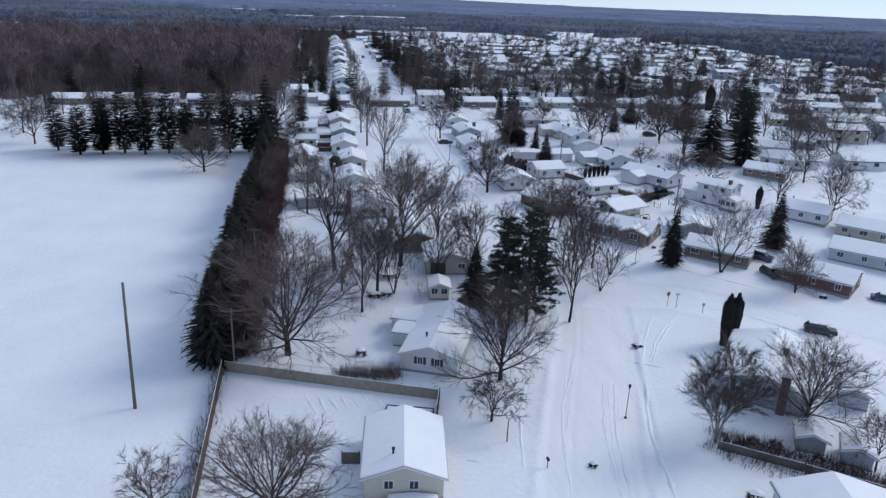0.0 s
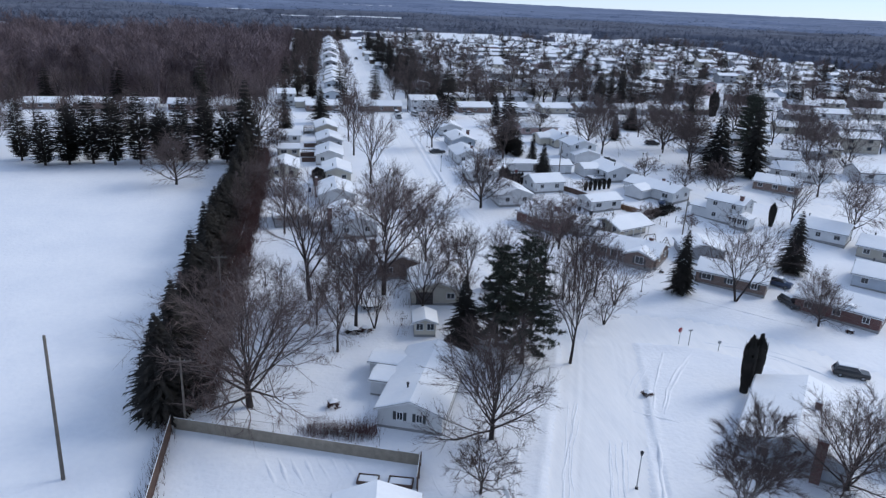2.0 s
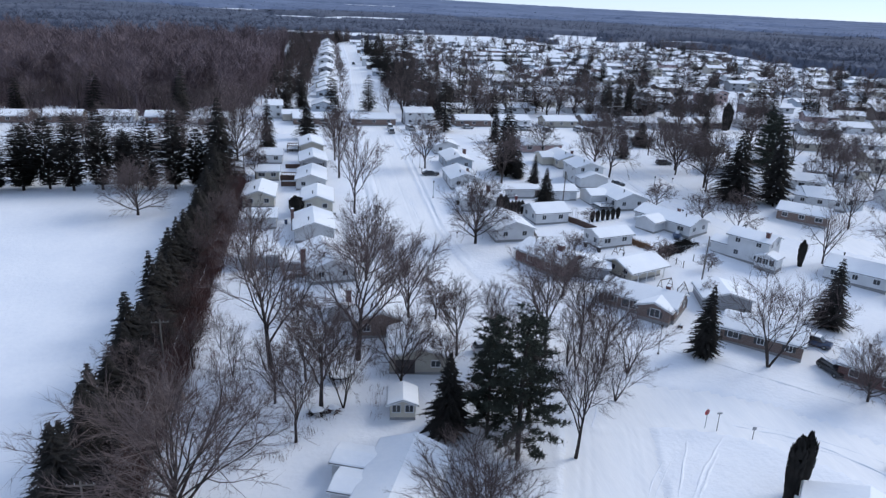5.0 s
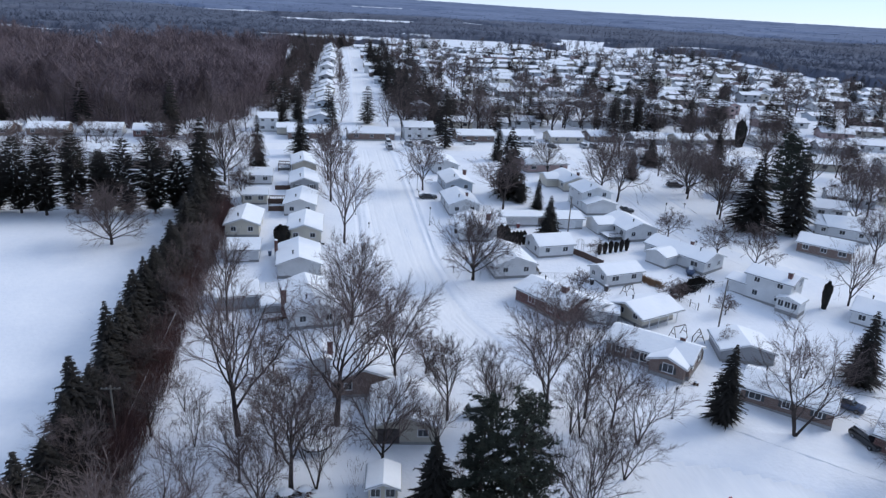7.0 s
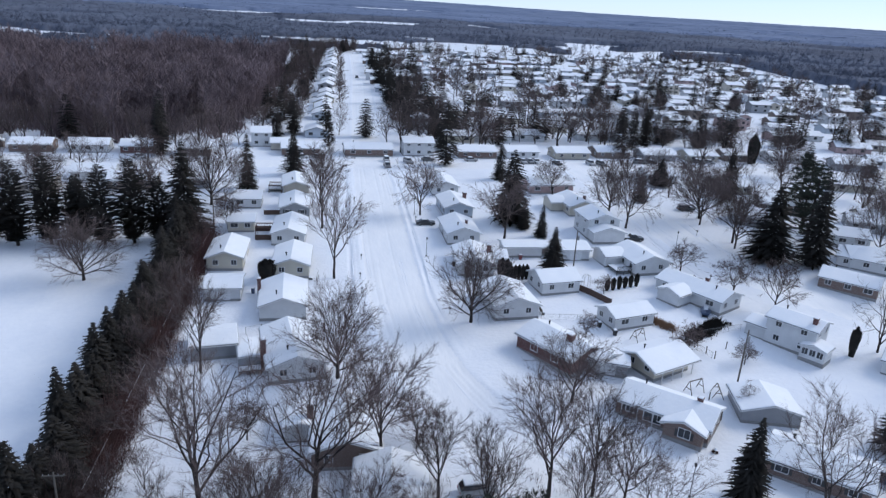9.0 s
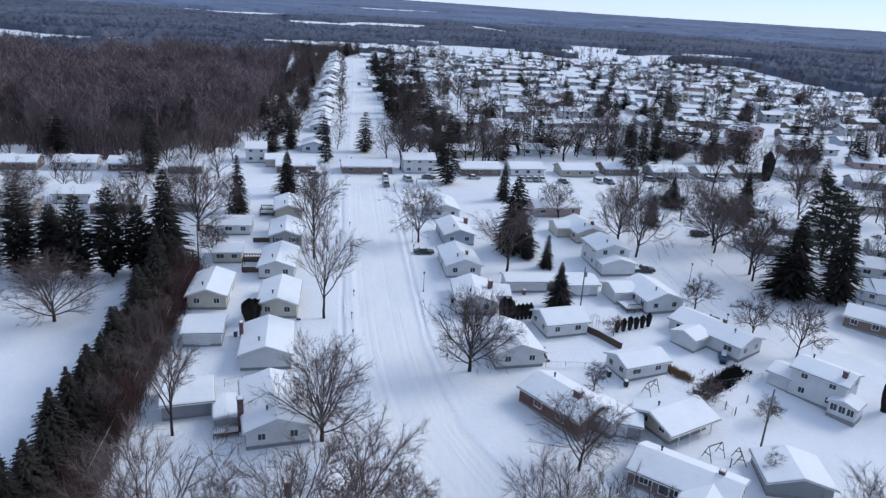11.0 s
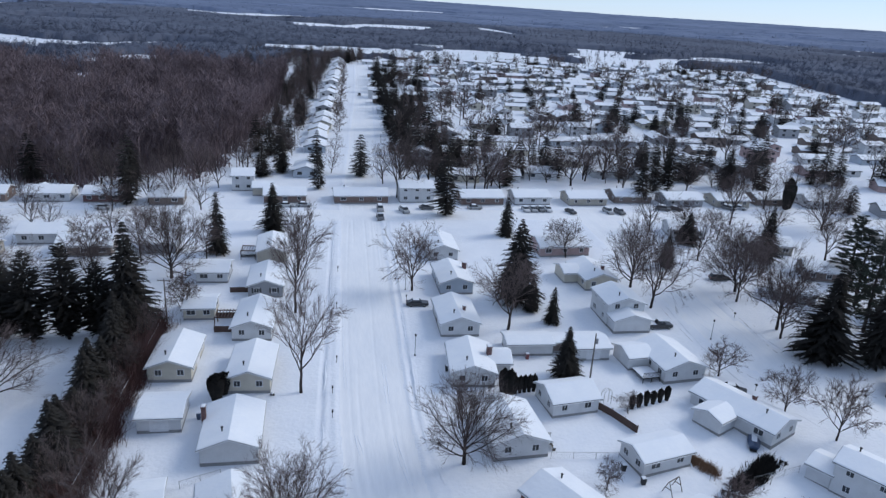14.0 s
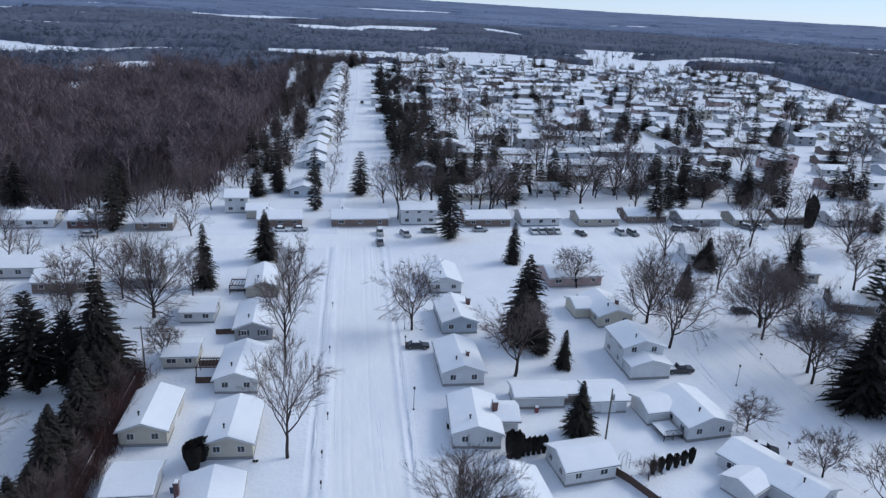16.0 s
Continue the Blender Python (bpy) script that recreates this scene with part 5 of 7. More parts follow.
for i, (x, y, h) in enumerate(((-9.5, 86, 7), (-4.0, 88.5, 8), (1.0, 89.2, 11), (-5.0, 95.5, 9), (4.6, 93.3, 12), (8.2, 93.0, 11), 
                               (-10.5, 98.0, 8), (-7.5, 102.5, 7), (23.0, 90.5, 9), (31.4, 93.9, 9), (46.1, 93.1, 13), (40.5, 92.8, 12))):   # slim young trees
    plant(("vase", "multi")[i % 2], x, y, h, h * 0.62)
for i in range(11):                         # leafless trees grown into the thicket
    plant("vase" if i % 2 else "multi", -14.9 + math.sin(i * 3.1), 80 + i * 9.3, 9.5 + 2 * math.sin(i * 1.3), 6.5)
for x, y, h in ((54.6, 66.3, 7.7), (56.5, 67.1, 7.3), (48.2, 154.6, 4.5), (49.3, 154.4, 4.4)):
    plant("column", x, y, h, 1.7)
for i in range(5):
    plant("column", 50.3 + i * 0.85, 154.7 + 0.1 * i, 3.0, 1.0)
for i in range(6):
    plant("column", 68.7 + i * 1.42, 148.8 + i * 0.36, 2.3 + 0.15 * (i % 3), 1.0)
plant("column", 0.8, 156.8, 4.2, 2.6)
plant("column", 1.6, 158.6, 3.4, 2.4)
# Yards along the cross street.
for row in (("oak", 113.6, 190.5, 18, 15), ("lite", 172, 271.9, 17, 14), ("lite", 152.6, 260.2, 13, 11), ("lite", 164, 251.6, 15, 12), ("oak", 169.2, 229.9, 19, 14), ("small", 132.5, 231.4, 8, 6), ("lite", 126.4, 236, 9, 8),
            ("spruce", 132.9, 207.4, 15, 9), ("spruce", 118.8, 221.3, 9, 8.5), ("spruce", 138.8, 274.4, 19, 8), ("spruce", 122.7, 261, 15, 9.5), ("spruce", 132.6, 272.7, 15, 8), ("spruce", 192.5, 245.5, 10, 8),
            ("column", 172.2, 251.4, 10, 3.2), ("column", 174.0, 252.4, 9, 3.0), ("spruce", 126.5, 289.6, 15, 7), ("oak", 34.5, 282.7, 17, 12), ("oak", 40.9, 282.6, 17, 12)):
    plant(*row)
for row in (("spruce", 86.5, 292.9, 14, 8), ("spruce", 92.5, 297.3, 13, 7), ("lite", 99.7, 288.5, 15, 13), ("lite", 78.7, 290.1, 14, 12), ("spruce", 79.7, 323, 15, 9), ("spruce", 71.4, 313.2, 16, 9), ("spruce", -44.3, 257.5, 19, 7),
            ("oak", -38.7, 260.3, 13, 10), ("lite", -31.5, 261, 14, 10), ("lite", -22, 253.6, 14, 10), ("spruce", -1, 296.6, 13, 8), ("spruce", 11.1, 297.9, 15, 8)):
    plant(*row)
rnd = random.Random(8)
for i in range(28):
    x = 42 + i * 5.8 + rnd.uniform(-1, 1)
    plant(("lite", "lite", "lite", "far_spruce", "lite", "lite", "lite")[i % 7], x, 273 + rnd.random() * 26 - max(0, x - 60) * 0.04, rnd.uniform(9, 15), rnd.uniform(7, 12))
for i in range(12):
    plant(("lite", "small", "lite", "lite")[i % 4], -112 + i * 7 + rnd.uniform(-2, 2), 238 + rnd.uniform(-8, 4) if i % 3 else 252.5, rnd.uniform(9, 13), rnd.uniform(7, 10))
# Far yards: shade trees and evergreens between the houses.
rnd = random.Random(3)
for i in range(440):
    y = 272 + 540 * rnd.random() ** 1.35
    x = 42 + rnd.random() * (400 + max(0, y - 550) * 0.25)
    if any(abs(x - px) < 5.5 and -3 < y - py < 9 for px, py in placed):
        y -= 9
    if abs(x - 30) < 10:
        continue
    grow = 1.0 if y > 460 else 1.2
    if math.sin(x * 0.031 + 2) + math.sin(y * 0.045 + x * 0.012) > 0.6 or rnd.random() < 0.2:
        plant("far_spruce", x, y, rnd.uniform(8, 14) * grow, rnd.uniform(6.5, 9.5) * grow)
    else:
        plant("distant", x, y, rnd.uniform(10, 16) * grow, rnd.uniform(9, 15) * grow)
for i in range(34):                         # dark evergreens beside the first houses of the far street
    y = 300 + 330 * rnd.random() ** 1.7
    plant("far_spruce", 44 + 22 * rnd.random() ** 1.4, y, rnd.uniform(10, 17), rnd.uniform(6.5, 9.5))
for i in range(26):
    plant("far_spruce", rnd.uniform(42, 78), rnd.uniform(285, 640), rnd.uniform(7, 12), rnd.uniform(7, 10))
for i in range(44):                         # yards east of the second street
    y = 140 + 150 * rnd.random()
    plant("far_spruce" if i % 6 == 0 else "lite", 0.78 * y + 20 + rnd.random() * 105, y, rnd.uniform(9, 15), rnd.uniform(8, 12))
for i in range(16):                         # evergreens along the far street
    plant("far_spruce", 41.5 + rnd.uniform(-2, 3), 330 + i * 17 + rnd.uniform(-5, 5), rnd.uniform(11, 17), rnd.uniform(5, 8))
for i in range(150):                        # back yards beside the woods
    plant("distant" if i % 5 else "far_spruce", -16 + 17 * rnd.random() ** 1.3, rnd.uniform(288, 730), rnd.uniform(8, 16), rnd.uniform(7, 11))
for i in range(26):                         # trees that stand out before the woods
    plant(("vase", "maple", "distant", "multi", "spruce")[i % 5], -22 - i * 6.2 + rnd.uniform(-2, 2), 277 + rnd.uniform(-2, 8), rnd.uniform(12, 17), rnd.uniform(8, 11))
for i in range(120):                        # trees that close the far end of the street
    x = rnd.uniform(-75, 36)
    plant("distant" if i % 6 else "far_spruce", x, rnd.uniform(735, 795) if x > 0 else rnd.uniform(590, 800), rnd.uniform(9, 15), rnd.uniform(8, 12))
for x, y, h, w in ((39.5, 515, 19, 13), (50, 540, 16, 14), (41, 462, 17, 11), (40.5, 386, 21, 10), (45.6, 418, 13, 12), (51, 394, 12, 12), (57.3, 355, 17, 12), (71, 537, 24, 15), (83.5, 464, 15, 10), (94, 375, 10, 12), (110, 720, 14, 20), (42, 440, 15, 10), (62, 705, 14, 14), (48, 402, 12, 9), (54, 380, 12, 10)):
    plant("far_spruce", x, y, h, w)
for x, y, h in ((16, 381, 14), (16.5, 470, 8), (14, 615, 14), (15.5, 420, 10), (16.5, 520, 11)):
    plant("distant", x, y, h, h * 0.8)
for i in range(14):
    plant("distant", 16.5 + rnd.uniform(-1, 1), 300 + i * 26 + rnd.uniform(-8, 8), rnd.uniform(7, 12), rnd.uniform(5, 8))
for i, (x, y) in enumerate(((126, 200), (150, 206), (158, 196), (141, 160), (152, 168), (164, 184), (176, 206), (128, 140), (106, 122), (112, 112), (142, 236))):
    plant(("maple", "vase", "lite")[i % 3], x, y, 13 + (i * 37 % 7), 9 + (i * 23 % 4))
for i in range(22):                         # street trees right of the second street and along the crossing
    x, y = rnd.uniform(104, 200), rnd.uniform(140, 245)
    if x - 104 > (y - 100) * 0.9:
        continue
    plant("distant", x, y, rnd.uniform(9, 16), rnd.uniform(8, 12))
def joined(name, kind, pieces, label):
    """The far trees of one kind as one object, from the arrays of their models."""
    protos, h0, w0 = SIZE[kind]
    out = []
    for piece, mat in pieces:
        arrays = []
        for p in protos:
            me = [o for o in p.children if o.name.split(".")[0] == piece][0].data
            me.calc_loop_triangles()
            co, tri = np.empty(len(me.vertices) * 3, np.float32), np.empty(len(me.loop_triangles) * 3, np.int32)
            me.vertices.foreach_get("co", co)
            me.loop_triangles.foreach_get("vertices", tri)
            arrays.append(co.reshape(-1, 3)[tri])
        v = []
        for i, (x, y, high, wide) in enumerate(FAR[kind]):
            x, y = site(x, y)
            a, s = i * 1.9, wide / w0
            turn = np.array([[math.cos(a) * s, math.sin(a) * s, 0], [-math.sin(a) * s, math.cos(a) * s, 0], [0, 0, high / h0]])
            v.append(arrays[i % len(arrays)] @ turn + (x, y, ground_z(x, y)))
        v = np.concatenate(v)
        out.append((v, mat))
    v = np.concatenate([a for a, _ in out])
    me = block_mesh(name, v, np.arange(len(v)).reshape(-1, 3), out[0][1])
    for _, mat in out[1:]:
        me.materials.append(mat)
    me.polygons.foreach_set("material_index", np.repeat(np.arange(len(out)), [len(a) // 3 for a, _ in out]).astype(np.int32))
    return tagged(new(name, me), label, "trees", kind="stuff")


joined("far_bare_trees", "distant", (("crown", TWIG), ("trunk", BARK)), "leafless yard trees all over the far neighbourhood")
joined("far_evergreens", "far_spruce", (("crown", NEEDLE), ("trunk", BARK)), "dark evergreens among the far houses")
for proto in birch + oak + lite + fir + round_pine + far_spruce + distant + maple + vase + multi + small + spruce + narrow + pine + column:
    remove(proto)


# ---- brush and woods ----
def blades(points, heights, count, seed, lean=0.35, width=0.05):
    """Thin upright shoots round each point, as triangles."""
    g = np.random.default_rng(seed)
    p = np.repeat(points, count, 0)
    h = np.repeat(heights, count) * g.uniform(0.4, 1.0, len(p))
    p = p + np.c_[g.normal(0, 0.5, (len(p), 2)), np.zeros(len(p))]
    ang = g.uniform(0, 6.283, len(p))
    off = np.c_[np.cos(ang), np.sin(ang), np.zeros(len(p))] * (width * g.uniform(0.5, 1.2, len(p)))[:, None]
    tip = p + np.c_[g.normal(0, lean, (len(p), 2)) * h[:, None] * 0.5, h]
    v = np.stack([p - off, p + off, tip], 1).reshape(-1, 3)
    return v, np.arange(len(v)).reshape(-1, 3)


def brush(name, points, heights, count, seed, mat, label, width=0.05, lean=0.35):
    v, f = blades(np.array([(*site(x, y), ground_z(*site(x, y)) - 0.1) for x, y in points]), np.array(heights), count, seed, lean, width)
    return tagged(new(name, block_mesh(name, v, f, mat)), label, "brush", kind="stuff")


g = np.random.default_rng(4)
pts = [(x, y) for y in np.arange(72, 182, 0.42) for x in g.normal(-13.0, 1.25, 7) - 0.018 * (y - 80)]
tall = [max(0.7, (6.0 + 2.2 * math.sin(y * 0.35) + 1.5 * math.sin(y * 0.9 + 1)) * (1 - abs(x + 13.2 + 0.018 * (y - 80)) / 5)) * g.uniform(0.6, 1.2) for x, y in pts]
brush("brush_thicket", pts, tall, 19, 5, BRUSH, "dense red-brown leafless thicket along the spruce row", 0.04, 0.75)
pts = [(x, 66.3 - 0.2 * (x - 0.3) + e) for x in np.arange(0.3, 8.0, 0.25) for e in g.uniform(-0.6, 0.6, 4)]
brush("brush_hedge", pts, g.uniform(1.1, 2.2, len(pts)) + 0.2 * np.array([p[0] for p in pts]), 15, 6, BRUSH, "leafless brown hedge beside a white house", 0.02, 0.45)
pts = [(42 + 15.5 * t, 47.6 - 10.6 * t + e) for t in np.arange(0, 1, 0.02) for e in g.uniform(-0.7, 2.2, 5)]
brush("brush_along_fence", pts, g.uniform(0.8, 2.6, len(pts)), 16, 17, BRUSH, "leafless dark brush along a weathered board fence", 0.03, 0.55)
pts = [(-14.4 + e, y) for y in np.arange(38, 70, 0.8) for e in g.uniform(-0.5, 0.2, 2)]
brush("brush_strip", pts, g.uniform(0.7, 2.0, len(pts)), 20, 7, BRUSH, "dead brown weeds along a board fence", 0.03)
pts = [(75.2 + 8.4 * t, 128.9 + 4.9 * t + e) for t in np.arange(0, 1, 0.03) for e in g.uniform(-0.6, 0.6, 2)]
brush("evergreen_hedge", pts, g.uniform(1.1, 1.9, len(pts)), 90, 8, NEEDLE, "low dark evergreen hedge along a snowy yard", 0.09, 0.6)
pts = [(71.9 + 2.2 * t, 136.2 - 3.8 * t + e) for t in np.arange(0, 1.0, 0.05) for e in g.uniform(-0.4, 0.4, 2)]
brush("dry_hedge", pts, g.uniform(0.9, 1.5, len(pts)), 40, 9, DRY, "hedge with dry orange-brown leaves", 0.06, 0.6)
pts = [(x, y) for x, y in zip(g.uniform(-12, 45, 190), g.uniform(78, 100, 190)) if abs(x - 20) > 5 and (x < 6 or y > 85)]
brush("undergrowth", pts, g.uniform(0.8, 2.6, len(pts)), 22, 10, BRUSH, "thin brown undergrowth among the trees", 0.025, 0.5)
pts = [(40 + t * 14 + e, 46.5 - t * 8.4 + f) for t in np.arange(0, 1, 0.05) for e, f in g.uniform(-1.2, 1.2, (2, 2))]
brush("fence_brush", pts, g.uniform(0.8, 2.0, len(pts)), 24, 12, BRUSH, "leafless shrubs along a dark fence", 0.03, 0.5)


def low_tree(seed, height):
    """Arrays of a simple leafless tree for the woods: trunk, limbs and many fine twigs as slim triangles."""
    r = np.random.default_rng(seed)
    v = []

    def sliver(a, b, w):
        d = np.array(b) - np.array(a)
        side = np.cross(d, r.normal(size=3))
        side = side / (np.linalg.norm(side) + 1e-9) * w
        v.extend([np.array(a) - side, np.array(a) + side, np.array(b)])
    sliver((0, 0, -0.5), (0, 0, height * 0.9), 0.17)
    for i in range(10):
        z = height * r.uniform(0.3, 0.72)
        ang, ln = r.uniform(0, 6.283), height * r.uniform(0.18, 0.34)
        a = np.array((0, 0, z))
        b = a + np.array((math.cos(ang) * ln * 0.62, math.sin(ang) * ln * 0.62, ln * 0.85))
        sliver(a, b, 0.06)
        for j in range(13):
            p = a + (b - a) * r.uniform(0.25, 1.05)
            sliver(p, p + r.normal(size=3) * (0.85, 0.85, 0.6) + (0, 0, 1.3), 0.085)
    return np.array(v)


def wood(name, spots, seed, mat, label, low=9.0, high=19.0):
    """Many simple trees joined into one sheet of woodland."""
    r = np.random.default_rng(seed)
    bases = [low_tree(seed + k, 15.0) for k in range(6)]
    out = []
    for x, y in spots:
        b = bases[r.integers(6)]
        a, s = r.uniform(0, 6.283), r.uniform(low, high) / 15.0 * (0.95 + 0.25 * math.sin(x * 0.11) * math.sin(y * 0.083 + 1))
        c, n = math.cos(a) * s, math.sin(a) * s
        out.append(b @ np.array([[c, n, 0], [-n, c, 0], [0, 0, s]]) + (*site(x, y), relief(site(x, y)[1])))
    v = np.concatenate(out)
    return tagged(new(name, block_mesh(name, v, np.arange(len(v)).reshape(-1, 3), mat)), label, "woods", kind="stuff")


spots = []
while len(spots) < 3500:
    y = 276 + 290 * g.random() ** 1.1
    x = -22 - 300 * g.random() ** 1.2
    inset = np.interp(y, [292, 336, 424, 600, 800], [-27, -17, -11, -10, -14]) - x
    if inset > 12 * g.random() ** 2 and y > 284 + 8 * math.sin(x * 0.11) + 4 * math.sin(x * 0.31) + 14 * g.random() ** 2 and x > -150 - (y - 290) * 0.75 and y < 548 + 26 * math.sin(x * 0.05) + 10 * math.sin(x * 0.17):
        spots.append((x, y))
wood("winter_woods", spots, 40, WOODS, "dense brown leafless woods behind the houses", 10.0, 23.0)
low = [p for k, p in enumerate(spots) if p[1] < 770]
v, f = blades(np.array([(*site(x, y), relief(site(x, y)[1]) - 0.1) for x, y in low]), g.uniform(2.5, 8.0, len(low)), 30, 44, 0.6, 0.24)
v[:, :2] += np.repeat(g.normal(0, 2.2, (len(v) // 3, 2)), 3, 0)
tagged(new("woods_undergrowth", block_mesh("woods_undergrowth", v, f, WOODS)), "brown saplings and undergrowth in the woods", "brush", kind="stuff")
spots = [(x, y) for x, y in zip(g.uniform(60, 900, 2600), g.uniform(300, 1000, 2600)) if x > 466 + max(0, y - 553) * 0.2 or y > 915 - 0.03 * x][:900]
wood("edge_woods", spots, 60, HAZED_FAR_WOODS, "leafless woods beyond the last houses", 9, 15)


# ---- distance ----
CLEAR = ((95, 880, 185, 62), (190, 985, 55, 50), (-150, 680, 24, 62), (-165, 880, 40, 40), (340, 1650, 30, 210), (110, 1620, 85, 130), (-150, 1850, 115, 110), (-500, 1650, 60, 90),
         (370, 950, 60, 70), (590, 1080, 60, 75), (970, 1375, 70, 95), (-420, 1250, 90, 80), (-800, 1700, 200, 120), (900, 2300, 160, 150), (200, 3000, 260, 200), (1300, 2000, 120, 150), (-60, 690, 22, 30))


def cover_at(X, Y):
    """Where far woods stand: above 0."""
    cover = wobble(X, Y, 0.010, 1) + 0.7 * wobble(X, Y, 0.031, 4) + 0.62
    for cx, cy, wx, wy in CLEAR:
        cover = cover - 2.4 * np.exp(-(((X - cx) / wx) ** 2 + ((Y - cy) / wy) ** 2) ** 2)
    inner = (Y < np.where(X < 70, 812, 880 + 0.06 * X)) & (X > -15 - 0.02 * Y) & (X < 446 + np.clip(Y - 635, 0, None) * 0.2)
    left = (X <= -15 - 0.02 * Y) & (Y < 596 + 14 * np.sin(X * 0.06))
    return np.where(inner | left, -2, cover)


def canopy(name, r0, r1, rings, spokes, mat, label, seed, high=5.5):
    """The mass of far woods: a soft uneven sheet that dips below the ground at clearings."""
    r = np.random.default_rng(seed)
    a = np.radians(np.linspace(-62, 52, spokes))
    d = r0 * (r1 / r0) ** np.linspace(0, 1, rings)
    A, D = np.meshgrid(a, d)
    X, Y = 20 + np.sin(A + 0.15) * D, 60 + np.cos(A + 0.15) * D
    X += r.normal(0, 1.5, X.shape) * D / 1000
    Y += r.normal(0, 2.5, Y.shape) * D / 1000
    cover = cover_at(X, Y)
    cover[0], cover[-1] = -1, -1
    Z = ground_height(X, Y)[0] + np.where(cover > 0, high + r.uniform(-1.6, 1.6, X.shape) + np.clip(cover, 0, 1) * 2.5, -6.0)
    k = np.arange(X.size).reshape(X.shape)
    q = np.stack([k[:-1, :-1], k[:-1, 1:], k[1:, 1:], k[1:, :-1]], -1).reshape(-1, 4)
    return tagged(new(name, block_mesh(name, np.stack([X, Y, Z], -1).reshape(-1, 3), q, mat, True)), label, "woods", kind="stuff")


def treetops(name, r0, r1, count, limbs, fine, thick, mat, label, seed, low=9.0, high=15.0):
    """Far leafless trees that stand wherever the woods do, each of a few slim pieces."""
    r = np.random.default_rng(seed)

    def model():
        v = []

        def sliver(a, b, w):
            d = b - a
            side = np.cross(d, r.normal(size=3))
            side = side / (np.linalg.norm(side) + 1e-9) * w
            v.extend([a - side, a + side, b])
        sliver(np.array((0, 0, -0.5)), np.array((0, 0, 11.5)), thick * 1.2)
        for i in range(limbs):
            a, ang = np.array((0, 0, r.uniform(3.0, 8.0))), r.uniform(0, 6.283)
            b = a + np.array((math.cos(ang) * 2.4, math.sin(ang) * 2.4, r.uniform(2.5, 4.5)))
            sliver(a, b, thick)
            for j in range(fine):
                p = a + (b - a) * r.uniform(0.2, 1.0)
                sliver(p, p + r.normal(size=3) * (1.0, 1.0, 0.6) + (0, 0, 1.4), thick)
        return np.array(v)

    models, out = [model() for k in range(6)], []
    a = np.radians(r.uniform(-50, 40, count * 3)) + 0.15
    d = r0 * (r1 / r0) ** r.random(count * 3)
    X, Y = 20 + np.sin(a) * d, 60 + np.cos(a) * d
    keep = np.flatnonzero(cover_at(X, Y) > 0)[:count]
    base = ground_height(X[keep], Y[keep])[0]
    for x, y, z in zip(X[keep], Y[keep], base):
        t, k, w = r.uniform(0, 6.283), r.uniform(low, high) / 13.0, r.uniform(0.8, 1.4)
        c, n = math.cos(t) * w, math.sin(t) * w
        out.append(models[r.integers(6)] @ np.array([[c, n, 0], [-n, c, 0], [0, 0, k]]) + (x, y, z))
    v = np.concatenate(out)
    return tagged(new(name, block_mesh(name, v, np.arange(len(v)).reshape(-1, 3), mat)), label, "woods", kind="stuff")


# Haze sits in the colours here: paler and bluer further out.
canopy("far_woods", 560, 1900, 130, 420, HAZED_FAR_WOODS, "far leafless woods with snowy clearings", 70)
canopy("horizon_woods", 1840, 4750, 80, 380, HAZED_HORIZON_WOODS, "woods and fields up to the horizon, tinted blue-grey with painted haze", 71, 8.0)
treetops("far_treetops", 560, 1150, 8000, 5, 5, 0.11, HAZED_FAR_WOODS, "crowns of far leafless trees", 72)
treetops("distant_treetops", 1150, 2600, 9000, 3, 2, 0.3, HAZED_FAR_WOODS, "crowns of distant leafless trees", 73, 9.0, 14.0)


# ---- fences, poles, signs ----
def board_fence(a, b, high, mat, label, bay=2.4, base=-0.15):
    """Posts, rails and upright boards between two points."""
    a, b = site(*a), site(*b)
    n, ang = math.hypot(b[0] - a[0], b[1] - a[1]), math.degrees(math.atan2(b[1] - a[1], b[0] - a[0]))
    rise = relief(b[1]) - relief(a[1])
    root = thing("fence", pose(a[0], a[1], relief(a[1]), 0, -math.degrees(math.atan2(rise, n)), ang), label, "fence")
    k = max(1, round(n / bay))
    for i in range(k):
        x0, x1 = n * i / k, n * (i + 1) / k
        m = max(4, int((x1 - x0) / 0.16))
        outline = []
        for j in range(m):
            u, y = x0 + (x1 - x0) * j / m, -0.02 - 0.012 * (j % 2)
            outline += [(u, y), (u + (x1 - x0) / m, y)]
        outline += [(x1, 0.012), (x0, 0.012)]
        q, top = len(outline), high + 0.03 * math.sin(i * 2.3)
        s = Shape().add([(x, y, z) for z in (base, top) for x, y in outline], [tuple(range(q - 1, -1, -1)), tuple(range(q, 2 * q))] + [(j, (j + 1) % q, (j + 1) % q + q, j + q) for j in range(q)])
        s.box(x0, x1, 0.013, 0.06, 0.3, 0.4).box(x0, x1, 0.013, 0.06, high - 0.4, high - 0.3)
        part("fence_panel", s, mat, root)
    for i in range(k + 1):
        x = n * i / k
        part("fence_post", Shape().box(x - 0.06, x + 0.06, 0.061, 0.18, base, high + 0.12, 0.02), mat, root)
    part("snow_cover", Shape().box(0, n, -0.03, 0.03, high + 0.033, high + 0.08, 0.02), ROOF_SNOW, root)
    return root


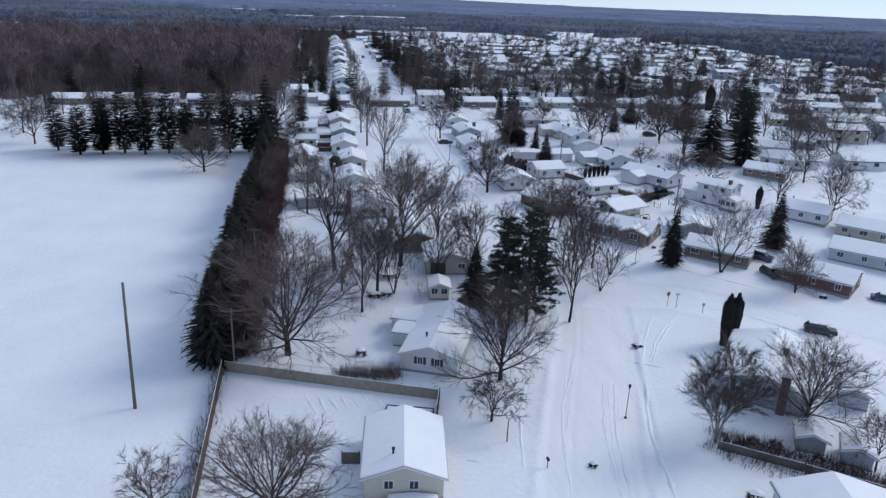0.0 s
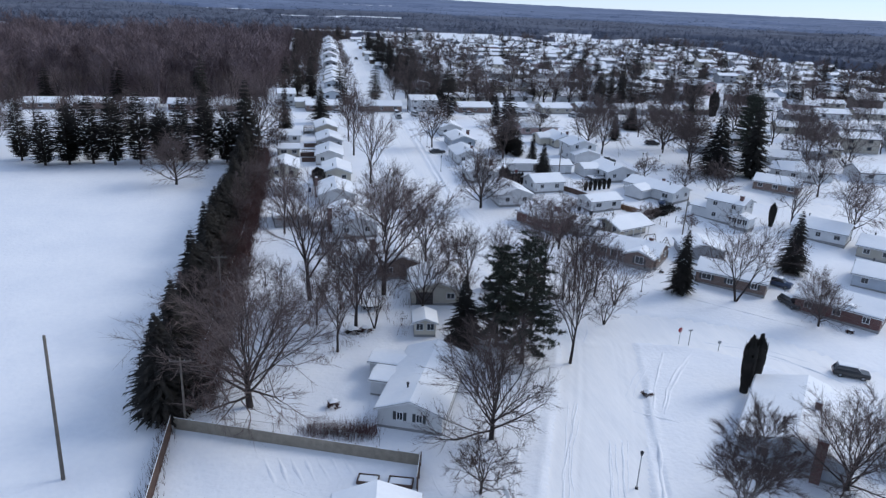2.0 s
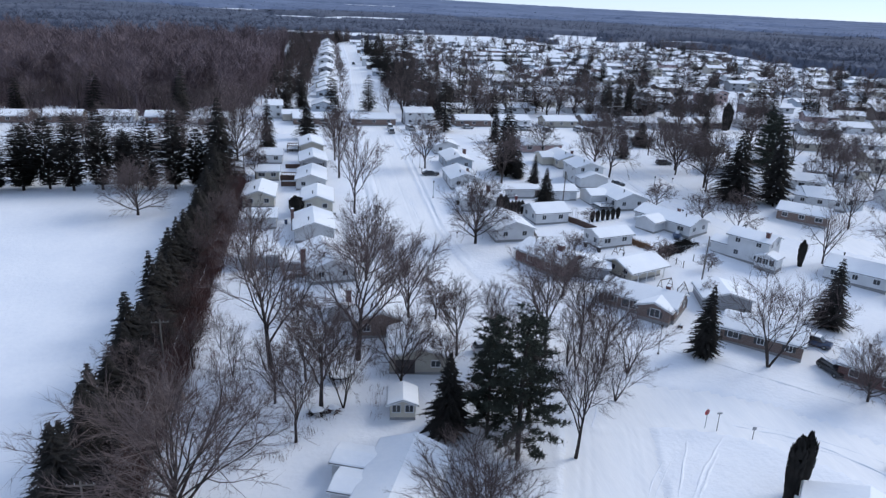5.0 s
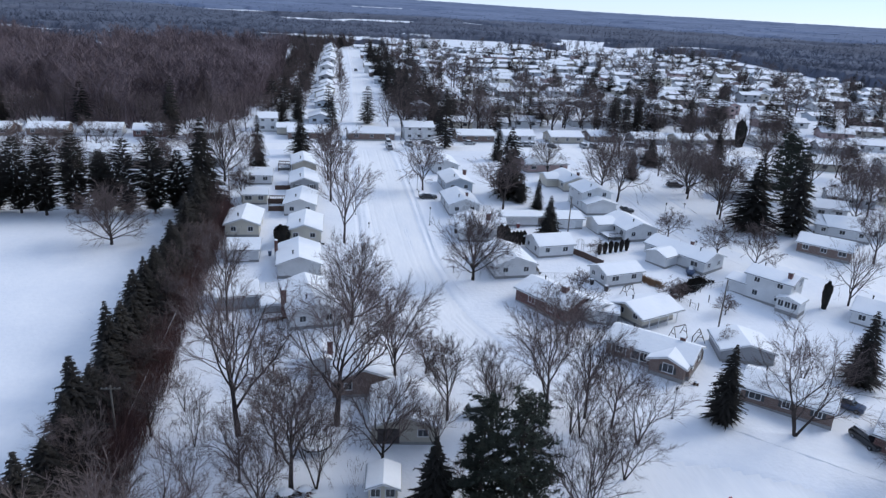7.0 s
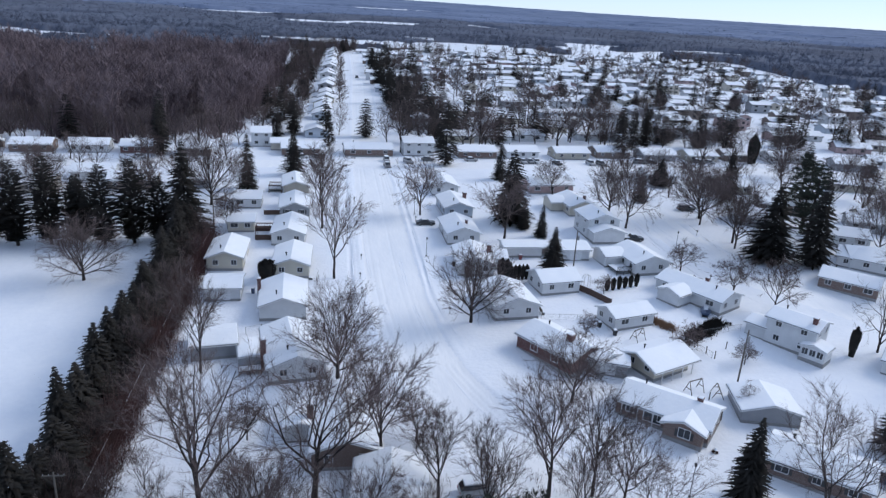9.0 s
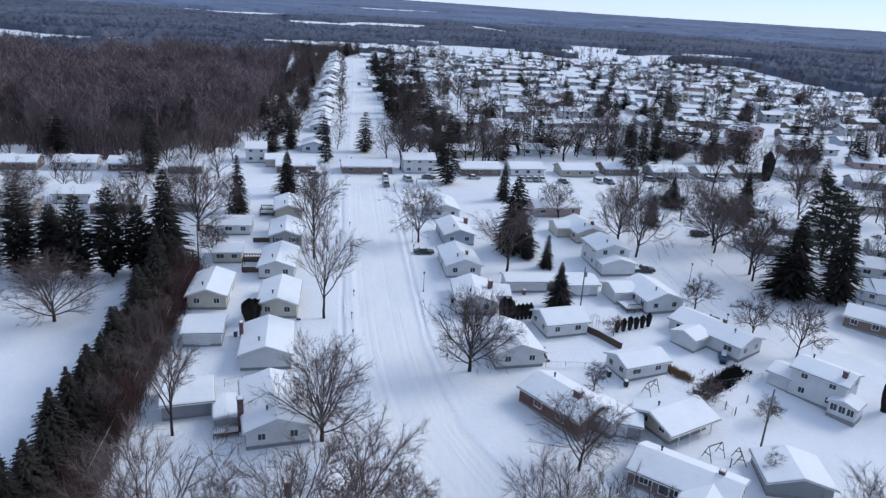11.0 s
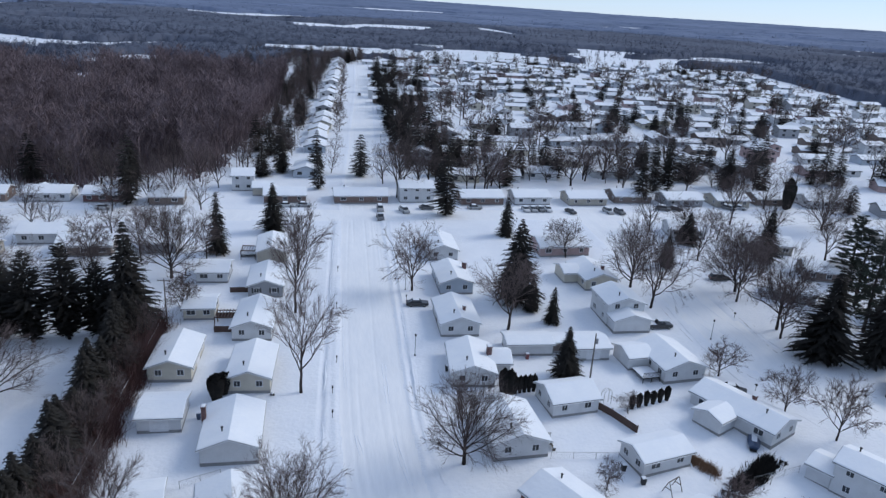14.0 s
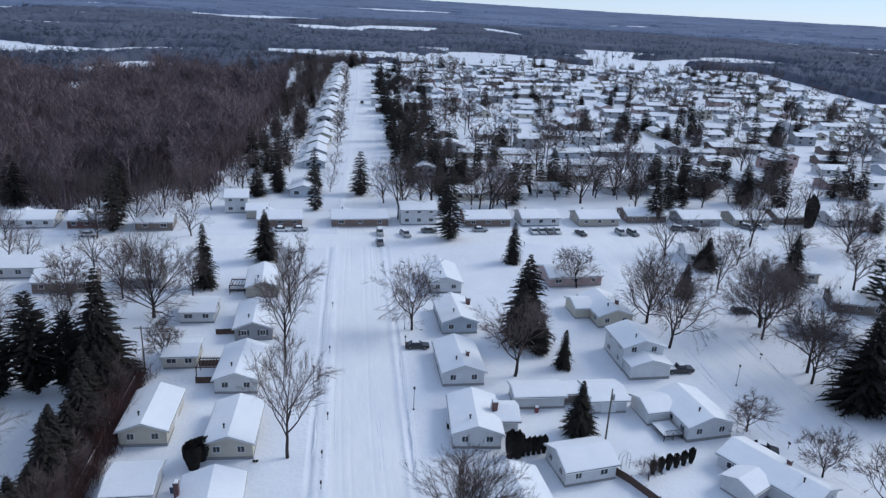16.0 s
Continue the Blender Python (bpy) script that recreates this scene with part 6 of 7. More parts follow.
def wire_fence(a, b, high=1.2, bay=3.0):
    a, b = site(*a), site(*b)
    n, ang = math.hypot(b[0] - a[0], b[1] - a[1]), math.degrees(math.atan2(b[1] - a[1], b[0] - a[0]))
    rise = relief(b[1]) - relief(a[1])
    root = thing("wire_fence", pose(a[0], a[1], relief(a[1]), 0, -math.degrees(math.atan2(rise, n)), ang), "thin galvanised wire fence with slim posts in snow", "fence")
    k = max(1, round(n / bay))
    for i in range(k + 1):
        part("fence_post", Shape().tube([(n * i / k, 0, -0.2), (n * i / k, 0, high + 0.06)], [0.035, 0.035], 6), STEEL, root)
    s = Shape().tube([(0, 0, high), (n, 0, high)], [0.025, 0.025], 5)
    for z in np.arange(0.2, high, 0.2):
        s.tube([(0, 0, z), (n, 0, z)], [0.006, 0.006], 3, False)
    for x in np.arange(0, n, 0.25):
        s.tube([(x, 0, 0), (x, 0, high)], [0.005, 0.005], 3, False)
    part("wire_mesh", s, STEEL, root)
    return root


board_fence((-13.4, 34), (-14.2, 68.6), 1.8, BROWN_WOOD, "long dark brown board fence beside the field")
board_fence((-14.0, 68.8), (12.0, 59.6), 1.4, TAN_WOOD, "tan board fence round a snowy back yard")
for a, b in (((-13.6, 71.5), (-13.5, 98.0)), ((-13.5, 98.1), (-13.4, 126.0)), ((-13.4, 126.1), (-13.8, 150.0)), ((-13.8, 150.1), (-14.2, 181.0))):
    board_fence(a, b, 1.7, BROWN_WOOD, "long dark red-brown board fence behind the back yards")
board_fence((12.05, 59.5), (11.2, 56.2), 1.7, BROWN_WOOD, "short dark return of a board fence")
board_fence((0.2, 50.6), (2.0, 50.3), 1.4, GREY_WOOD, "short weathered grey gate fence beside a cream house")
board_fence((41.0, 46.9), (48.0, 42.4), 1.0, GREY_WOOD, "dark weathered board fence with brush")
board_fence((48.1, 42.3), (58.0, 35.6), 1.0, GREY_WOOD, "dark weathered board fence with brush behind")
board_fence((62.7, 149.6), (64.4, 147.2), 1.3, BROWN_WOOD, "low dark garden fence")
board_fence((64.45, 147.1), (66.7, 142.6), 1.3, BROWN_WOOD, "low dark garden fence")
board_fence((61.8, 105.9), (67.5, 107.3), 1.5, GREY_WOOD, "short grey board fence between houses")
board_fence((-3.8, 178.9), (-0.1, 178.8), 1.2, BROWN_WOOD, "dark brown deck fence between house and garage")


def pergola(x, y, w, d, h, turn=0):
    """An open frame of posts, beams and slats over a deck."""
    X, Y = site(x, y)
    root = thing("pergola", pose(X, Y, ground_z(X, Y), 0, 0, turn), "dark brown wooden pergola between house and garage", "pergola")
    for sx in (-1, 1):
        for sy in (-1, 1):
            part("post", Shape().box(sx * (w / 2 - 0.1) - 0.07, sx * (w / 2 - 0.1) + 0.07, sy * (d / 2 - 0.1) - 0.07, sy * (d / 2 - 0.1) + 0.07, -0.2, h - 0.002), BROWN_WOOD, root)
        part("beam", Shape().box(-w / 2, w / 2, sx * (d / 2 - 0.1) - 0.06, sx * (d / 2 - 0.1) + 0.06, h, h + 0.18), BROWN_WOOD, root)
    n = int(w / 0.5)
    for i in range(n):
        u = -w / 2 + 0.2 + i * (w - 0.4) / (n - 1)
        part("slat", Shape().box(u - 0.05, u + 0.05, -d / 2 - 0.15, d / 2 + 0.15, h + 0.182, h + 0.30), BROWN_WOOD, root)


pergola(-1.9, 181.4, 3.8, 3.4, 2.3)
pergola(-2.6, 216.2, 3.4, 3.6, 2.0)
board_fence((-4.4, 184.5), (0.0, 184.4), 1.2, BROWN_WOOD, "dark brown deck fence between house and garage")
board_fence((-3.7, 196.5), (0.4, 196.5), 1.1, BROWN_WOOD, "dark brown fence between house and garage")
wire_fence((-8.5, 68.4), (2.2, 65.0))
wire_fence((2.3, 65.0), (8.2, 63.0))
wire_fence((15.4, 63.2), (18.2, 62.2))
wire_fence((51.3, 138.0), (61.2, 136.9))
wire_fence((-0.4, 136.8), (4.6, 138.6))
wire_fence((78.3, 130.0), (86.5, 131.5))
wire_fence((72.4, 131.2), (75.6, 122.8))


def utility_pole(x, y, high, arm=2.2, lean=(0, 0), turn=90.0, box=False, r=0.15):
    root = thing("utility_pole", spot(x, y, 0, 0), "tall weathered wooden utility pole standing in snow", "pole", "utility poles")
    part("pole", Shape().tube([(0, 0, -0.5), (lean[0] / 2, lean[1] / 2, high / 2), (lean[0], lean[1], high)], [r, r * 0.85, r * 0.7], 10), GREY_WOOD, root, smooth=True)
    if arm:
        m = pose(lean[0], lean[1], high - 0.4, 0, 0, turn)
        part("crossarm", Shape().box(-arm / 2, arm / 2, -0.06, 0.06, -0.06, 0.06), GREY_WOOD, root, m=m)
        for u in (-0.45, -0.2, 0.2, 0.45):
            part("insulator", Shape().tube([(u * arm, 0, 0.06), (u * arm, 0, 0.14), (u * arm, 0, 0.22)], [0.02, 0.05, 0.035], 8), STEEL, root, m=m)
    if box:
        part("transformer", Shape().tube([(0.32, 0, high - 1.9), (0.32, 0, high - 1.0)], [0.22, 0.22], 10), STEEL, root, "grey transformer can")
    return root


utility_pole(-23.1, 62.6, 15.8, 0, (0.1, 0.5), r=0.2)
utility_pole(-12.7, 68.6, 9.0, 2.4, turn=0, r=0.14)
utility_pole(-13.4, 95.2, 9.0, 2.2, turn=0, r=0.14)
utility_pole(-13.6, 182.8, 9.0, 2.4, turn=0, r=0.14)
utility_pole(64.3, 156.5, 9.5, 0, box=True)
utility_pole(75.0, 115.0, 9.5, 0, (0.2, 0.2), box=True)
utility_pole(88, 98.5, 9.0, 1.8)


def street_lamp(x, y, high=4.6):
    root = thing("street_lamp", spot(x, y, 0, 0), "slim street lamp post with a small lantern in snow", "street lamp", "street lamps")
    part("post", Shape().tube([(0, 0, -0.3), (0, 0, 0.5), (0, 0, high - 0.5)], [0.09, 0.07, 0.05], 8), STEEL, root)
    part("lantern", Shape().tube([(0, 0, high - 0.5), (0, 0, high - 0.1), (0, 0, high + 0.05)], [0.1, 0.2, 0.05], 8), DARK_METAL, root)
    part("base", Shape().tube([(0, 0, -0.2), (0, 0, 0.18)], [0.2, 0.16], 8), DARK_METAL, root)
    return root


street_lamp(33.3, 53.4)
street_lamp(55.0, 94.0, 4.8)
for x, y in ((35.3, 196), (34.6, 168), (17.3, 176), (95.4, 170)):
    street_lamp(x, y, 4.2)


def stop_sign(x, y):
    root = thing("stop_sign", spot(x, y, 200, 0), "red octagonal stop sign on a thin post", "sign")
    part("post", Shape().box(-0.03, 0.03, -0.03, 0.03, -0.3, 2.7), STEEL, root)
    ring = [(0.42 * math.cos(math.pi / 8 + i * math.pi / 4), 2.3 + 0.42 * math.sin(math.pi / 8 + i * math.pi / 4)) for i in range(8)]
    plate = part("plate", Shape().extrude(ring, -0.06, -0.035), RED_SIGN, root)
    part("bar", Shape().box(-0.28, 0.28, -0.066, -0.062, 2.2, 2.4), TRIM, plate, "plain white bar")


def small_post(name, x, y, high, label, category, top, mat):
    root = thing(name, spot(x, y, 0, 0), label, category)
    part("post", Shape().tube([(0, 0, -0.2), (0, 0, high)], [0.05, 0.045], 6), GREY_WOOD, root)
    part("box" if name == "mailbox" else "plate", Shape().box(-top[0] / 2, top[0] / 2, -top[1] / 2, top[1] / 2, high - 0.02, high + top[2], 0.05), mat, root)
    return root


stop_sign(52.6, 78.2)
small_post("street_sign", 53.8, 77.6, 2.4, "thin street name sign with a plain blade", "sign", (0.7, 0.04, 0.2), STEEL)
small_post("yard_sign", 57.2, 75.6, 1.3, "small sign on a post in the snow", "sign", (0.5, 0.06, 0.4), STEEL)
# A few stand in for small dark things too unclear to name.
for x, y in ((21.3, 47.0), (19.6, 150.5), (19.5, 157), (20.1, 166.5), (19.8, 187.5), (19.8, 206.5), (35.2, 141.5), (35.0, 190.5), (35.0, 207), (72.5, 240.5), (73.6, 240.3), (105.5, 178), (93.2, 152), (93.5, 198)):
    small_post("mailbox", x, y, 1.05, "dark mailbox on a post by the snowy street", "mailbox", (0.25, 0.5, 0.26), DARK_METAL)


def basketball_hoop(x, y, turn):
    root = thing("basketball_hoop", spot(x, y, turn, 0), "basketball hoop with a pale backboard beside the driveway", "basketball hoop")
    part("pole", Shape().tube([(0, 0, -0.3), (0, 0, 2.8), (0, -0.5, 3.2)], [0.07, 0.06, 0.05], 8), DARK_METAL, root)
    part("backboard", Shape().extrude([(-0.8, 2.9), (0.8, 2.9), (0.85, 3.4), (0.6, 3.75), (-0.6, 3.75), (-0.85, 3.4)], -0.62, -0.56), TRIM, root)
    part("rim", Shape().tube([(0.23 * math.cos(k * 0.5236), -0.88 + 0.23 * math.sin(k * 0.5236), 3.05) for k in range(13)], [0.012] * 13, 5), RED_SIGN, root)


basketball_hoop(18.2, 51.3, 100)


# ---- vehicles ----
def car(x, y, turn, colour, body="suv", snowy=True):
    """A car from lofted sections, with glass, wheels and lights."""
    long, wide, belt, top = dict(suv=(4.7, 1.85, 1.0, 1.68), sedan=(4.6, 1.8, 0.88, 1.42), pickup=(5.4, 1.9, 1.05, 1.75))[body]
    root = thing("car", spot(x, y, turn, 0.03), f"{colour} {'pickup truck' if body == 'pickup' else body} parked in the snow{' with snow on its roof' if snowy else ''}", "car", "parked cars")

    def loft(rows):
        """Rows of y, half width, low z, high z."""
        s, n = Shape(), 8
        v = []
        for yy, hw, z0, z1 in rows:
            v += [(-hw * 0.94, yy, z0), (hw * 0.94, yy, z0), (hw, yy, z0 + (z1 - z0) * 0.25), (hw, yy, z0 + (z1 - z0) * 0.75), (hw * 0.86, yy, z1), (-hw * 0.86, yy, z1), (-hw, yy, z0 + (z1 - z0) * 0.75), (-hw, yy, z0 + (z1 - z0) * 0.25)]
        k = len(rows)
        f = [tuple(range(n)), tuple(range(k * n - 1, (k - 1) * n - 1, -1))] + [(i * n + (j + 1) % n, i * n + j, (i + 1) * n + j, (i + 1) * n + (j + 1) % n) for i in range(k - 1) for j in range(n)]
        return s.add(v, f)

    a, b, w = -long / 2, long / 2, wide / 2
    part("body", loft([(a, w * 0.86, 0.4, belt * 0.82), (a + 0.12, w * 0.95, 0.3, belt * 0.93), (a + 1.0, w, 0.26, belt), (b - 0.7, w, 0.26, belt), (b - 0.1, w * 0.95, 0.3, belt * 0.96), (b, w * 0.88, 0.42, belt * 0.85)]), PAINTS[colour], root)
    c0, c1, c2, c3 = {"suv": (a + 1.15, a + 1.75, b - 0.55, b - 0.12), "sedan": (a + 1.3, a + 1.95, b - 1.35, b - 0.6), "pickup": (a + 1.4, a + 2.0, a + 3.1, a + 3.4)}[body]
    part("cabin_glass", loft([(c0, w * 0.8, belt - 0.02, belt + 0.02), (c1, w * 0.84, belt - 0.02, top - 0.06), (c2, w * 0.82, belt - 0.02, top - 0.06), (c3, w * 0.78, belt - 0.02, belt + 0.05)]), GLASS, root)
    roof = part("roof_panel", Shape().box(-w * 0.74, w * 0.74, c1 - 0.05, c2 + 0.05, top - 0.075, top, 0.05), PAINTS[colour], root)
    if snowy:
        part("snow_cover", Shape().box(-w * 0.7, w * 0.7, c1, c2, top + 0.003, top + 0.1, 0.06), ROOF_SNOW, roof)
    if body == "pickup":
        part("load_bed", Shape().box(-w * 0.84, w * 0.84, c3 + 0.1, b - 0.12, belt + 0.002, belt + 0.05, 0.03), ROOF_SNOW, root, "bed full of snow")
    for sx in (-1, 1):
        for yy in (a + 0.9, b - 0.95):
            wheel = part("wheel", Shape().tube([(sx * (w - 0.2), yy, 0.34), (sx * (w + 0.02), yy, 0.34)], [0.34, 0.34], 14), TYRE, root)
            part("rim", Shape().tube([(sx * (w + 0.021), yy, 0.34), (sx * (w + 0.035), yy, 0.34)], [0.2, 0.18], 10), STEEL, wheel)
        part("headlight", Shape().box(sx * w * 0.66 - 0.16, sx * w * 0.66 + 0.16, a - 0.015, a + 0.06, belt * 0.62, belt * 0.76), STEEL, root)
        part("tail_light", Shape().box(sx * w * 0.7 - 0.1, sx * w * 0.7 + 0.1, b - 0.06, b + 0.015, belt * 0.6, belt * 0.82), RED_SIGN, root)
    return root


for row in ((37.2, 188.2, 88, "black", "sedan"), (31.9, 244.5, 4, "grey", "pickup"), (32.2, 252.5, 2, "silver", "suv"), (39.7, 251, 20, "silver", "suv"), (47, 253.5, 88, "grey", "sedan"), (62.7, 253.6, 90, "silver", "sedan"),
            (93.8, 249.4, 15, "black", "sedan"), (106.6, 249.3, 10, "silver", "suv"), (110.2, 248.4, 14, "grey", "suv"), (126.6, 251, 60, "grey", "suv")):
    car(*row)
for row in ((131, 251, 60, "black", "sedan"), (150.6, 251, 40, "grey", "suv"), (155, 251.4, 40, "silver", "sedan"), (86.6, 175.2, 92, "black", "pickup"), (30.3, 97.7, 95, "silver", "suv"), (80.6, 93.4, 40, "blue", "suv"),
            (77.6, 86.7, 5, "black", "suv"), (71.5, 67.6, 60, "black", "suv"), (90.3, 75.2, 50, "blue", "sedan"), (3.1, 256.5, 92, "white", "sedan"), (8.5, 256.5, 90, "silver", "sedan"), (28, 500, 5, "black", "suv"),
            (-50, 254.5, 88, "white", "sedan"), (88.9, 152.2, 60, "black", "sedan"), (113.6, 197.4, 85, "black", "suv")):
    car(*row)
for i in range(4):
    car(79.2 + i * 2.5, 251.6, 3, ("white", "silver", "grey", "white")[i], "sedan")


# ---- yard things ----
def bush(x, y, r, high, mat, label, snowy=True, seed=0):
    """A rounded shrub of many shoots, with snow lying on it."""
    root = thing("bush", spot(x, y), label, "bush", "garden shrubs")
    q = random.Random(seed + int(x * 7 + y))
    v, f = [], []
    for i in range(260):
        a, e = q.uniform(0, 6.283), q.uniform(0.0, 1.45)
        d = Vector((math.cos(a) * math.cos(e) * r, math.sin(a) * math.cos(e) * r, math.sin(e) * high)) * q.uniform(0.55, 1.0)
        o = d.orthogonal().normalized() * 0.05
        p = d * 0.55
        v += [tuple(p - o), tuple(p + o), tuple(d)]
        f.append((3 * i, 3 * i + 1, 3 * i + 2))
    part("foliage", block_mesh("foliage", v, f, mat), None, root)
    if snowy:
        s, rings = Shape(), []
        for j in range(4):
            for k in range(9):
                w = r * 0.52 * (1 - j / 3.4) * (1 + 0.15 * math.sin(k * 2.3 + seed + j))
                rings.append((math.cos(k * 0.698) * w, math.sin(k * 0.698) * w, high * 0.72 + 0.1 * j))
        part("snow_cover", s.add(rings, [(j * 9 + k, j * 9 + (k + 1) % 9, j * 9 + 9 + (k + 1) % 9, j * 9 + 9 + k) for j in range(3) for k in range(9)] + [tuple(range(27, 36))]), ROOF_SNOW, root, smooth=True)
    return root


for i, (x, y, r, h) in enumerate(((3.4, 70.2, 1.2, 1.3), (6.2, 86.6, 1.6, 1.0), (8.2, 86.9, 1.4, 0.9), (73.2, 128.5, 1.0, 1.3), (74.4, 127.6, 0.9, 1.1), (85.4, 133.5, 0.9, 1.2), (83.6, 151.9, 0.7, 0.8),
                                  (26.2, 46.5, 0.7, 0.7), (42.0, 67.4, 1.1, 0.7), (40.2, 39.6, 1.3, 1.6), (80.6, 77.6, 0.9, 0.8), (9.6, 157.3, 0.5, 0.6), (62.6, 101.0, 0.6, 0.7), (76.2, 163.0, 0.7, 0.8))):
    bush(x, y, r, h, NEEDLE if i % 2 else BRUSH, "rounded garden shrub with snow lying on it", seed=i)


for i, (x, y, r, h) in enumerate(((45.6, 47.2, 1.0, 1.5), (47.6, 46.2, 1.1, 1.8), (44.0, 45.8, 0.8, 1.2), (50.8, 43.6, 0.9, 1.4), (52.0, 47.6, 1.0, 1.6), (57.2, 44.2, 1.0, 1.5))):
    bush(x, y, r, h, BRUSH, "leafless brown shrub beside a board fence", False, seed=40 + i)


def arbor(x, y, turn):
    root = thing("garden_arbor", spot(x, y, turn), "white wooden garden arbor in the snow", "arbor")
    for sx in (-0.8, 0.8):
        for sy in (-0.35, 0.35):
            part("post", Shape().box(sx - 0.05, sx + 0.05, sy - 0.05, sy + 0.05, -0.2, 2.1), TRIM, root)
    for sy in (-0.35, 0.35):
        part("arch", Shape().tube([(0.8 * math.cos(k * 0.3927), sy, 2.1 + 0.75 * math.sin(k * 0.3927)) for k in range(9)], [0.05] * 9, 5), TRIM, root)
    for k in range(1, 8):
        part("slat", Shape().box(0.8 * math.cos(k * 0.3927) - 0.03, 0.8 * math.cos(k * 0.3927) + 0.03, -0.3, 0.3, 2.12 + 0.75 * math.sin(k * 0.3927), 2.18 + 0.75 * math.sin(k * 0.3927)), TRIM, root)


def trampoline(x, y):
    root = thing("trampoline", spot(x, y), "round trampoline with a net, covered in snow", "trampoline")
    ring = [(1.9 * math.cos(k * 0.3927), 1.9 * math.sin(k * 0.3927)) for k in range(17)]
    part("rim", Shape().tube([(a, b, 0.85) for a, b in ring], [0.06] * 17, 6), DARK_METAL, root)
    part("snow_cover", Shape().tube([(0, 0, 0.84), (0, 0, 0.95), (0, 0, 1.0)], [1.8, 1.8, 1.5], 20), ROOF_SNOW, root)
    for k in range(0, 16, 2):
        a, b = ring[k]
        part("pole", Shape().tube([(a * 1.02, b * 1.02, -0.1), (a * 1.02, b * 1.02, 2.6)], [0.03, 0.03], 5), DARK_METAL, root)
    part("net_hoop", Shape().tube([(a, b, 2.6) for a, b in ring], [0.03] * 17, 5), DARK_METAL, root)


def bench(x, y, turn):
    root = thing("garden_bench", spot(x, y, turn), "dark garden bench with snow on the seat", "bench")
    part("seat", Shape().box(-0.8, 0.8, -0.25, 0.25, 0.4, 0.46), GREY_WOOD, root)
    part("backrest", Shape().box(-0.8, 0.8, 0.22, 0.28, 0.55, 0.95), GREY_WOOD, root)
    for sx in (-0.7, 0.7):
        part("leg", Shape().box(sx - 0.04, sx + 0.04, -0.22, 0.28, -0.1, 0.398), GREY_WOOD, root)
    part("snow_cover", Shape().box(-0.76, 0.76, -0.22, 0.2, 0.463, 0.58, 0.05), ROOF_SNOW, root)


def bin_(x, y, mat, label):
    root = thing("trash_bin", spot(x, y), label, "trash bin", "bins and boxes")
    part("body", Shape().add([(-0.26, -0.28, 0), (0.26, -0.28, 0), (0.26, 0.28, 0), (-0.26, 0.28, 0), (-0.32, -0.36, 1.0), (0.32, -0.36, 1.0), (0.32, 0.36, 1.0), (-0.32, 0.36, 1.0)],
                             [(3, 2, 1, 0), (4, 5, 6, 7), (0, 1, 5, 4), (1, 2, 6, 5), (2, 3, 7, 6), (3, 0, 4, 7)]), mat, root)
    part("lid", Shape().box(-0.34, 0.34, -0.38, 0.38, 1.002, 1.08, 0.03), mat, root)
    part("snow_cover", Shape().box(-0.3, 0.3, -0.34, 0.34, 1.083, 1.2, 0.05), ROOF_SNOW, root)


def covered_boat(x, y, turn):
    root = thing("covered_boat", spot(x, y, turn), "small boat under a blue tarpaulin in the snow", "boat")
    rows = [(-2.2, 0.25, 0.75), (-1.4, 0.8, 0.95), (0, 0.95, 1.05), (1.4, 0.9, 1.0), (2.1, 0.75, 0.85)]
    v = [(w * sx, yy, z) for yy, w, h in rows for sx, z in ((-0.7, 0.25), (0.7, 0.25), (1, 0.6), (0.0, h), (-1, 0.6))]
    f = [(0, 1, 2, 3, 4), (24, 23, 22, 21, 20)] + [(i * 5 + (j + 1) % 5, i * 5 + j, i * 5 + 5 + j, i * 5 + 5 + (j + 1) % 5) for i in range(4) for j in range(5)]
    part("tarpaulin", Shape().add(v, f), PAINTS["blue"], root)
    part("trailer", Shape().box(-0.5, 0.5, -1.6, 2.6, 0.1, 0.22), DARK_METAL, root)
    part("snow_cover", Shape().box(-0.4, 0.4, -1.2, 1.2, 1.06, 1.16, 0.06), ROOF_SNOW, root)


def swing_frame(x, y, turn, w=2.6, h=2.1):
    root = thing("swing_frame", spot(x, y, turn), "weathered timber play frame in a snowy yard", "play frame")
    part("beam", Shape().box(-w / 2, w / 2, -0.06, 0.06, h - 0.06, h + 0.06), GREY_WOOD, root)
    for sx in (-1, 1):
        for sy in (-1, 1):
            part("leg", Shape().tube([(sx * w / 2, sy * 0.9, -0.1), (sx * w / 2, sy * 0.05, h)], [0.06, 0.06], 5), GREY_WOOD, root)
        part("brace", Shape().box(sx * w / 2 - 0.04, sx * w / 2 + 0.04, -0.5, 0.5, 0.9, 1.0), GREY_WOOD, root)


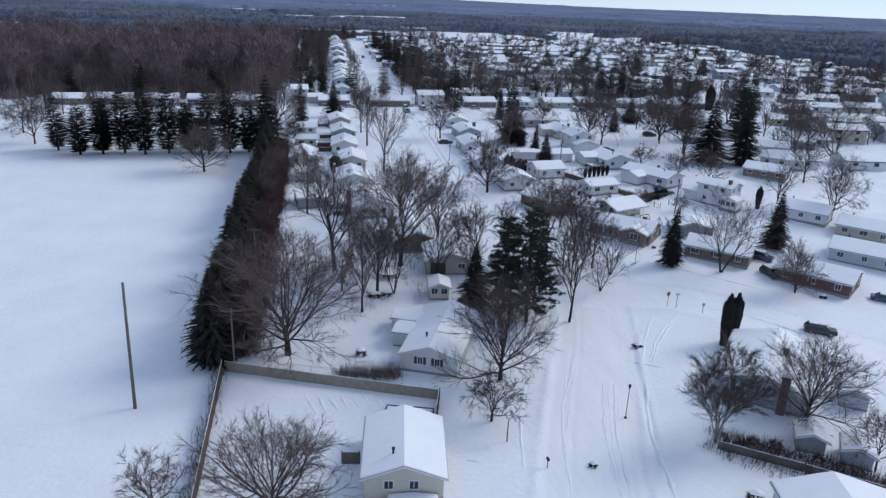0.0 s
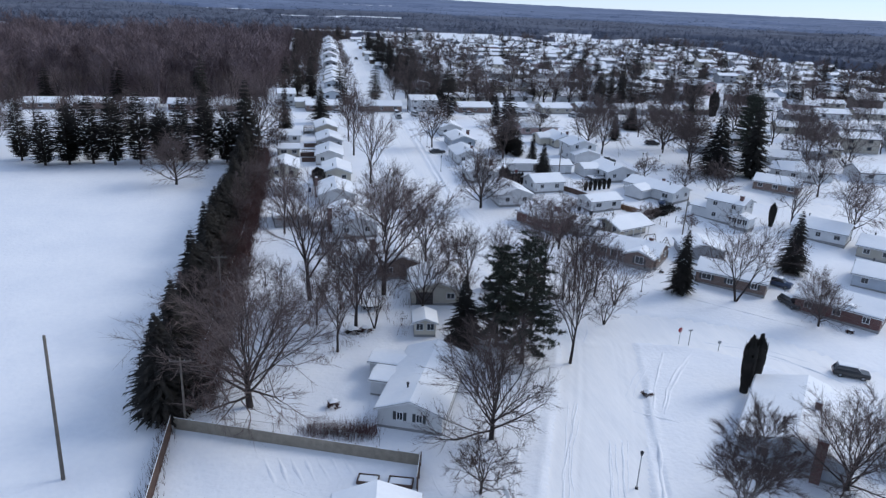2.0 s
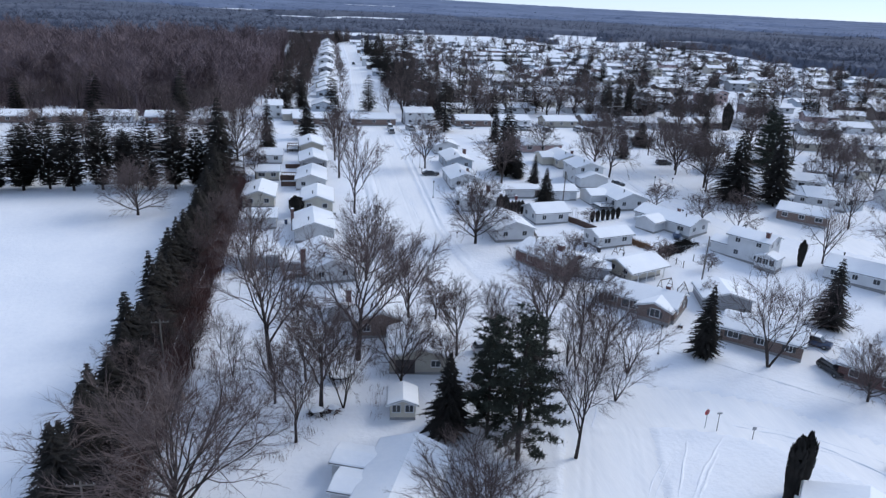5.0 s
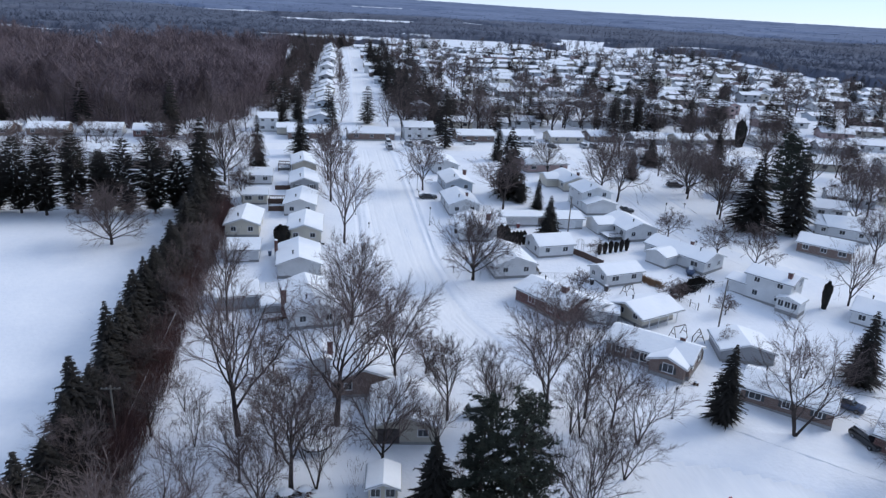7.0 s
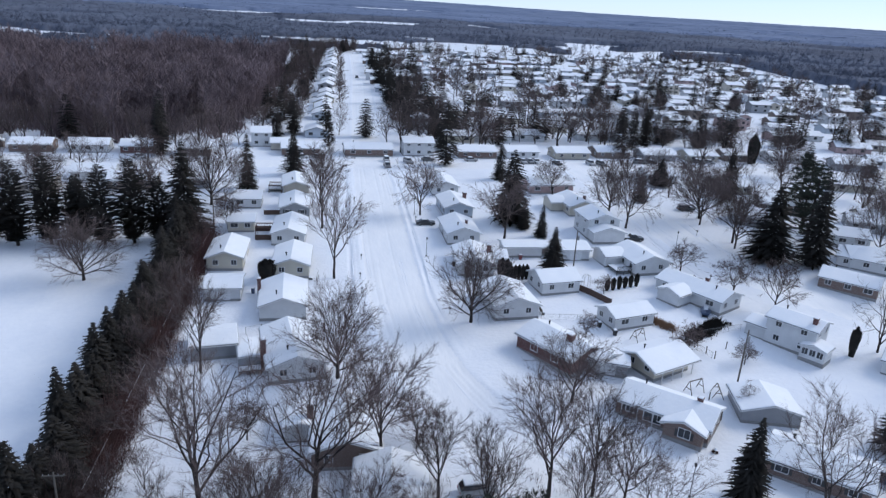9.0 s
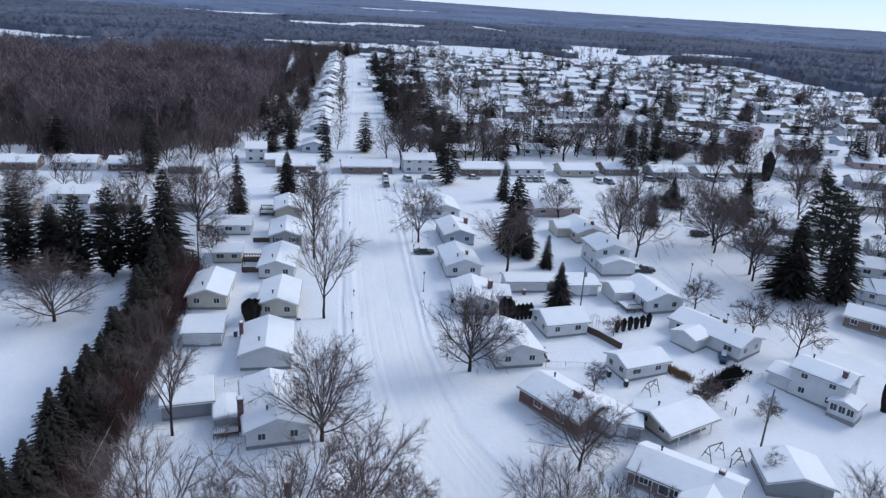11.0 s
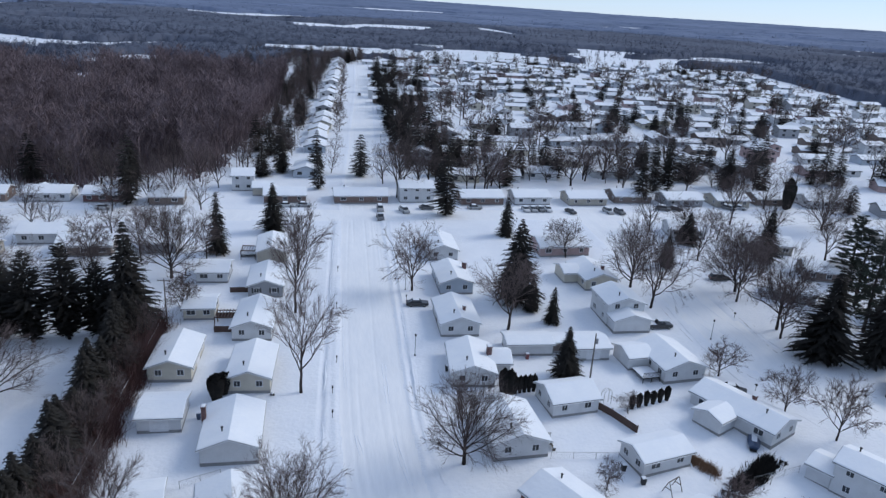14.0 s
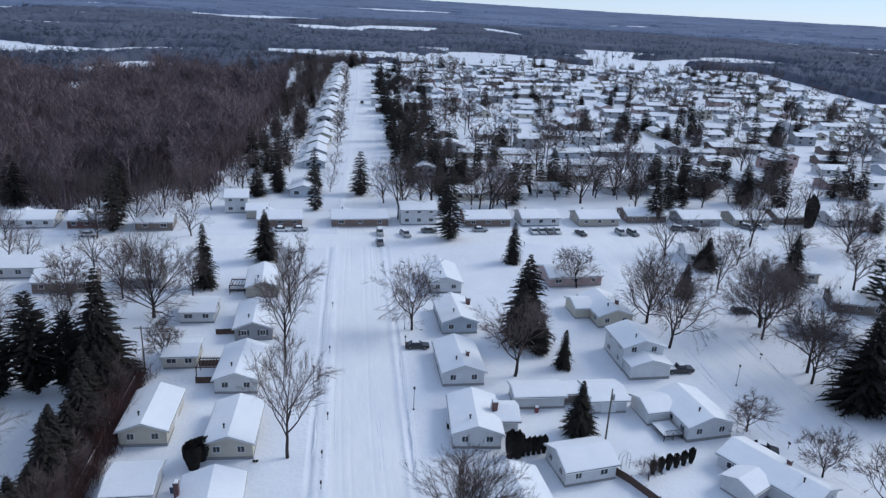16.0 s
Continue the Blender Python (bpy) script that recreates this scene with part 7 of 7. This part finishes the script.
def fence_posts(points):
    for x, y in points:
        root = thing("garden_post", spot(x, y), "thin dark post standing in the snow", "post", "garden posts")
        part("post", Shape().box(-0.06, 0.06, -0.06, 0.06, -0.2, 1.5, 0.02), GREY_WOOD, root)
        part("snow_cover", Shape().box(-0.06, 0.06, -0.06, 0.06, 1.503, 1.58, 0.03), ROOF_SNOW, root)


arbor(64.8, 150.4, 20)
trampoline(9.0, 93.6)
bench(52.4, 140.4, 90)
bench(84.9, 191.0, 10)
bin_(61.0, 134.6, DARK_METAL, "dark bin beside a garage, snow on its lid")
bin_(62.6, 131.6, DARK_METAL, "dark bin beside a garage wall, snow on its lid")
bin_(-1.0, 152.0, PAINTS["blue"], "blue wheeled bin between garage and house")
bin_(39.8, 162.5, DARK_METAL, "dark wheeled bin beside a house wall")
bin_(55.5, 165.4, PAINTS["red"], "red bin in front of a long garage")
covered_boat(84.0, 138.6, 150)
swing_frame(67.4, 114.2, 20)
swing_frame(70.4, 113.0, 70, 2.0, 1.6)
swing_frame(66.0, 129.8, 30, 2.2, 2.0)
fence_posts([(73.4, 128.2), (74.6, 126.4), (75.4, 124.2), (76.0, 122.6), (79.8, 125.4), (81.6, 122.0), (68.5, 112.0), (71.8, 111.5)])


def planter(x, y, turn, w, d):
    root = thing("raised_bed", spot(x, y, turn), "low dark timber raised bed filled with snow", "garden bed")
    for sy in (-1, 1):
        part("board", Shape().box(-w / 2, w / 2, sy * d / 2 - 0.05, sy * d / 2 + 0.05, -0.1, 0.45, 0.01), BROWN_WOOD, root)
        part("end_board", Shape().box(sy * (w / 2 - 0.05) - 0.05, sy * (w / 2 - 0.05) + 0.05, -d / 2 + 0.052, d / 2 - 0.052, -0.1, 0.44, 0.01), BROWN_WOOD, root)
    part("snow_fill", Shape().box(-w / 2 + 0.11, w / 2 - 0.11, -d / 2 + 0.06, d / 2 - 0.06, -0.1, 0.42, 0.12), ROOF_SNOW, root)
    return root


planter(6.6, 58.2, -15, 2.2, 1.3)
planter(9.8, 57.4, -15, 2.6, 1.3)
